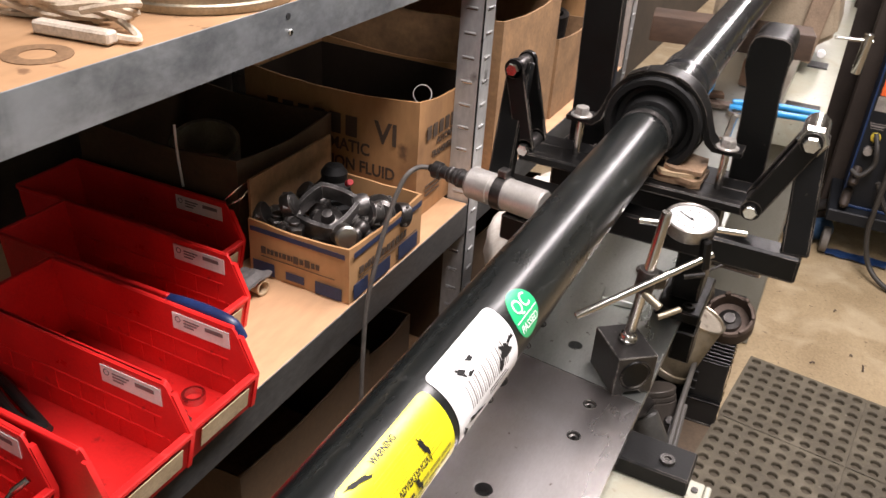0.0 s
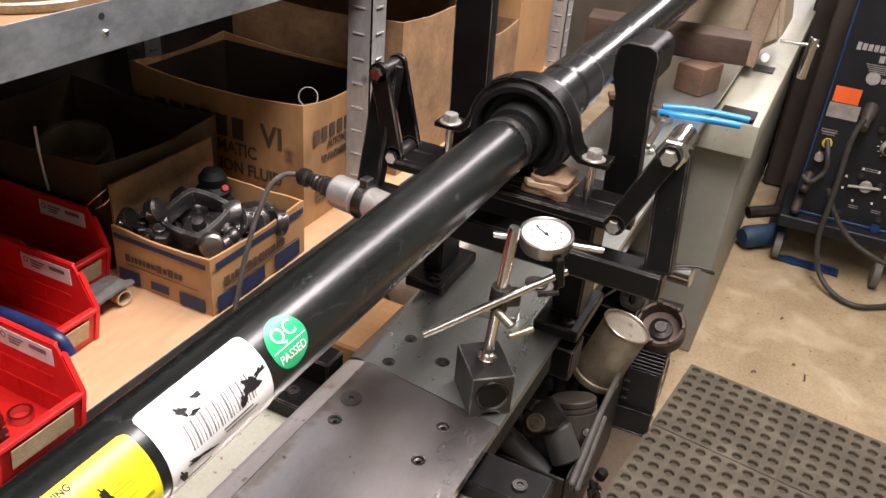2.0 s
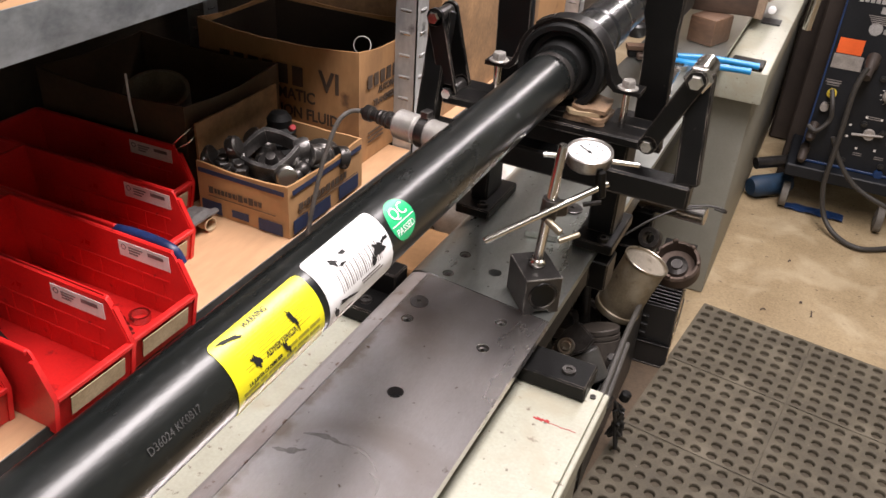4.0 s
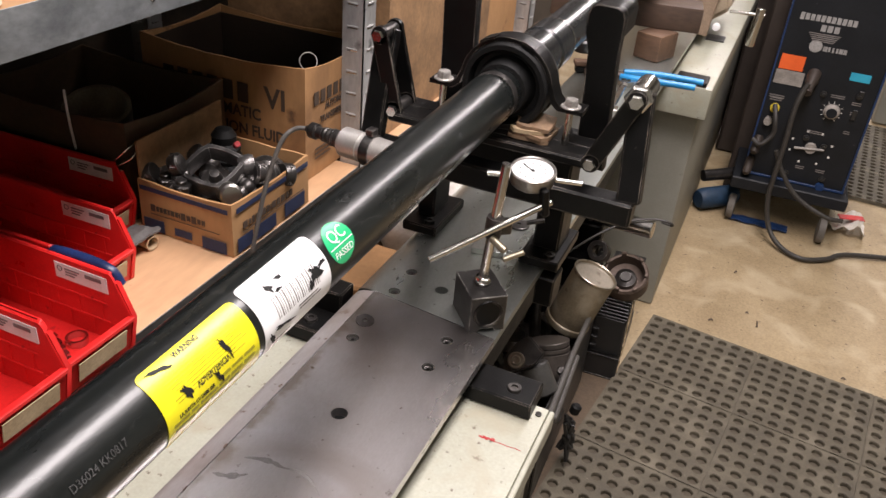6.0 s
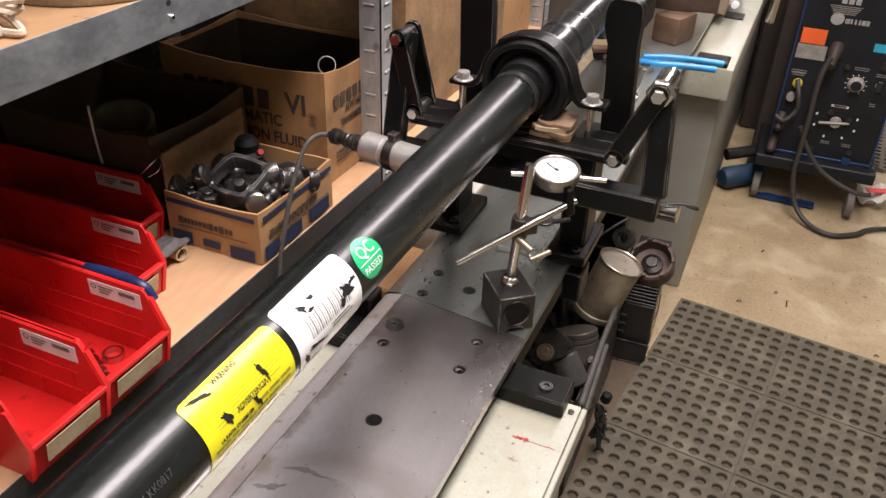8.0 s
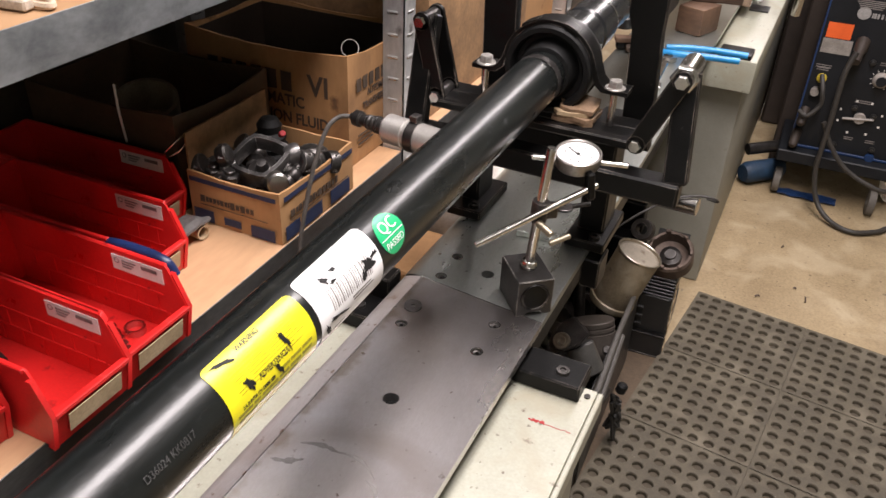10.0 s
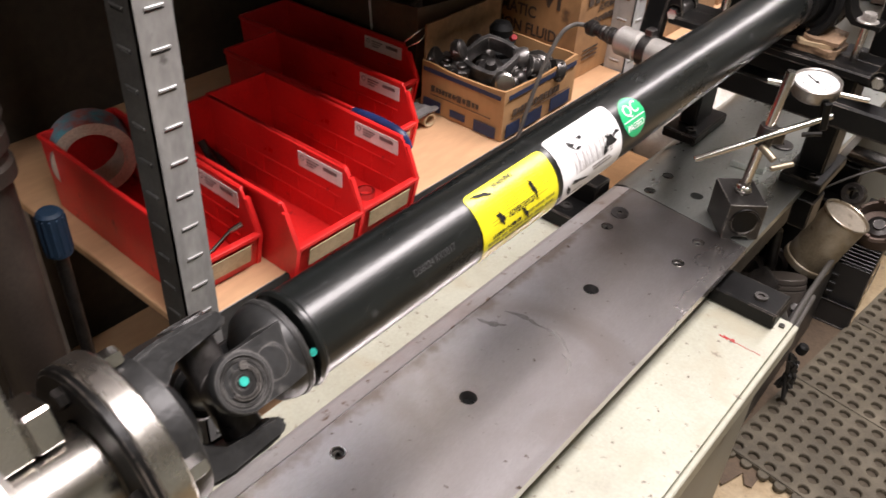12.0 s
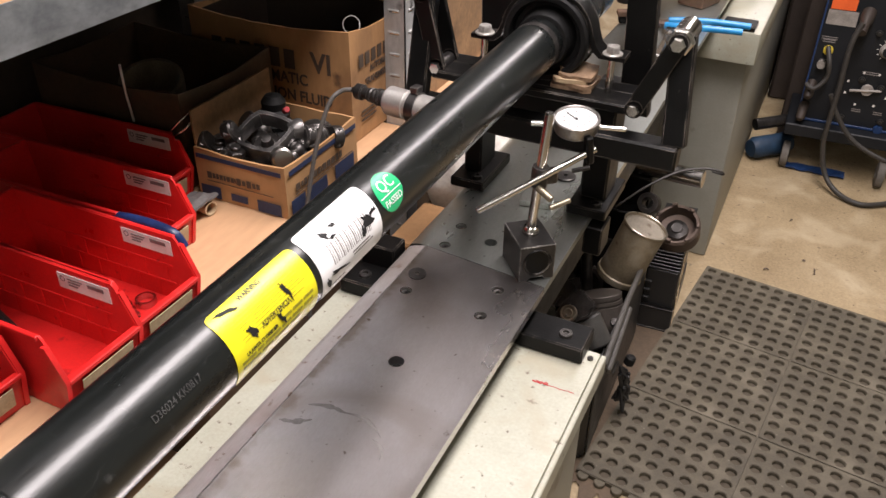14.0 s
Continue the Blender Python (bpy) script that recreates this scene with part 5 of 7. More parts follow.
for k in range(24):
    w0, w1 = -0.0187 * math.cos(math.pi * k / 24), -0.0187 * math.cos(math.pi * (k + 1) / 24)
    h0, h1 = math.sqrt(max(0, 0.0187 ** 2 - w0 ** 2)), math.sqrt(max(0, 0.0187 ** 2 - w1 ** 2))
    c = []
    for w, h in ((w0, -h0), (w0, h0), (w1, h1), (w1, -h1)):
        ang = radians(52.5) + w / TR
        c.append(bm.verts.new(((TR + 0.0005) * math.sin(ang), -0.086 + h, (TR + 0.0005) * math.cos(ang))))
    bm.faces.new(c)
bmesh.ops.remove_doubles(bm, verts=bm.verts, dist=1e-6)
gs = part("passed_sticker", bm, GREEN, shaft, "round green inspection sticker")
bm = B()
tube_text(bm, "QC", -0.086, 41, 0.0155, r=TR + 0.0009)
part("lettering", bm, WHITE, gs)
bm = B(); tube_text(bm, "PASSED", -0.086, 68, 0.0084, r=TR + 0.0009)
part("lettering", bm, WHITE, gs)
bm = B(); tube_card(bm, -0.103, -0.069, 55, 56.5, TR + 0.0008, 0.0001, 2)
part("line", bm, WHITE, gs)
bm = B(); tube_text(bm, "D36024 KK0817", -0.362, 60, 0.0074, xscale=0.86)
part("stamped_code", bm, PALEINK, shaft, "pale stencilled code")

# centre bearing and rear tube
bm = B(); ax(bm, 0, [(0.0292, 0.372), (0.034, 0.373), (0.036, 0.378), (0.036, 0.388), (0.040, 0.398), (0.046, 0.398), (0.050, 0.392), (0.050, 0.420), (0.030, 0.424), (0.0292, 0.372)])
part("bearing_rubber", bm, BLACKRUBBER, shaft, "black ribbed rubber bearing insulator")
bm = B(); ax(bm, 0, [(0.048, 0.396), (0.048, 0.386), (0.050, 0.383), (0.056, 0.383), (0.0585, 0.386), (0.0585, 0.424), (0.0575, 0.4275), (0.048, 0.428), (0.048, 0.396)])
part("bearing_ring", bm, BLACKRUBBER, shaft, "black pressed steel bearing ring")
bm = B(); ax(bm, 0, [(0.0590, 0.4275), (0.0610, 0.4285), (0.0612, 0.4330), (0.0560, 0.4345), (0.0500, 0.4345), (0.0500, 0.4290), (0.0590, 0.4275)])
part("ring_flange", bm, SHINYBLACK, shaft, "shiny rear flange of the bearing ring")
bm = B(); pipe(bm, (0, 0.338, 0), (0, 0.350, 0), 0.0322, 0.002, 56)
part("end_band", bm, DARKSTEEL, shaft, "rubbed band at the tube end")
bm = B(); ax(bm, 0, [(0.024, 0.415), (0.026, 0.432), (0.0355, 0.436), (0.037, 0.44), (0.037, 0.4405), (0.037, 0.443), (0.037, 0.517), (0.037, 0.5195), (0.037, 0.520), (0.0355, 0.523), (0.0345, 0.525), (0.0345, 0.531), (0.0355, 0.533), (0.037, 0.536), (0.037, 0.5365), (0.037, 0.539), (0.037, 0.588), (0.037, 0.5895), (0.037, 0.590), (0.036, 0.597), (0.0325, 0.603), (0.0325, 0.6035), (0.0325, 0.607), (0.0325, 1.95), (0, 1.95)])
bmesh.ops.translate(bm, verts=bm.verts, vec=(0, 0, 0.006))
part("rear_tube", bm, SHINYBLACK, shaft, "polished black rear tube", smooth=18)
bm = B(); ax(bm, 0, [(0.0330, 0.6005), (0.0350, 0.6000), (0.0352, 0.6015), (0.0330, 0.6025)])
bmesh.ops.translate(bm, verts=bm.verts, vec=(0, 0, 0.006))
part("collar_edge", bm, CHROME, shaft, "bright rubbed collar edge")
# bracket feet of the bearing
bm = B()
outer = [(-0.108, -0.012), (-0.078, -0.012), (-0.070, -0.004)]
outer += [(0.0645 * math.cos(radians(a)), 0.0645 * math.sin(radians(a))) for a in range(172, 7, -8)]
outer += [(0.070, -0.004), (0.078, -0.012), (0.108, -0.012), (0.108, -0.018), (0.074, -0.018), (0.064, -0.010)]
outer += [(0.0590 * math.cos(radians(a)), 0.0590 * math.sin(radians(a))) for a in range(4, 177, 8)]
outer += [(-0.064, -0.010), (-0.074, -0.018), (-0.108, -0.018)]
prism(bm, outer, 0.391, 0.421)
part("bearing_bracket", bm, BLACKPART, shaft, "black bent bearing bracket with two ears")
for a0, a1 in ((58, 74), (106, 128)):
    bm = B()
    lip = [(r * math.cos(radians(a)), r * math.sin(radians(a))) for r, run in ((0.0672, range(a0, a1 + 1, 4)), (0.0640, range(a1, a0 - 1, -4))) for a in run]
    prism(bm, lip, 0.386, 0.404)
    part("bracket_tab", bm, BLACKPART, shaft, "pressed tab on the bracket")

# ---- spindle ----
spin = thing("spindle_chuck", SHAFT_POSE, "bright turned steel spindle flange and chuck driving the shaft", "chuck")
bm = B(); ax(bm, 0, [(0, -0.5975), (0.0595, -0.5975), (0.0605, -0.5965), (0.0605, -0.5835), (0.0592, -0.5820), (0, -0.5820)], 80)
part("flange", bm, TURNED, spin)
bm = B(); ax(bm, 0, [(0.0302, -0.6040), (0.0575, -0.6040), (0.0600, -0.6020), (0.0600, -0.5977), (0.0302, -0.5977), (0.0302, -0.6040)], 80)
part("backing_plate", bm, BLACKPART, spin, "blackened steel backing plate")
for k in range(4):
    a = radians(18 + 90 * k)
    x, z = 0.047 * math.cos(a), 0.047 * math.sin(a)
    bm = B(); hexhead(bm, (x, -0.604, z), (x, -0.609, z), 0.0060)
    part("bolt", bm, DARKSTEEL, spin)
    bm = B(); hexhead(bm, (x * 1.1, -0.5818, z * 1.1), (x * 1.1, -0.571, z * 1.1), 0.0068)
    part("nut", bm, CHROME, spin)
bm = B(); ax(bm, 0, [(0, -0.69), (0.030, -0.69), (0.030, -0.6055), (0, -0.6055)], 40)
part("hub", bm, TURNED, spin)
bm = B(); ax(bm, 0, [(0, -0.90), (0.076, -0.90), (0.076, -0.656), (0.073, -0.652), (0.034, -0.652), (0.034, -0.660), (0, -0.660)], 80)
part("body", bm, TURNED, spin)
for k in range(3):
    a = 100 + 120 * k
    m = pose(0, 0, 0, 0, a, 0)
    jaw = None
    for name, dims in (("jaw", (-0.015, 0.015, -0.656, -0.630, 0.031, 0.082, 0.002)), ("step", (-0.015, 0.015, -0.6298, -0.614, 0.031, 0.054, 0.002)), ("slide", (-0.008, 0.008, -0.664, -0.6562, 0.03, 0.090, 0.001))):
        bm = B(); box(bm, *dims)
        bmesh.ops.transform(bm, matrix=m, verts=bm.verts)
        ob = part(name, bm, TURNED, jaw or spin, "stepped bright steel chuck jaw" if jaw is None else "")
        jaw = jaw or ob

# ---- bearing support stand ----
stand = thing("bearing_stand", pose(0, 0, 0), "black welded steel cradle carrying the shaft's centre bearing", "machine stand")
for x0, x1, c0, c1 in ((-0.122, -0.066, -0.112, -0.083), (0.068, 0.128, 0.078, 0.118)):
    bm = B(); box(bm, x0, x1, 0.405, 0.520, PZ, PZ + 0.016, 0.002)
    part("foot", bm, BLACKPART, stand)
    c = (x0 + x1) / 2
    bm = B(); box(bm, c0, c1, 0.435, 0.495, PZ + 0.016, 0.965, 0.003)
    part("column", bm, BLACKPART, stand)
    bm = B(); lathe(bm, (c + 0.012, 0.418, PZ + 0.016), (c + 0.012, 0.418, 1), [(0, 0.002), (0.004, 0.002), (0.0045, 0.006), (0.008, 0.006), (0.0085, 0), (0, 0)], 16)
    part("socket_screw", bm, BLACKPART, stand)
bm = B(); box(bm, -0.165, 0.222, 0.336, 0.370, 0.911, 0.944, 0.003)
part("crossbar", bm, BLACKPART, stand, "black square steel crossbar")
for y0, y1 in ((0.362, 0.376), (0.405, 0.440)):
    bm = B(); box(bm, -0.135, 0.160, y0, y1, 0.966, 0.978, 0.002)
    part("table_bar", bm, BLACKPART, stand)
for x0, x1 in ((-0.135, -0.055), (0.075, 0.160)):
    bm = B(); box(bm, x0, x1, 0.374, 0.407, 0.968, 0.9775, 0.001)
    part("table_plate", bm, BLACKPART, stand)
bm = B(); box(bm, -0.06, 0.08, 0.440, 0.446, 0.90, 0.978, 0.001)
part("web", bm, BLACKPART, stand)
for x in (-0.070, 0.110):
    bm = B(); rod(bm, (x, 0.398, 0.9775), (x, 0.398, 1.026), 0.0048, 14)
    part("stud", bm, CHROME, stand, "bright threaded stud")
    bm = B()
    rod(bm, (x, 0.398, 1.0295), (x, 0.398, 1.0325), 0.0135, 20, 0.001)
    hexhead(bm, (x, 0.398, 1.0325), (x, 0.398, 1.0415), 0.0095)
    part("bolt_head", bm, BOLT, stand, "bright hexagon bolt with washer")
# tall flat posts with boss
for x, y, top, w in ((0.137, 0.457, 1.153, 0.042), (-0.075, 0.470, 1.30, 0.050)):
    bm = B()
    h = w / 2
    head = [(-0.0235, top - 0.040), (-0.0245, top - 0.014), (-0.021, top - 0.004), (-0.012, top), (0.012, top), (0.021, top - 0.004), (0.0245, top - 0.014), (0.0235, top - 0.040)]
    prism(bm, [(x - h, 0.93), (x - h - 0.006, top - 0.060)] + [(x - 0.012 + a, b) for a, b in head] + [(x + h - 0.010, top - 0.060), (x + h, 0.93)], y - 0.010, y + 0.010)
    prism(bm, [(x - 0.012 + a * 0.98, b - 0.0006) for a, b in head] + [(x + 0.002, top - 0.052), (x - 0.026, top - 0.052)], y + 0.009, y + 0.072)
    bmesh.ops.bevel(bm, geom=list(bm.edges), offset=0.0012, segments=1, affect="EDGES")
    part("post", bm, BLACKPART, stand, "black steel post with a round boss")
# hinged links
def linkage(lo, hi, y, r, bolt, label):
    for yy in (y, y + 0.045):
        bm = B()
        bar(bm, (lo[0], yy, lo[1]), (hi[0], yy, hi[1]), 0.024, 0.007, 0.001, up=(0, 1, 0))
        for c in (lo, hi):
            rod(bm, (c[0], yy - 0.0035, c[1]), (c[0], yy + 0.0035, c[1]), 0.012, 20)
        part("link", bm, BLACKPART, stand, label)
    for c in (lo, hi):
        bm = B(); rod(bm, (c[0], y + 0.004, c[1]), (c[0], y + 0.041, c[1]), r, 20, 0.001)
        part("spacer", bm, DARKSTEEL, stand)
        bm = B(); hexhead(bm, (c[0], y - 0.0035, c[1]), (c[0], y - 0.011, c[1]), 0.0085)
        part("bolt_head", bm, bolt, stand)


linkage((0.155, 0.977), (0.197, 1.070), 0.362, 0.010, CHROME, "black steel link")
linkage((-0.130, 0.980), (-0.156, 1.080), 0.372, 0.009, CHROME, "black steel link")
bm = B(); bar(bm, (0.214, 0.353, 0.940), (0.198, 0.392, 1.072), 0.030, 0.020, 0.002, up=(0, 1, 0))
part("arm", bm, BLACKPART, stand)
bm = B(); bar(bm, (-0.152, 0.353, 0.940), (-0.158, 0.402, 1.082), 0.030, 0.020, 0.002, up=(0, 1, 0))
part("arm", bm, BLACKPART, stand)
bm = B(); rod(bm, (0.197, 0.3745, 1.070), (0.197, 0.430, 1.070), 0.0145, 28, 0.002); hexhead(bm, (0.197, 0.3740, 1.070), (0.197, 0.3635, 1.070), 0.0175); rod(bm, (0.197, 0.3635, 1.070), (0.197, 0.3615, 1.070), 0.012, 20); hexhead(bm, (0.197, 0.3610, 1.070), (0.197, 0.3500, 1.070), 0.0095)
part("pin", bm, CHROME, stand, "bright steel pivot pin and nut")
for k in range(4):
    bm = B()
    zb = 0.9785 + 0.0062 * k
    outl = []
    for i in range(18):
        a = 2 * math.pi * i / 18
        q = 1 + 0.22 * noise.noise(Vector((math.cos(a) * 1.6, math.sin(a) * 1.6, 3.1 * k)))
        kk = 1 / max(abs(math.cos(a)), abs(math.sin(a))) ** 0.8
        outl.append((0.064 + 0.003 * math.sin(2.4 * k) + (0.030 - 0.002 * k) * q * kk * math.cos(a), 0.398 + 0.022 * q * kk * math.sin(a)))
    prism(bm, outl, zb, zb + 0.0052, "z")
    for v in bm.verts:
        v.co.z += 0.0022 * noise.noise(Vector((v.co.x * 60, v.co.y * 60, k))) + 0.0015 * k * (v.co.y - 0.398) / 0.03
    solid("cardboard_shim", bm, OLDCARD if k != 2 else OLDLABEL, "torn cardboard shim packed under the bearing", "shim", "shims under the bearing")

# ---- vibration pickup ----
pick = thing("vibration_pickup", pose(-0.072, 0.300, 0.942, 0, 0, 172), "bright cylindrical vibration pickup with cable", "sensor")
bm = B(); lathe(bm, (0, 0, 0), (1, 0, 0), [(0, 0), (0.019, 0), (0.0205, 0.002), (0.0205, 0.068), (0.0195, 0.069), (0.0195, 0.073), (0.0205, 0.074), (0.0205, 0.104), (0.017, 0.108), (0, 0.108)], 40)
part("body", bm, SATIN, pick)
bm = B(); lathe(bm, (0.108, 0, 0), (1, 0, 0), [(0.012, 0), (0.012, 0.010), (0.010, 0.011), (0.0125, 0.012), (0.0125, 0.016), (0.009, 0.018), (0.011, 0.020), (0.011, 0.024), (0.009, 0.025), (0.0105, 0.027), (0.0105, 0.031), (0.0085, 0.033), (0.0085, 0.042), (0.0115, 0.044), (0.0115, 0.054), (0.007, 0.057), (0.005, 0.062), (0, 0.062)], 24)
part("connector", bm, DARKSTEEL, pick)
bm = B(); pipe(bm, (0.052, 0, 0), (0.066, 0, 0), 0.0225, 0.0015, 36); box(bm, 0.053, 0.065, -0.007, 0.007, 0.0225, 0.032, 0.001)
part("clamp_band", bm, DARKSTEEL, pick, "steel clamp band")
bm = B(); box(bm, 0.0, 0.05, -0.014, 0.014, -0.055, -0.0205, 0.002)
part("bracket", bm, BLACKPART, pick)
bm = B(); sweep(bm, [(-0.240, 0.3236, 0.942), (-0.256, 0.316, 0.940), (-0.266, 0.298, 0.926), (-0.272, 0.272, 0.88), (-0.276, 0.250, 0.82), (-0.280, 0.235, 0.76), (-0.278, 0.225, 0.70), (-0.274, 0.215, 0.62), (-0.272, 0.21, 0.50)], 0.0034, 10)
solid("pickup_cable", bm, GREYCABLE, "grey cable hanging from the pickup past the shelf", "cable")

# ---- dial gauge on its magnetic stand ----
m = pose(0.067, 0.248, PZ, 0, 0, 40.5)
mag = thing("magnetic_stand", m, "worn black magnetic base with rods and clamps on the plate", "magnetic stand")
bm = B()
outl = [(-0.0245, 0.0), (-0.012, 0.0), (-0.009, 0.006), (0.009, 0.006), (0.012, 0.0), (0.0245, 0.0), (0.0245, 0.0535), (-0.0245, 0.0535)]
prism(bm, outl, -0.033, 0.033)
bmesh.ops.bevel(bm, geom=list(bm.edges), offset=0.0009, segments=1, affect="EDGES")
part("base", bm, material("worn_edges_black", (0.045, 0.042, 0.040), 0.36, 0.4, (0.02, 0.019, 0.018), 40, 1.0, 0.12, 400, 0.08, 300, spots=(0.16, 0.15, 0.14), spot_scale=60, spot_level=0.68, edge=(0.5, 0.47, 0.43)), mag)
bm = B(); lathe(bm, (0, -0.0325, 0.028), (0, -0.036, 0.028), [(0, 0.001), (0.0165, 0.001), (0.0175, 0.0025), (0.0195, 0.0025), (0.0205, 0), (0, 0)], 32)
part("switch_ring", bm, BLACKPART, mag)
bm = B(); lathe(bm, (0, 0, 0.0535), tuple(m.to_3x3().inverted() @ Vector((0.014, -0.004, 0.176)) + Vector((0, 0, 0.0535))), [(0.010, 0), (0.011, 0.002), (0.011, 0.005), (0.009, 0.006), (0.010, 0.008), (0.009, 0.011), (0.0062, 0.012), (0.0062, 0.173), (0.0052, 0.176), (0, 0.176)], 24)
part("column", bm, CHROME, mag, "bright steel rod")
mi = m.inverted()


def L(*p):
    return tuple(mi @ Vector(p))


bm = B(); lathe(bm, L(0.073, 0.246, 0.902), L(0.075, 0.246, 0.930), [(0.0062, 0), (0.0105, 0), (0.011, 0.003), (0.011, 0.025), (0.0105, 0.028), (0.0062, 0.028)], 20)
box(bm, *(lambda c: (c[0] - 0.006, c[0] + 0.022, c[1] - 0.008, c[1] + 0.008, c[2] - 0.009, c[2] + 0.009))(L(0.074, 0.246, 0.915)), 0.002)
part("swivel_clamp", bm, DARKSTEEL, mag)
bm = B(); rod(bm, L(0.018, 0.180, 0.885), L(0.134, 0.276, 0.954), 0.0042, 14, 0.001)
part("cross_rod", bm, CHROME, mag, "bright thin steel rod")
bm = B(); rod(bm, L(0.098, 0.222, 0.888), L(0.118, 0.240, 0.896), 0.0035, 12, 0.001); rod(bm, L(0.076, 0.235, 0.906), L(0.098, 0.228, 0.897), 0.0048, 14, 0.001)
part("clamp_screw", bm, TARNISH, mag)
bm = B(); bar(bm, L(0.128, 0.272, 0.935), L(0.124, 0.268, 0.972), 0.012, 0.010, 0.002); rod(bm, L(0.112, 0.255, 0.928), L(0.132, 0.262, 0.934), 0.003, 10)
part("gauge_clamp", bm, BLACKPART, mag)
gm = pose(0.102, 0.287, 0.978, 9, -2, 20) @ Matrix.Scale(1.06, 4)
ga = thing("dial_gauge", gm, "round white-faced dial gauge clamped to the stand", "dial gauge")
bm = B(); lathe(bm, (0, 0, -0.018), (0, 0, 1), [(0, 0.006), (0.022, 0.006), (0.0245, 0.008), (0.0258, 0.010), (0.0258, 0.0165), (0.0272, 0.017), (0.0278, 0.020), (0.0272, 0.0245), (0.0255, 0.0255), (0.0242, 0.0245), (0.0242, 0.022), (0, 0.022)], 56)
part("case", bm, GAUGECASE, ga)
bm = B(); lathe(bm, (0, 0, 0.0042), (0, 0, 1), [(0, 0), (0.0241, 0), (0.0241, 0.0004), (0, 0.0004)], 48)
part("face", bm, WHITE, ga)
bm = B()
for k in range(50):
    a = 2 * math.pi * k / 50
    r0 = 0.0195 if k % 5 else 0.0178
    bar(bm, (r0 * math.sin(a), r0 * math.cos(a), 0.0048), (0.0222 * math.sin(a), 0.0222 * math.cos(a), 0.0048), 0.0004, 0.0002)
bar(bm, (0.003, -0.004, 0.0056), (-0.011, 0.012, 0.0056), 0.0010, 0.0003)
lathe(bm, (0, 0, 0.0048), (0, 0, 1), [(0, 0), (0.002, 0), (0.002, 0.001), (0, 0.001)], 16)
lathe(bm, (-0.007, 0.002, 0.0048), (-0.007, 0.002, 1), [(0.0040, 0), (0.0043, 0), (0.0043, 0.0002), (0.0040, 0.0002)], 20)
for a in range(0, 10):
    t = 2 * math.pi * a / 10
    quad(bm, pose(0.0152 * math.sin(t), 0.0152 * math.cos(t), 0.0047), 0.0018, 0.0026, 0.0002)
part("graduations", bm, INK, ga)
bm = B(); rod(bm, (-0.0265, 0.004, -0.006), (-0.052, 0.006, -0.006), 0.0035, 12, 0.0005); rod(bm, (0.0265, 0.0, -0.006), (0.058, -0.004, -0.006), 0.0032, 12, 0.0005)
pieces("stem", bm, CHROME, ga, "bright steel stem")
bm = B(); lathe(bm, (0.033, 0.512, PZ), (0.033, 0.512, 1), [(0.0035, 0), (0.017, 0), (0.017, 0.0028), (0.016, 0.0035), (0.0035, 0.0035), (0.0035, 0)], 30)
solid("steel_washer", bm, DARKSTEEL, "round steel washer lying on the plate", "washer")
bm = B(); bar(bm, (-0.004, 0.408, PZ + 0.005), (0.044, 0.416, PZ + 0.005), 0.028, 0.010, 0.001)
solid("steel_block", bm, FARSTEEL, "small flat steel block lying on the plate", "block")


# ---- things on the far plate and bed ----
bm = B(); bar(bm, (0.0077, 1.562, PZ + 0.034), (0.0753, 1.5376, PZ + 0.034), 0.090, 0.067, 0.006, seg=2)
solid("wood_block", bm, WOOD, "worn brown timber block standing on the plate", "wood block")
bm = B(); bar(bm, (-0.25, 1.566, PZ + 0.0995), (0.128, 1.635, PZ + 0.0995), 0.10, 0.063, 0.005, seg=2)
solid("wood_beam", bm, DARKWOOD, "dark oily timber beam lying across the blocks", "timber beam")
bm = B(); bar(bm, (-0.16, 1.583, PZ + 0.034), (-0.08, 1.597, PZ + 0.034), 0.06, 0.067, 0.006)
solid("wood_block", bm, DARKWOOD, "dark timber block carrying the beam", "wood block")
br = thing("hand_brush", pose(-0.055, 1.325, PZ, 0, 0, 22), "small brown wooden hand brush lying on the plate", "brush")
bm = B(); bar(bm, (-0.055, 0, 0.024), (0.045, 0, 0.024), 0.030, 0.012, 0.004, seg=2)
part("handle", bm, WOOD, br, "brown wooden back")
bm = B(); bar(bm, (-0.05, 0, 0.0095), (0.03, 0, 0.0095), 0.024, 0.017, 0.003)
part("bristles", bm, BLACKRUBBER, br, "dark worn bristles")
bm = B(); lathe(bm, (-0.128, 1.48, PZ), (-0.128, 1.48, 1), [(0, 0), (0.024, 0), (0.026, 0.006), (0.026, 0.026), (0.020, 0.032), (0, 0.033)], 28)
solid("black_pot", bm, BLACKPLASTIC, "round black plastic pot standing on the plate", "pot")
pl = thing("pliers", pose(-0.02, 1.275, PZ), "long pliers with bright blue vinyl handles on the plate", "pliers")
bm = B(); sweep(bm, [(0.03, 0.066, 0.012), (0.08, 0.084, 0.014), (0.14, 0.101, 0.013), (0.212, 0.111, 0.011)], 0.0075, 12)
part("handle", bm, BLUEGRIP, pl, "blue vinyl handle")
bm = B(); sweep(bm, [(0.03, 0.028, 0.012), (0.08, 0.030, 0.014), (0.13, 0.045, 0.013), (0.200, 0.062, 0.011)], 0.0075, 12)
part("handle", bm, BLUEGRIP, pl, "blue vinyl handle")
bm = B(); bar(bm, (0.035, 0.045, 0.011), (-0.055, 0.02, 0.009), 0.026, 0.013, 0.003); rod(bm, (0.01, 0.036, 0.003), (0.01, 0.036, 0.019), 0.011, 18, 0.002)
part("jaw", bm, IRON, pl)
wr = thing("spanner", pose(0.033, 1.195, PZ, 0, 0, 93) @ Matrix.Scale(1.25, 4), "bright combination spanner lying on the plate", "spanner")
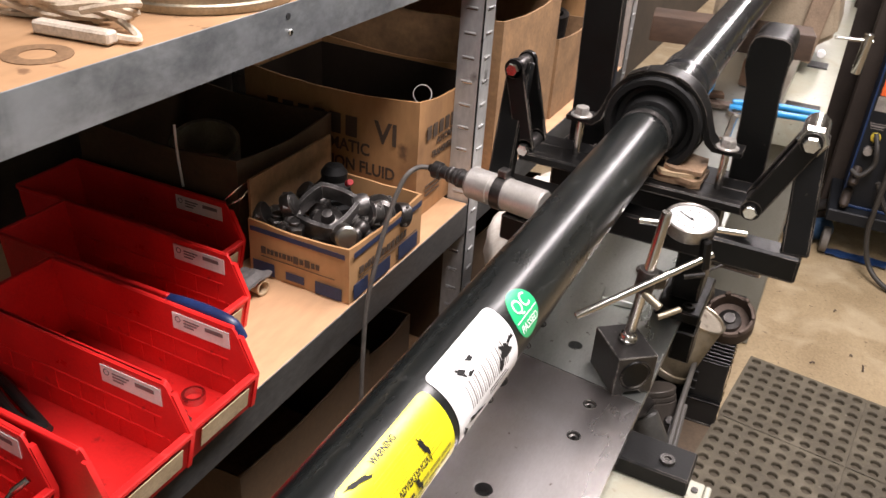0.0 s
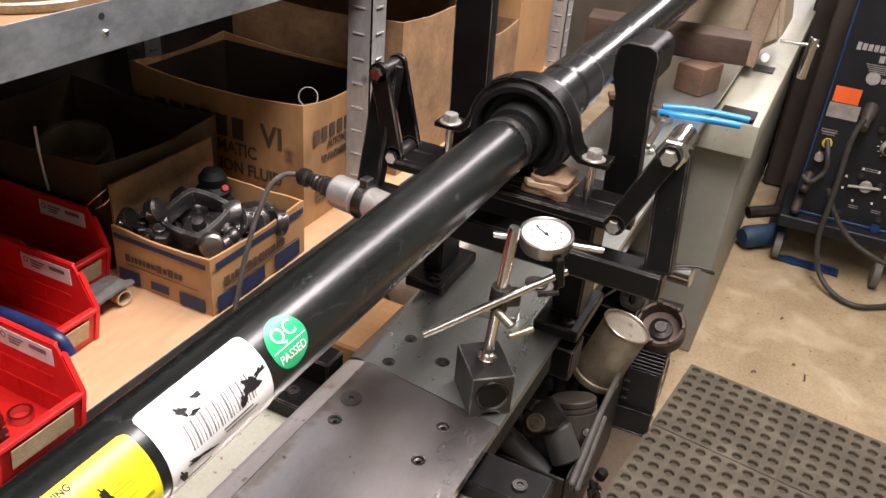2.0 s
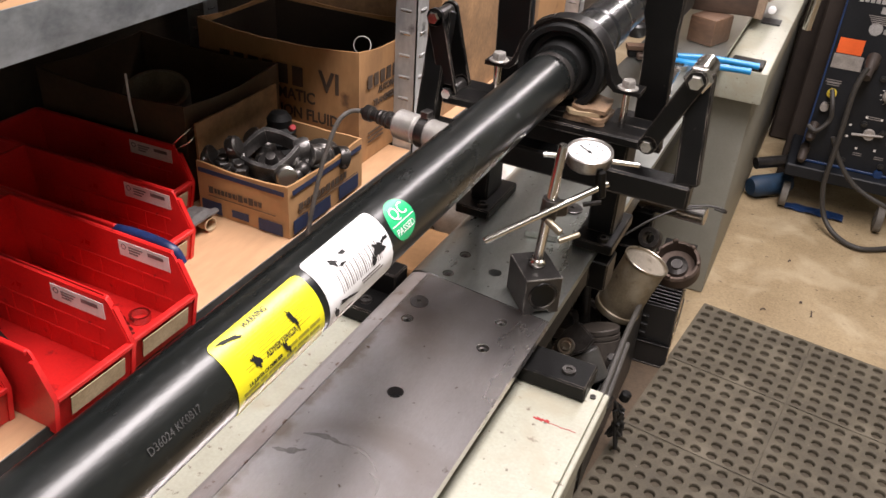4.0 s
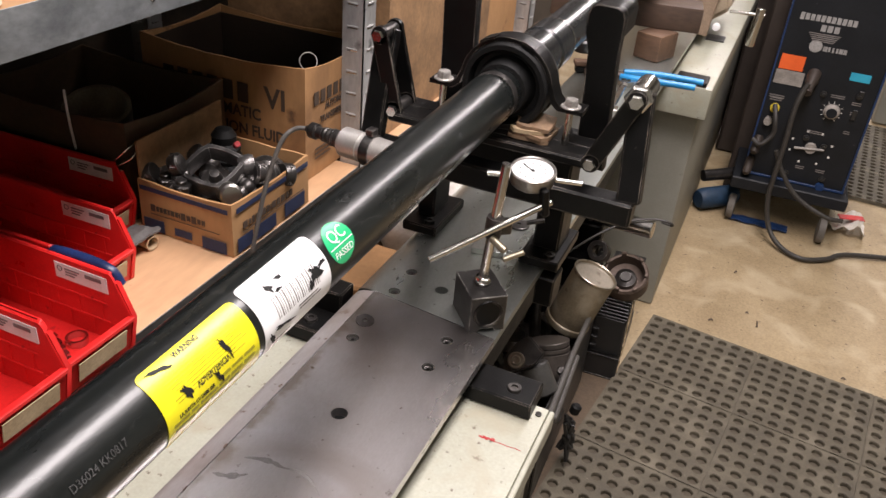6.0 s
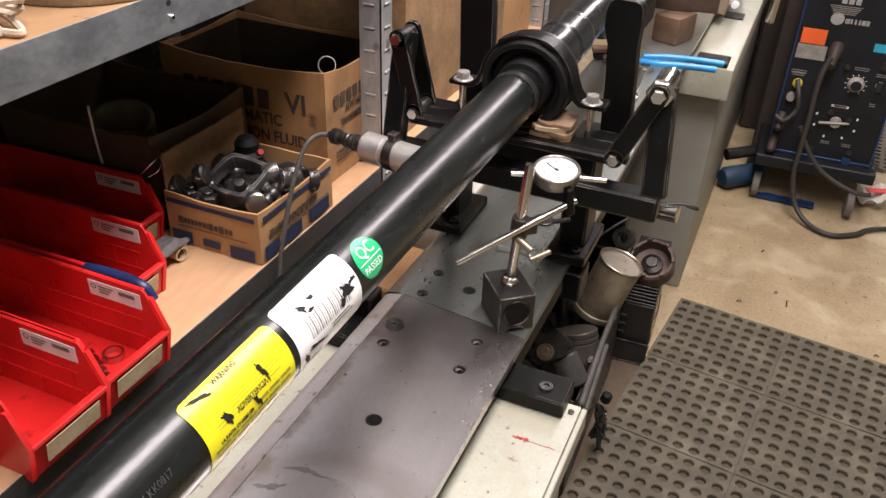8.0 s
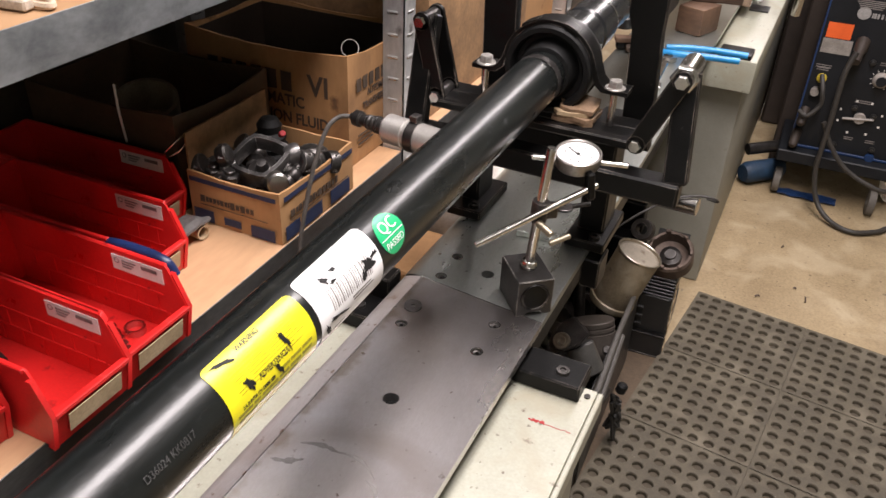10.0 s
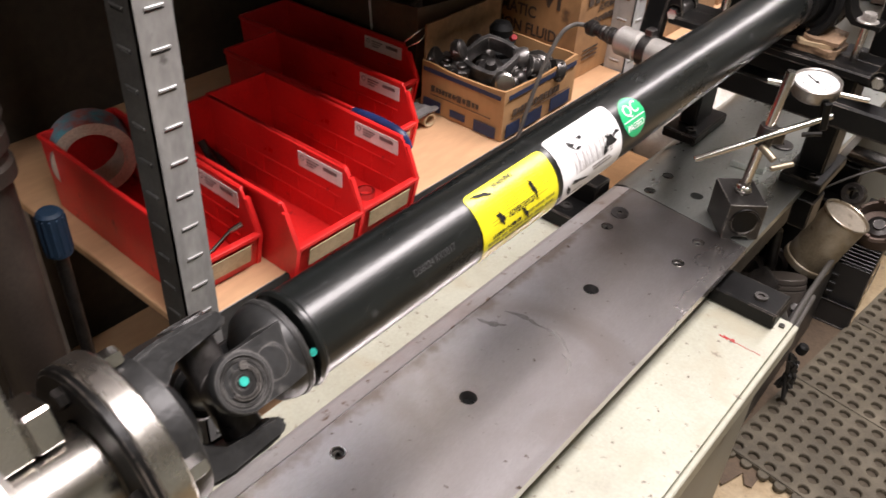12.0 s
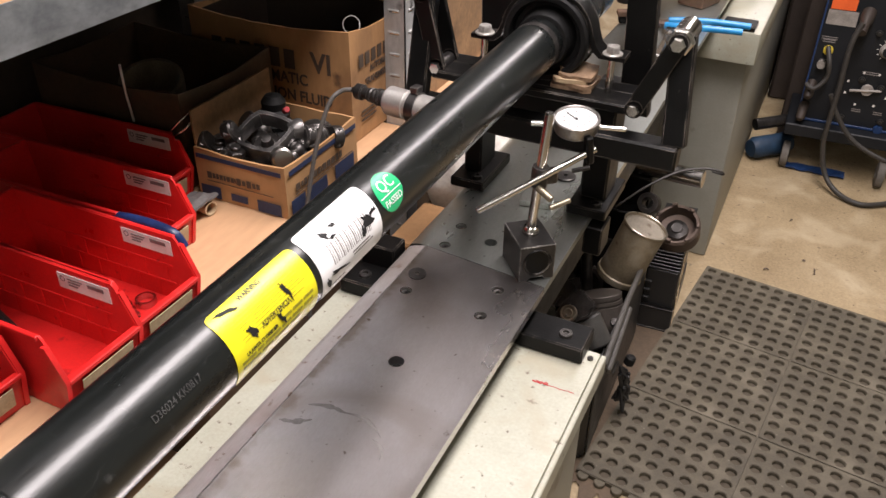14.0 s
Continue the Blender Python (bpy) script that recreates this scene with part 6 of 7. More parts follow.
bm = B(); bar(bm, (-0.07, 0, 0.005), (0.06, 0, 0.005), 0.012, 0.006, 0.002)
pipe(bm, (0.072, 0, 0.001), (0.072, 0, 0.010), 0.016, 0.007, 24)
for s in (-1, 1):
    bar(bm, (-0.068, s * 0.008, 0.005), (-0.09, s * 0.010, 0.005), 0.008, 0.007, 0.001)
part("body", bm, CHROME, wr)
bm = B(); box(bm, 0.108, 0.190, 1.556, 1.622, 0.7192, 0.733, 0.002)
solid("black_bar", bm, BLACKPART, "short flat black bar lying on the pale bed", "bar")
# tailstock at the far end
ts = thing("tailstock", pose(0, 0, 0), "dirty cast tailstock at the far end of the bed", "tailstock")
bm = B(); prism(bm, [(-0.17, PZ), (0.11, PZ), (0.175, PZ + 0.05), (0.13, PZ + 0.30), (0.06, PZ + 0.40), (-0.12, PZ + 0.40), (-0.17, PZ + 0.2)], 1.98, 2.25)
bmesh.ops.bevel(bm, geom=list(bm.edges), offset=0.012, segments=2, affect="EDGES")
part("casting", bm, material("dirty_cream_casting", (0.38, 0.31, 0.22), 0.55, 0, (0.2, 0.15, 0.1), 9, 1.0, 0.1, 200, 0.15, 200), ts)
bm = B(); rod(bm, (AX, 1.93, AZ), (AX, 1.985, AZ), 0.055, 32, 0.004)
part("spindle_nose", bm, DARKSTEEL, ts)
bm = B(); bar(bm, (0.10, 1.93, PZ - 0.02), (0.13, 1.97, PZ + 0.28), 0.055, 0.020, 0.003, up=(0, 1, 0))
part("bracket", bm, material("greasy_casting", (0.30, 0.22, 0.15), 0.5, 0.2, (0.15, 0.1, 0.07), 15, 1.0), ts)
bm = B(); rod(bm, (0.150, 1.915, PZ + 0.012), (0.150, 1.93, PZ + 0.012), 0.011, 18, 0.003)
part("knob", bm, WHITE, ts, "small pale knob")
bm = B(); box(bm, 0.12, 0.175, 2.02, 2.08, 0.7195, 0.725, 0.001)
solid("black_pad", bm, BLACKPLASTIC, "small black pad lying on the pale bed", "pad")
bm = B(); rod(bm, (0.250, 2.02, 0.725), (0.256, 2.02, 0.84), 0.013, 20, 0.002); rod(bm, (0.17, 2.02, 0.815), (0.27, 2.02, 0.82), 0.005, 12)
solid("lever_handle", bm, CHROME, "bright steel lever handle at the bed side", "lever")
bm = B(); box(bm, 0.275, 0.345, 2.60, 2.67, 0.0, 2.0, 0.006)
solid("steel_post", bm, POSTBROWN, "grimy dark steel post beside the machine", "post")
bm = B(); lathe(bm, (0.205, 2.355, 0.042), (0.330, 2.47, 0.046), [(0, 0), (0.031, 0.002), (0.040, 0.02), (0.040, 0.15), (0.031, 0.17), (0, 0.174)], 20)
solid("blue_canister", bm, BLUECLOTH, "dull blue canister lying on the floor", "canister")
bm = B(); lathe(bm, (0.20, 2.43, 0.107), (0.30, 2.50, 0.117), [(0, 0), (0.022, 0.0), (0.022, 0.13), (0.016, 0.14), (0, 0.14)], 20)
solid("dark_bottle", bm, DARKSTEEL, "small dark cylinder lying on the blue canister", "cylinder")

# ---- parts crate on the floor beside the pedestal ----
cr = thing("parts_crate", pose(0, 0, 0), "black parts crate on the floor filled with scrap drive parts", "crate")
bm = B(); box(bm, -0.20, 0.092, 0.66, 1.13, 0.004, 0.016, 0.002)
part("base", bm, BLACKPLASTIC, cr)
for x0, x1, y0, y1 in ((-0.20, -0.195, 0.66, 1.13), (-0.195, 0.098, 0.66, 0.665), (-0.195, 0.090, 1.125, 1.13)):
    bm = B(); box(bm, x0, x1, y0, y1, 0.016, 0.29, 0.001)
    part("side_panel", bm, BLACKPLASTIC, cr)
bm = B(); bar(bm, (0.102, 0.662, 0.16), (0.092, 1.125, 0.16), 0.004, 0.27, 0.001)
part("side_panel", bm, BLACKPLASTIC, cr, "black plastic side")
bm = B(); bar(bm, (0.115, 0.645, 0.296), (0.103, 0.86, 0.300), 0.012, 0.020, 0.003); bar(bm, (0.103, 0.855, 0.300), (0.094, 1.13, 0.292), 0.011, 0.018, 0.003)
part("rim_bar", bm, RIMGREY, cr, "dusty dark grey rim")
bm = B(); bar(bm, (0.124, 0.66, 0.276), (0.110, 0.88, 0.280), 0.010, 0.016, 0.003)
part("rim_bar", bm, RIMGREY, cr, "dusty dark grey outer rim")


def aligned(base, tip):
    """A pose at base whose z axis points to tip."""
    d = Vector(tip) - Vector(base)
    return Matrix.Translation(base) @ d.to_track_quat("Z", "Y").to_matrix().to_4x4()


can = thing("steel_can", aligned((0.042, 1.035, 0.252), (0.088, 1.05, 0.402)), "tarnished steel can with a dull lid leaning in the parts crate", "can")
bm = B(); lathe(bm, (0, 0, 0), (0, 0, 1), [(0, 0.002), (0.050, 0.002), (0.052, 0.005), (0.0515, 0.040), (0.052, 0.150), (0.0508, 0.150), (0.0500, 0.007), (0, 0.007)], 56)
part("body", bm, OLDCAN, can)
bm = B(); lathe(bm, (0, 0, 0.1495), (0, 0, 1), [(0.0510, 0.0), (0.0530, 0), (0.0545, 0.0016), (0.0545, 0.0045), (0.0528, 0.0055), (0.0508, 0.004), (0.0510, 0.0)], 56)
part("rim", bm, RUBBED, can, "rubbed rolled rim")
bm = B(); lathe(bm, (0, 0, 0.1440), (0, 0, 1), [(0, 0.0), (0.0500, 0), (0.0506, 0.0035), (0.0495, 0.0040), (0.0470, 0.0012), (0, 0.0012)], 48)
part("lid", bm, OLDLID, can, "dull sunken lid")
bm = B(); lathe(bm, (0, 0, 0), (0, 0, 1), [(0.0522, 0.016), (0.0555, 0.014), (0.0562, 0.004), (0.0540, -0.002), (0.0500, -0.002), (0.0500, 0.0015), (0.0522, 0.016)], 56)
part("base_band", bm, OLDCAN, can, "raised base band")
bm = B()
for a in (-70, -40):
    c, q = math.cos(radians(a)), math.sin(radians(a))
    rod(bm, (0.053 * c, 0.053 * q, 0.004), (0.060 * c, 0.060 * q, 0.002), 0.005, 10, 0.001)
pieces("lug", bm, RUBBED, can, "bright worn lug")

hz = thing("bearing_housing", aligned((0.136, 1.255, 0.272), (0.131, 1.205, 0.349)) @ Matrix.Scale(1.10, 4), "rusty open bearing housing lying on the finned case", "housing")
bm = B(); lathe(bm, (0, 0, 0), (0, 0, 1), [(0, 0), (0.044, 0), (0.052, 0.006), (0.053, 0.046), (0.049, 0.052), (0.044, 0.051), (0.042, 0.018), (0.030, 0.014), (0, 0.014)], 44)
for k in range(7):
    a = radians(51 * k + 12)
    v = Vector((0.0475 * math.cos(a), 0.0475 * math.sin(a), 0.0))
    bar(bm, v + Vector((0, 0, 0.046)), v + Vector((0, 0, 0.056 + 0.003 * (k % 3))), 0.012, 0.008, 0.002, up=(math.cos(a), math.sin(a), 0))
part("ring", bm, IRON, hz)
bm = B(); lathe(bm, (0, 0, 0.0142), (0, 0, 1), [(0.0, 0.020), (0.012, 0.020), (0.014, 0.016), (0.024, 0.012), (0.026, 0.0), (0, 0)], 32)
part("hub", bm, DARKSTEEL, hz, "dark worn hub")
bm = B(); lathe(bm, (0.060, 1.235, 0.352), (0.054, 1.185, 0.382), [(0.014, 0), (0.026, 0), (0.0275, 0.003), (0.0275, 0.034), (0.025, 0.037), (0.015, 0.037), (0.0135, 0.034), (0.014, 0)], 36)
solid("steel_bush", bm, OILIRON, "dark thick-walled steel bush in the parts crate", "bush")
bm = B(); rod(bm, (-0.03, 1.27, 0.4355), (0.172, 1.25, 0.4435), 0.0225, 32, 0.002)
solid("steel_roller", bm, CHROME, "bright steel roller lying over the parts crate", "roller")
bm = B(); sweep(bm, [(0.00, 1.10, 0.40), (0.05, 1.16, 0.435), (0.11, 1.22, 0.462), (0.165, 1.25, 0.472), (0.205, 1.262, 0.468), (0.212, 1.275, 0.455), (0.185, 1.285, 0.452)], 0.0030, 8)
solid("thin_cable", bm, CABLE, "thin dark cable looped over the roller", "cable")
# greasy block that carries the roller and bush behind the crate
bm = B(); box(bm, -0.06, 0.062, 1.205, 1.30, 0.0, 0.330, 0.004); box(bm, -0.06, 0.05, 1.25, 1.30, 0.330, 0.4128, 0.004)
solid("greasy_block", bm, BLACKPART, "black greasy block standing behind the crate", "block")

# used piston, stub rod, yokes and tubes in the crate
pis = thing("used_piston", aligned((0.062, 0.872, 0.205), (0.030, 0.905, 0.300)), "dark used piston with ring grooves in the crate", "piston")
bm = B(); lathe(bm, (0, 0, 0), (0, 0, 1), [(0.040, 0.0), (0.0475, 0.0), (0.048, 0.003), (0.048, 0.062), (0.0455, 0.063), (0.0455, 0.066), (0.048, 0.067), (0.048, 0.074), (0.0455, 0.075), (0.0455, 0.078), (0.048, 0.079), (0.048, 0.088), (0.046, 0.090), (0, 0.090)], 48)
part("body", bm, PISTON, pis)
# No bore is cut; a black disc draws the hole's shaded depth.
bm = B(); lathe(bm, (0.0, -0.0470, 0.030), (0.0, -0.0487, 0.030), [(0, 0.0012), (0.0035, 0.0012), (0.004, 0.0)], 16)
part("oil_hole", bm, HOLE, pis, "black disc for an oil hole")
bm = B(); rod(bm, (-0.030, 0.985, 0.340), (-0.004, 0.955, 0.190), 0.0135, 20, 0.003)
solid("stub_rod", bm, OILIRON, "dark worn stub rod standing in the crate", "rod")
uj = thing("used_joint", pose(0, 0, 0), "used drive shaft end with its joint yoke in the crate", "joint")
bm = B(); rod(bm, (0.046, 0.735, 0.338), (0.086, 0.716, 0.286), 0.031, 36, 0.004)
part("tube", bm, DULLTUBE, uj, "dull grey tube")
bm = B()
prism(bm, [(-0.030, -0.010), (0.022, -0.030), (0.052, -0.024), (0.052, 0.024), (0.022, 0.030), (-0.018, 0.024), (-0.032, 0.008)], -0.008, 0.008, "z")
bmesh.ops.bevel(bm, geom=list(bm.edges), offset=0.003, segments=2, affect="EDGES")
bmesh.ops.transform(bm, matrix=Matrix.Translation((0.020, 0.708, 0.355)) @ Vector((-0.05, -0.62, 0.55)).to_track_quat("Z", "X").to_matrix().to_4x4() @ pose(0, 0, 0, 0, 0, -28), verts=bm.verts)
part("ear", bm, OILIRON, uj, "forged ear")
bm = B(); lathe(bm, (0.018, 0.705, 0.357), (0.0135, 0.648, 0.407), [(0, 0.012), (0.004, 0.012), (0.006, 0.013), (0.009, 0.013), (0.010, 0.0105), (0.013, 0.0105), (0.0145, 0.013), (0.017, 0.013), (0.018, 0.006), (0.018, 0)], 28)
part("bearing_cap", bm, RUBBED, uj, "rubbed bearing cap")
bm = B(); rod(bm, (-0.090, 0.703, 0.327), (0.053, 0.690, 0.250), 0.027, 32, 0.003)
solid("scrap_tube", bm, DULLTUBE, "dull grey tube lying in the crate", "tube")
SCRAP = [("y", (0.020, 0.79, 0.225), (60, -30, 60), 1.3), ("x", (-0.03, 0.80, 0.24), (20, 40, 10), 1.8), ("y", (-0.06, 0.90, 0.20), (120, 30, 30), 2.0), ("y", (-0.10, 0.72, 0.26), (20, 60, -20), 1.9),
         ("x", (-0.10, 1.05, 0.22), (40, 10, 60), 2.0), ("y", (-0.01, 1.07, 0.12), (10, 20, 60), 1.9), ("y", (0.02, 0.95, 0.10), (80, 30, 0), 1.9), ("y", (0.0, 0.74, 0.12), (40, 80, 0), 1.7), ("x", (0.01, 1.05, 0.12), (10, 70, 20), 1.8), ("y", (-0.11, 0.76, 0.12), (40, 20, 70), 1.7), ("y", (-0.1, 0.98, 0.07), (0, 80, 10), 1.9)]
for k, c, rot, q in SCRAP:
    bm = B()
    (yoke if k == "y" else cross)(bm, c, rot, q)
    solid("scrap_yoke" if k == "y" else "scrap_cross", bm, OILIRON, "dark used yoke in the parts crate" if k == "y" else "dark used joint cross in the parts crate", "scrap joint", "scrap in the crate")
bm = B(); rod(bm, (0.088, 0.835, 0.262), (0.092, 0.812, 0.285), 0.009, 16, 0.002)
solid("steel_pin", bm, DARKSTEEL, "short dark steel pin among the scrap", "pin")
# finned black case on the floor
tf = thing("finned_case", pose(0.080, 1.190, 0.001, 0, 0, 3), "black finned plastic case standing on the floor by the crate", "finned case")
bm = B(); box(bm, 0.0, 0.090, 0.0, 0.26, 0.0, 0.070, 0.003)
box(bm, 0.004, 0.087, 0.012, 0.26, 0.070, 0.185, 0.003)
part("case", bm, BLACKPLASTIC, tf)
for k in range(6):
    bm = B(); box(bm, 0.002, 0.088, 0.008, 0.26, 0.190 + 0.0105 * k, 0.1945 + 0.0105 * k, 0.001)
    part("fin", bm, BLACKPLASTIC, tf)
# Black core puts the shade between the fins into colour.
bm = B(); box(bm, 0.012, 0.079, 0.020, 0.255, 0.185, 0.240)
part("core", bm, HOLE, tf)
for z0, z1 in ((0.0685, 0.0735), (0.0005, 0.006)):
    bm = B(); box(bm, 0.0005, 0.0895, -0.0022, 0.010, z0, z1, 0.001)
    part("edge_strip", bm, BLACKPART, tf, "worn edge strip")
for k in range(3):
    bm = B(); box(bm, 0.006, 0.022, 0.004, 0.0125, 0.090 + 0.026 * k, 0.097 + 0.026 * k, 0.001)
    part("clip", bm, BLACKPLASTIC, tf)
bm = B()
for k in range(9):
    z = 0.018 + 0.025 * k
    box(bm, 0.0902, 0.0925, 0.012 + 0.006 * (k % 3), 0.05 + 0.03 * ((k * 7) % 4) / 3, z, z + 0.012 + 0.004 * (k % 2), 0.0006)
pieces("side_tag", bm, OLDLABEL, tf, "soiled tan tag")
bm = B()
for k in range(10):
    c = Vector((0.133, 0.828, 0.100))
    pts = [c + Vector((0.030 * noise.noise(Vector((k, q * 0.8, 1))), 0.060 * noise.noise(Vector((k, q * 0.8, 5))), 0.105 * noise.noise(Vector((k, q * 0.8, 9))))) for q in range(6)]
    sweep(bm, pts, 0.0045, 6, 4)
solid("wire_tangle", bm, BLACKPLASTIC, "tangle of black wire hanging at the crate side", "wire", kind="stuff")
bm = B(); rod(bm, (0.133, 0.835, 0.160), (0.139, 0.838, 0.184), 0.012, 16, 0.004)
solid("wire_plug", bm, BLACKRUBBER, "round black plug on the wire tangle", "plug")
# clamp block under the stand's foot at the plate edge
bm = B(); box(bm, 0.100, 0.128, 0.402, 0.448, 0.715, 0.7628, 0.002)
solid("clamp_block", bm, BLACKPART, "black clamp block under the stand's foot", "clamp block")
# pale sack and box under the far side of the shaft
bm = B()
bmesh.ops.create_icosphere(bm, subdivisions=4, radius=1)
for v in bm.verts:
    n = noise.noise(v.co * 2.3) * 0.22 + noise.noise(v.co * 6) * 0.10
    v.co = Vector((-0.192 + v.co.x * (0.080 + 0.03 * n), 0.68 + v.co.y * (0.165 + 0.04 * n), 0.690 + max(-0.10, v.co.z * 0.10 * (1 + n))))
sack_stool = B(); box(sack_stool, -0.270, -0.130, 0.535, 0.83, 0.0, 0.594, 0.004)
solid("carton_stool", sack_stool, SHADECARD, "dark carton standing under the paper sack", "carton")
solid("paper_sack", bm, PAPERBAG, "crumpled white paper sack beside the stand", "sack", smooth=60)
bm = B(); box(bm, -0.215, -0.130, 0.36, 0.50, 0.0, 0.672, 0.004)
solid("stained_carton", bm, BLOTCHCARD, "tall brown carton standing between bed and shelving", "carton")
bm = B(); box(bm, -0.165, -0.112, 0.20, 0.236, 0.60, 0.775, 0.002)
for k in range(4):
    rod(bm, (-0.112, 0.218, 0.63 + 0.035 * k), (-0.108, 0.218, 0.63 + 0.035 * k), 0.005, 12)
solid("slotted_bracket", bm, BLACKPART, "black bracket with bright screws under the plate edge", "bracket")
# grey pipe and bottle at the near end of the shelving
sp = thing("dark_standpipe", pose(-0.43, -0.475, 0), "dark grimy pipe with ribbed collar at the shelf end", "pipe")
bm = B(); lathe(bm, (0, 0, 0), (0, 0, 2), [(0.033, 0), (0.033, 0.955), (0.033, 1.040), (0.033, 1.045), (0.030, 1.400)], 32)
part("tube", bm, POSTBROWN, sp)
bm = B(); lathe(bm, (0, 0, 0), (0, 0, 2), [(0.0332, 0.950), (0.040, 0.955), (0.040, 0.970), (0.036, 0.974), (0.036, 0.982), (0.040, 0.986), (0.040, 1.002), (0.036, 1.006), (0.042, 1.020), (0.0332, 1.048), (0.0332, 0.950)], 32)
part("collar", bm, POSTBROWN, sp, "ribbed collar")
bm = B(); lathe(bm, (0, 0, 0), (0, 0, 2), [(0.0332, 0.655), (0.0375, 0.657), (0.0375, 0.672), (0.0332, 0.674), (0.0332, 0.655)], 32)
part("clamp_ring", bm, DARKSTEEL, sp)
tool = thing("blue_tool", pose(-0.440, -0.412, 0.755) @ Matrix.Scale(0.84, 4), "long dark tool with a blue handle standing at the shelf end", "tool")
bm = B(); rod(bm, (0, 0, 0.08), (0, 0, 0.15), 0.017, 20, 0.004)
part("handle", bm, BLUECLOTH, tool, "dark blue grip")
for k in range(12):
    a = radians(30 * k)
    bm = B(); rod(bm, (0.0168 * math.cos(a), 0.0168 * math.sin(a), 0.088), (0.0168 * math.cos(a), 0.0168 * math.sin(a), 0.143), 0.0022, 8, 0.001)
    part("grip_rib", bm, BLUECLOTH, tool)
bm = B(); rod(bm, (0, 0, -0.8985), (0, 0, 0.08), 0.009, 16, 0.002)
part("stem", bm, DARKSTEEL, tool)

# ---- welding machine ----
wm = pose(0.332, 2.365, 0.190, 0, 0, 1.5)
wd = thing("welding_machine", wm, "blue and black wheeled welding machine with cables", "welder")
W, HH, D = 0.344, 0.80, 0.62
bm = B(); box(bm, 0.006, W - 0.006, 0.004, D, 0.01, HH, 0.01, 2)
part("cabinet", bm, WELDBLUE, wd, "blue sheet steel cabinet")
bm = B()
box(bm, 0.0, 0.006, -0.012, 0.02, 0.0, HH, 0.001); box(bm, W - 0.006, W, -0.012, 0.02, 0.0, HH, 0.001); box(bm, 0.006, W - 0.006, -0.012, 0.02, 0.0, 0.008, 0.001)
part("panel_frame", bm, WELDBLUE, wd)
bm = B(); box(bm, 0.006, W - 0.006, -0.006, 0.0035, 0.008, HH, 0.001)
pan = part("front_panel", bm, PANEL, wd, "black control panel with dials and worn print")
PANEL_FIT = Matrix.Translation((-0.006, 0, -0.060)) @ Matrix.Diagonal((0.98, 1, 0.975, 1))


def face_part(name, bm, mat, parent, label=""):
    bmesh.ops.transform(bm, matrix=PANEL_FIT, verts=bm.verts)
    return part(name, bm, mat, parent, label)


def face_pieces(name, bm, mat, parent, label=""):
    bmesh.ops.transform(bm, matrix=PANEL_FIT, verts=bm.verts)
    pieces(name, bm, mat, parent, label)


P = pose(0, -0.0064, 0, 90, 0, 0)
bm = B(); quad(bm, P, 0.078, 0.052, 0.0006, x=0.062, y=0.492)
face_part("orange_label", bm, ORANGE, pan)
bm = B(); quad(bm, P, 0.094, 0.050, 0.0006, x=0.066, y=0.438)
face_part("grey_label", bm, TAPECARD, pan)
bm = B(); quad(bm, P, 0.064, 0.028, 0.0006, x=0.284, y=0.482)
face_part("blue_label", bm, CYAN, pan)
bm = B()
x = 0.05
for k in range(11):
    quad(bm, P, 0.0125, 0.021 if k else 0.024, 0.0006, x=x + 0.0165 * k, y=0.652)
for k in range(3):
    quad(bm, P, 0.016, 0.022, 0.0006, x=0.125 + 0.021 * k, y=0.622)
lathe(bm, (0.118, -0.0064, 0.560), (0.118, -0.007, 0.560), [(0, 0), (0.021, 0), (0.021, 0.0006), (0, 0.0006)], 28)
for k, w in enumerate((0.014, 0.006, 0.006, 0.006, 0.012, 0.010)):
    quad(bm, P, w, 0.016, 0.0006, x=0.150 + 0.0125 * k, y=0.556)
face_pieces("print", bm, PANELPRINT, pan, "pale printed maker's panel")
bm = B()
for k in range(5):
    quad(bm, P, 0.10 - 0.008 * k, 0.003, 0.0006, x=0.135, y=0.602 - 0.006 * k)
for (x, y, w) in ((0.236, 0.408, 0.045), (0.300, 0.395, 0.03), (0.045, 0.37, 0.05), (0.045, 0.36, 0.04), (0.05, 0.29, 0.035), (0.20, 0.268, 0.05), (0.19, 0.13, 0.03), (0.26, 0.13, 0.03), (0.30, 0.36, 0.02), (0.30, 0.29, 0.02)):
    for k in range(2):
        quad(bm, P, w, 0.003, 0.0006, x=x, y=y - 0.007 * k)
face_pieces("small_print", bm, GREYINK, pan)
bm = B()
for a in (20, 70, 110, 160, 200, 250, 300, 340):
    c, s = math.cos(radians(a)), math.sin(radians(a))
    quad(bm, P, 0.007, 0.008, 0.0006, x=0.205 + 0.070 * c, y=0.206 + 0.062 * s)
face_pieces("switch_marks", bm, LABEL, pan)
kn = B(); lathe(kn, (0.232, -0.0064, 0.350), (0.232, -1, 0.350), [(0, 0), (0.027, 0), (0.027, 0.002), (0.024, 0.003), (0.022, 0.016), (0.019, 0.019), (0, 0.019)], 36)
face_part("dial_knob", kn, TAPECARD, pan, "round grey control dial")
bm = B()
for k in range(11):
    a = radians(-60 + 30 * k)
    c, s = math.cos(a), math.sin(a)
    bar(bm, (0.232 + 0.030 * c, -0.0068, 0.350 + 0.030 * s), (0.232 + 0.036 * c, -0.0068, 0.350 + 0.036 * s), 0.002, 0.0006, up=(0, 1, 0))
face_pieces("dial_tick", bm, LABEL, pan)
bm = B(); lathe(bm, (0.232, -0.0256, 0.350), (0.232, -1, 0.350), [(0, 0), (0.0175, 0), (0.0165, 0.004), (0, 0.004)], 28)
face_part("dial_cap", bm, PANEL, pan)
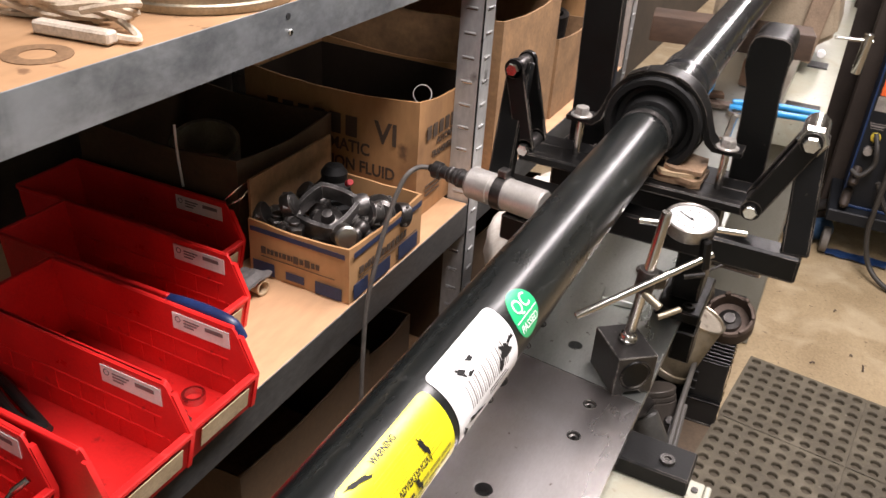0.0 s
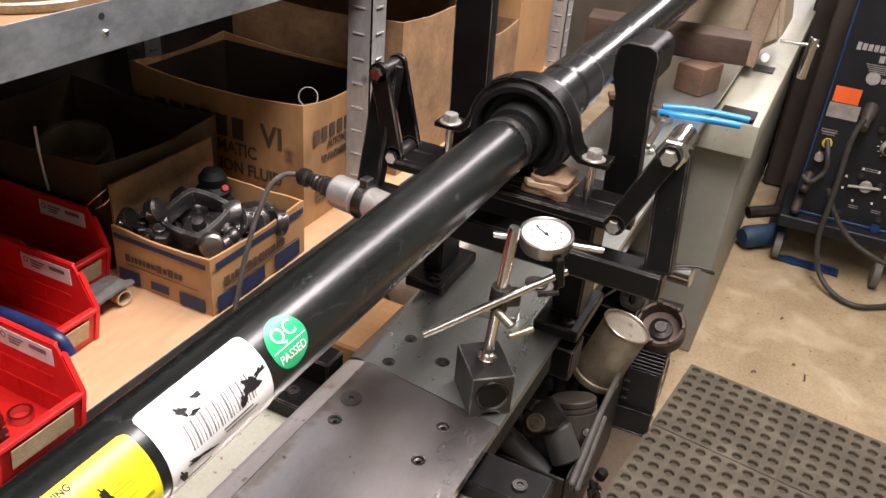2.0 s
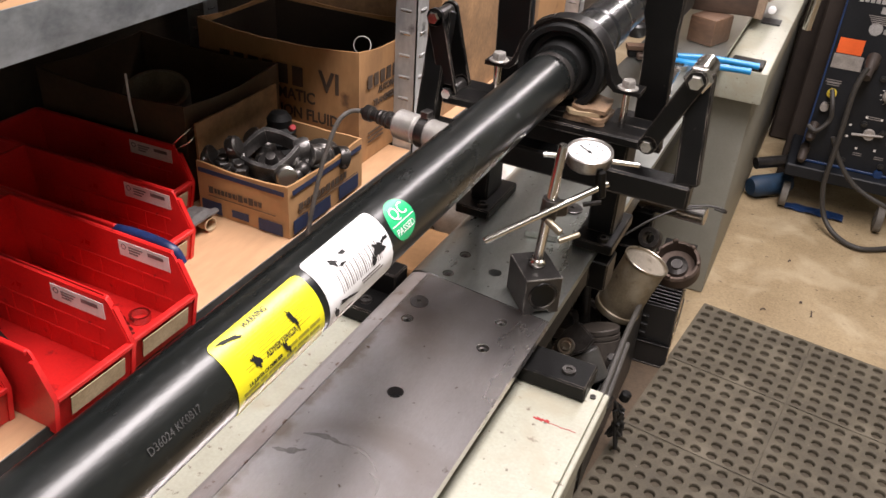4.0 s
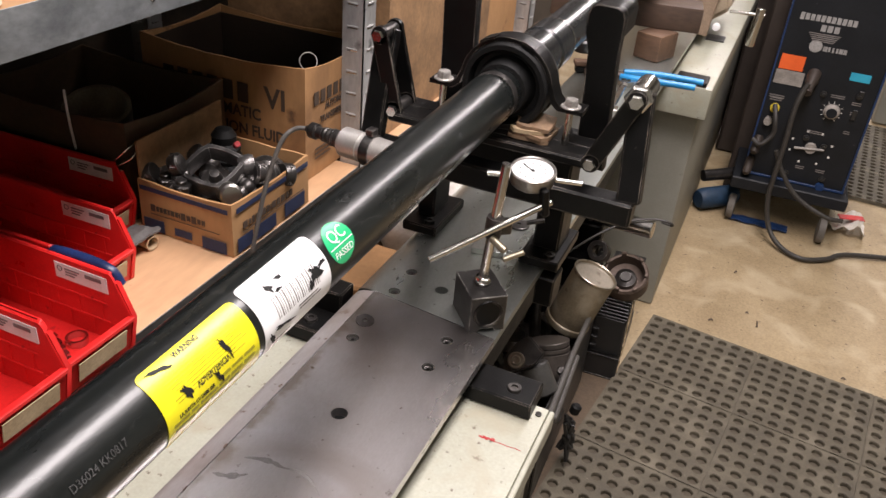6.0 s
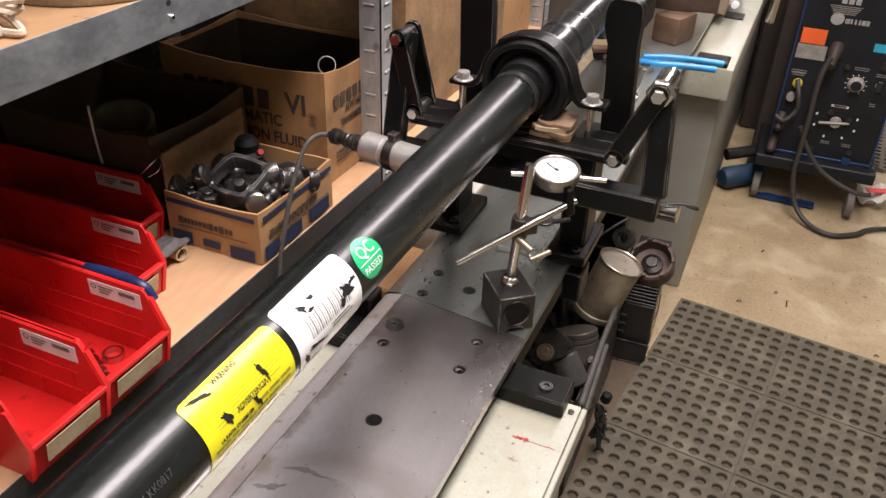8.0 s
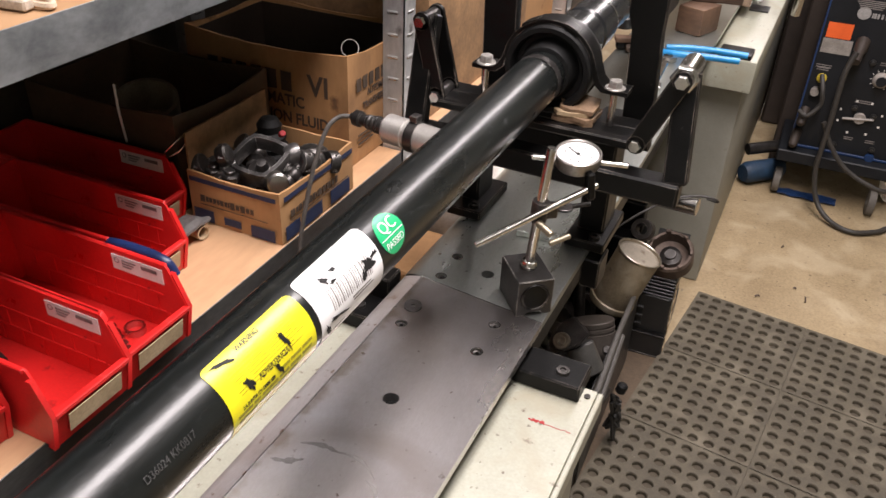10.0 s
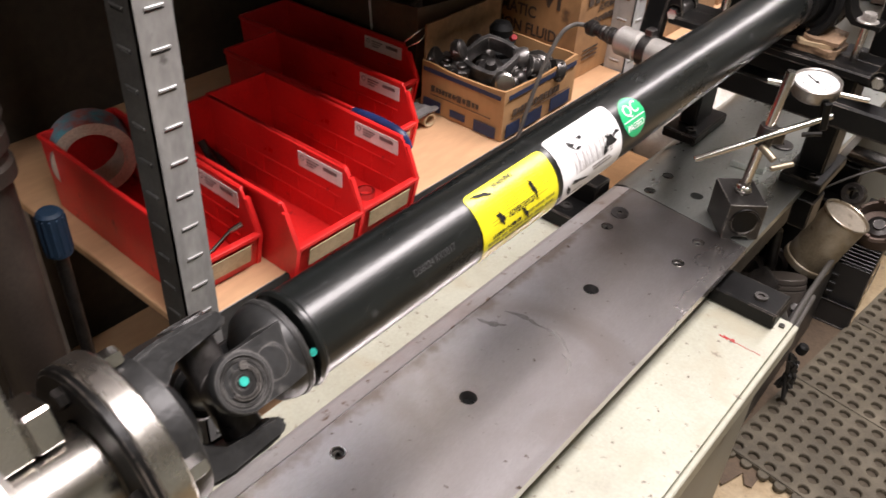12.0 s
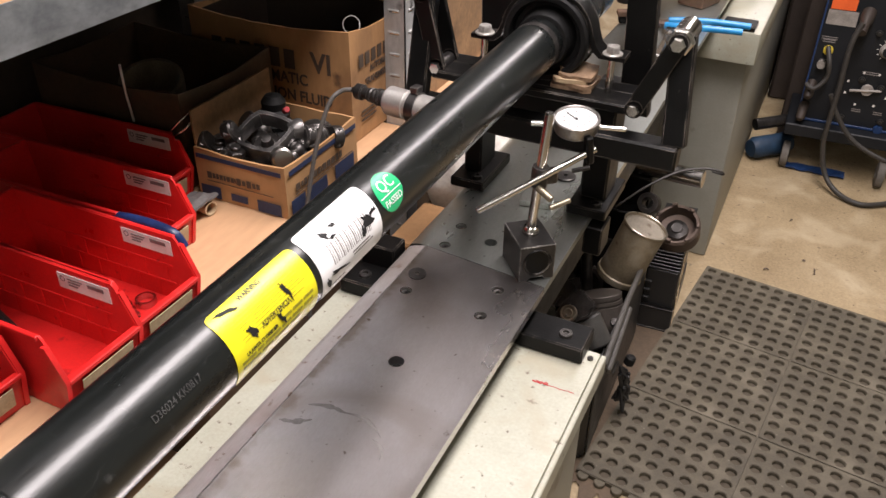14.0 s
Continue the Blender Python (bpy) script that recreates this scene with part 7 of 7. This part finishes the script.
bm = B(); lathe(bm, (0.205, -0.0064, 0.206), (0.205, -1, 0.206), [(0, 0), (0.020, 0), (0.018, 0.012), (0, 0.012)], 28); bar(bm, (0.150, -0.018, 0.199), (0.250, -0.018, 0.212), 0.008, 0.012, 0.003, up=(0, 1, 0))
face_part("lever_switch", bm, TAPECARD, pan, "bright rotary lever switch")
bm = B(); lathe(bm, (0.050, -0.0064, 0.325), (0.050, -1, 0.325), [(0.006, 0), (0.016, 0), (0.016, 0.010), (0.013, 0.012), (0.007, 0.012), (0.006, 0)], 28)
face_part("socket", bm, YELLOWPLASTIC, pan, "yellow ringed socket")
for x, z in ((0.275, 0.10), (0.18, 0.24), (0.245, 0.22), (0.30, 0.42), (0.19, 0.405), (0.15, 0.095)):
    bm = B(); lathe(bm, (x, -0.0064, z), (x, -1, z), [(0, 0), (0.011, 0), (0.010, 0.006), (0.005, 0.007), (0.005, 0.014), (0, 0.014)], 18)
    face_part("small_knob", bm, BLACKPLASTIC, pan)
bm = B(); lathe(bm, (0.275, -0.0064, 0.07), (0.275, -1, 0.07), [(0, 0), (0.016, 0), (0.014, 0.014), (0, 0.014)], 20)
face_part("blue_knob", bm, WELDBLUE, pan)
bm = B(); box(bm, 0.295, 0.312, -0.014, -0.0064, 0.335, 0.372, 0.002); box(bm, 0.295, 0.312, -0.014, -0.0064, 0.415, 0.44, 0.002)
face_pieces("rocker_switch", bm, BLACKPLASTIC, pan)
bm = B(); lathe(bm, (0.142, -0.0064, 0.470), (0.128, -0.12, 0.41), [(0, 0), (0.022, 0), (0.022, 0.04), (0.016, 0.055), (0.014, 0.10), (0, 0.10)], 24)
face_part("cable_gland", bm, POSTBROWN, pan)
for x, z in ((0.028, 0.205), (0.022, 0.12)):
    bm = B(); lathe(bm, (x, -0.0064, z), (x - 0.006, -0.08, z - 0.05), [(0, 0), (0.016, 0), (0.016, 0.06), (0.010, 0.07), (0, 0.07)], 20)
    face_part("cable_plug", bm, POSTBROWN, pan)
bm = B(); lathe(bm, (0.04, -0.0064, 0.275), (0.04, -1, 0.275), [(0, 0), (0.014, 0), (0.014, 0.02), (0, 0.02)], 20)
face_part("round_plug", bm, TAPECARD, pan)
bm = B(); box(bm, -0.03, W + 0.02, -0.06, D, -0.045, -0.002, 0.004)
part("base_tray", bm, PANEL, wd, "dark wheeled base tray")
bm = B(); prism(bm, [(0.02, HH), (0.04, HH + 0.045), (0.28, HH + 0.045), (0.30, HH)], 0.03, 0.06)
part("top_handle", bm, YELLOWPLASTIC, wd, "yellow top handle")
for x, y in ((-0.005, 0.0), (W - 0.030, -0.03), (-0.005, 0.5), (W - 0.030, 0.5)):
    bm = B(); lathe(bm, (x - 0.014, y, -0.144), (x + 0.014, y, -0.144), [(0.012, 0), (0.030, 0), (0.045, 0.003), (0.046, 0.014), (0.045, 0.025), (0.030, 0.028), (0.012, 0.028), (0.012, 0)], 28)
    wh = part("wheel", bm, WHEELGREY, wd, "worn grey rubber wheel")
    bm = B(); bar(bm, (x - 0.018, y, -0.144), (x - 0.018, y, -0.045), 0.026, 0.003); bar(bm, (x + 0.018, y, -0.144), (x + 0.018, y, -0.045), 0.026, 0.003)
    part("fork", bm, DARKSTEEL, wh)


def G(x, y, z):
    return tuple(wm @ Vector((x, y, z)))


bm = B(); sweep(bm, [G(0.118, -0.09, 0.385), (0.436, 2.265, 0.50), (0.438, 2.255, 0.36), (0.437, 2.25, 0.24), (0.440, 2.25, 0.155), (0.470, 2.235, 0.060), (0.525, 2.19, 0.018), (0.600, 2.155, 0.011), (0.68, 2.20, 0.011), (0.77, 2.285, 0.011), (1.15, 2.42, 0.011)], 0.0088, 12)
solid("welding_cable", bm, CABLE, "thick black welding cable looping onto the floor", "cable")
bm = B(); sweep(bm, [G(0.04, -0.03, 0.275), G(0.055, -0.06, 0.23), G(0.06, -0.06, 0.18), G(0.03, -0.07, 0.14), G(0.0, -0.06, 0.15)], 0.008, 10)
solid("control_cable", bm, CABLE, "grey control cable looped on the welder's front", "cable")
bm = B(); sweep(bm, [G(0.085, -0.10, 0.14), G(0.13, -0.10, 0.06), G(0.20, -0.11, -0.01), G(0.30, -0.12, -0.05), G(0.36, -0.10, -0.06)], 0.008, 10)
solid("ground_cable", bm, CABLE, "dark cable hanging under the welder", "cable")
bm = B()
bmesh.ops.create_grid(bm, x_segments=12, y_segments=12, size=0.5)
for v in bm.verts:
    v.co = Vector((0.735 + v.co.x * 0.13, 2.49 + v.co.y * 0.12, 0.040 + 0.03 * noise.noise(v.co * 4) + 0.02 * math.sin(v.co.x * 8)))
bmesh.ops.solidify(bm, geom=bm.faces, thickness=0.002)
solid("paper_packet", bm, PAPERBAG, "crumpled white packet with red print under the welder", "packet")
bm = B(); bar(bm, (0.70, 2.455, 0.066), (0.785, 2.475, 0.070), 0.035, 0.003)
solid("red_packet", bm, REDPRINT, "red printed strip of a crumpled packet", "packet")
bm = B()
bmesh.ops.create_grid(bm, x_segments=16, y_segments=6, size=0.5)
for v in bm.verts:
    v.co = Vector((0.44 + v.co.x * 0.20, 2.36 + v.co.y * 0.05, 0.008 + 0.008 * noise.noise(v.co * 5)))
bmesh.ops.solidify(bm, geom=bm.faces, thickness=0.003)
solid("blue_strip", bm, WELDBLUE, "flat blue plastic strip lying on the floor", "strip")
# Plain dark box, added to keep the background between bed and welder dim.
bm = B(); box(bm, 0.195, 0.40, 2.99, 3.3, 0.0, 1.30, 0.01)
solid("dark_backdrop", bm, POSTBROWN, "dark box added to fill the dim gap behind the post", "locker")
# dim background behind the welder
bm = B(); box(bm, 0.85, 1.8, 3.80, 4.3, 0.0, 0.9, 0.01)
solid("green_cabinet", bm, BEDSIDE, "dim grey-green cabinet behind the welder", "cabinet")
# brown dirt swept against the crate
bm = B()
ring = []
for k in range(40):
    a = 2 * math.pi * k / 40
    q = 1 + 0.35 * noise.noise(Vector((2.2 * math.cos(a), 2.2 * math.sin(a), 4.0))) + 0.15 * noise.noise(Vector((7 * math.cos(a), 7 * math.sin(a), 1.0)))
    ring.append(bm.verts.new((0.135 + 0.075 * q * math.cos(a), 0.90 + 0.36 * q * math.sin(a), 0.0022)))
bm.faces.new(ring)
solid("floor_dirt", bm, FLOORDIRT, "thin brown dirt on the concrete beside the crate", "dirt", kind="stuff")
# litter on the floor
for k, (x, y, l, a) in enumerate(((0.36, 1.62, 0.014, 20), (0.50, 1.66, 0.030, 95), (0.60, 1.45, 0.016, 40), (0.46, 1.72, 0.008, 0), (0.55, 1.40, 0.008, 60), (0.74, 1.52, 0.012, 10), (0.40, 1.95, 0.010, 50))):
    bm = B(); c, s = math.cos(radians(a)), math.sin(radians(a))
    sweep(bm, [(x, y, 0.003), (x + l * 0.5 * c, y + l * 0.5 * s + 0.003, 0.006), (x + l * c, y + l * s, 0.003)], 0.0022, 6, 3)
    solid("floor_litter", bm, IRON, "small dark shaving lying on the concrete", "litter", "litter on the floor")

# ---- rubber mat, tile by tile ----
T, NH, RH, TH = 0.311, 8, 0.0122, 0.0130


def mat_tile_mesh():
    bm = B()
    p = (T - 0.004) / NH
    n = 12
    for i in range(NH):
        for j in range(NH):
            cx, cy = 0.002 + (i + 0.5) * p, 0.002 + (j + 0.5) * p
            h = p / 2
            ri, ro, rb, sq, le = [], [], [], [], []
            for k in range(n):
                a = 2 * math.pi * (k + 0.5) / n
                c, s = math.cos(a), math.sin(a)
                f = h / max(abs(c), abs(s))
                ri.append(bm.verts.new((cx + RH * c, cy + RH * s, TH - 0.0018)))
                ro.append(bm.verts.new((cx + (RH + 0.002) * c, cy + (RH + 0.002) * s, TH)))
                le.append(bm.verts.new((cx + RH * c, cy + RH * s, TH - 0.0042)))
                rb.append(bm.verts.new((cx + RH * 0.97 * c, cy + RH * 0.97 * s, TH - 0.0048)))
                sq.append(bm.verts.new((cx + f * c, cy + f * s, TH - 0.0004)))
            low = [bm.verts.new((v.co.x, v.co.y, 0.0)) for v in rb]
            for k in range(n):
                q = (k + 1) % n
                bm.faces.new((ri[k], ri[q], ro[q], ro[k]))
                bm.faces.new((le[k], le[q], ri[q], ri[k]))
                bm.faces.new((rb[k], rb[q], le[q], le[k]))
                bm.faces.new((low[k], low[q], rb[q], rb[k]))
                bm.faces.new((ro[k], ro[q], sq[q], sq[k]))
            for k in (1, 4, 7, 10):
                c = bm.verts.new((cx + math.copysign(h, sq[k].co.x - cx), cy + math.copysign(h, sq[k].co.y - cy), TH - 0.0004))
                best = sorted(range(n), key=lambda e: (sq[e].co - c.co).length)[:2]
                bm.faces.new((sq[best[0]], c, sq[best[1]]))
    e = 0.002
    for x0, x1, y0, y1 in ((0, T, 0, e), (0, T, T - e, T), (0, e, e, T - e), (T - e, T, e, T - e)):
        bm.faces.new([bm.verts.new(c) for c in ((x0, y0, TH - 0.0025), (x1, y0, TH - 0.0025), (x1, y1, TH - 0.0025), (x0, y1, TH - 0.0025))])
    for a, b in (((0, 0), (T, 0)), ((T, 0), (T, T)), ((T, T), (0, T)), ((0, T), (0, 0))):
        bm.faces.new([bm.verts.new(c) for c in ((*a, 0), (*b, 0), (*b, TH - 0.0025), (*a, TH - 0.0025))])
    return mesh_of("mat_tile", bm, RUBBER, 25)


tile = mat_tile_mesh()
mat_ob = thing("rubber_mat", pose(0.2055, 1.549, 0.002, 0, 0, -6.8), "dusty black rubber drainage mat of interlocking tiles with round holes", "floor mat")
for i in range(6):
    for j in range(3):
        ob = new("mat_tile", tile)
        ob.parent = mat_ob
        ob.location = (i * (T + 0.0006), -(j + 1) * (T + 0.0006), 0)
# Added sheet; the holes' shade is put into its colour.
bm = B(); box(bm, 0.002, 6 * T, -3 * T, -0.002, 0.0002, 0.0026)
part("underlay", bm, MATSHADE, mat_ob, "dark brown sheet that shades the tile holes")
# interlocking tabs along the open near edge
tab = B()
lathe(tab, (0, 0, 0.0), (0, 0, 1), [(0, 0.0), (0.0125, 0.0), (0.0125, 0.008), (0.011, 0.0095), (0, 0.0095)], 14)
tab_mesh = mesh_of("edge_tab", tab, RUBBER, 25)
for i in range(48):
    ob = new("edge_tab", tab_mesh)
    ob.parent = mat_ob
    ob.location = (i // 8 * (T + 0.0006) + 0.019 + 0.039 * (i % 8), -3 * (T + 0.0006) - 0.004, 0)
mat_far = thing("rubber_mat", pose(0.66, 3.74, 0.002, 0, 0, -3), "second perforated rubber mat beyond the welder", "floor mat")
for i in range(3):
    for j in range(3):
        ob = new("mat_tile", tile)
        ob.parent = mat_far
        ob.location = (i * (T + 0.0006), -(j + 1) * (T + 0.0006), 0)
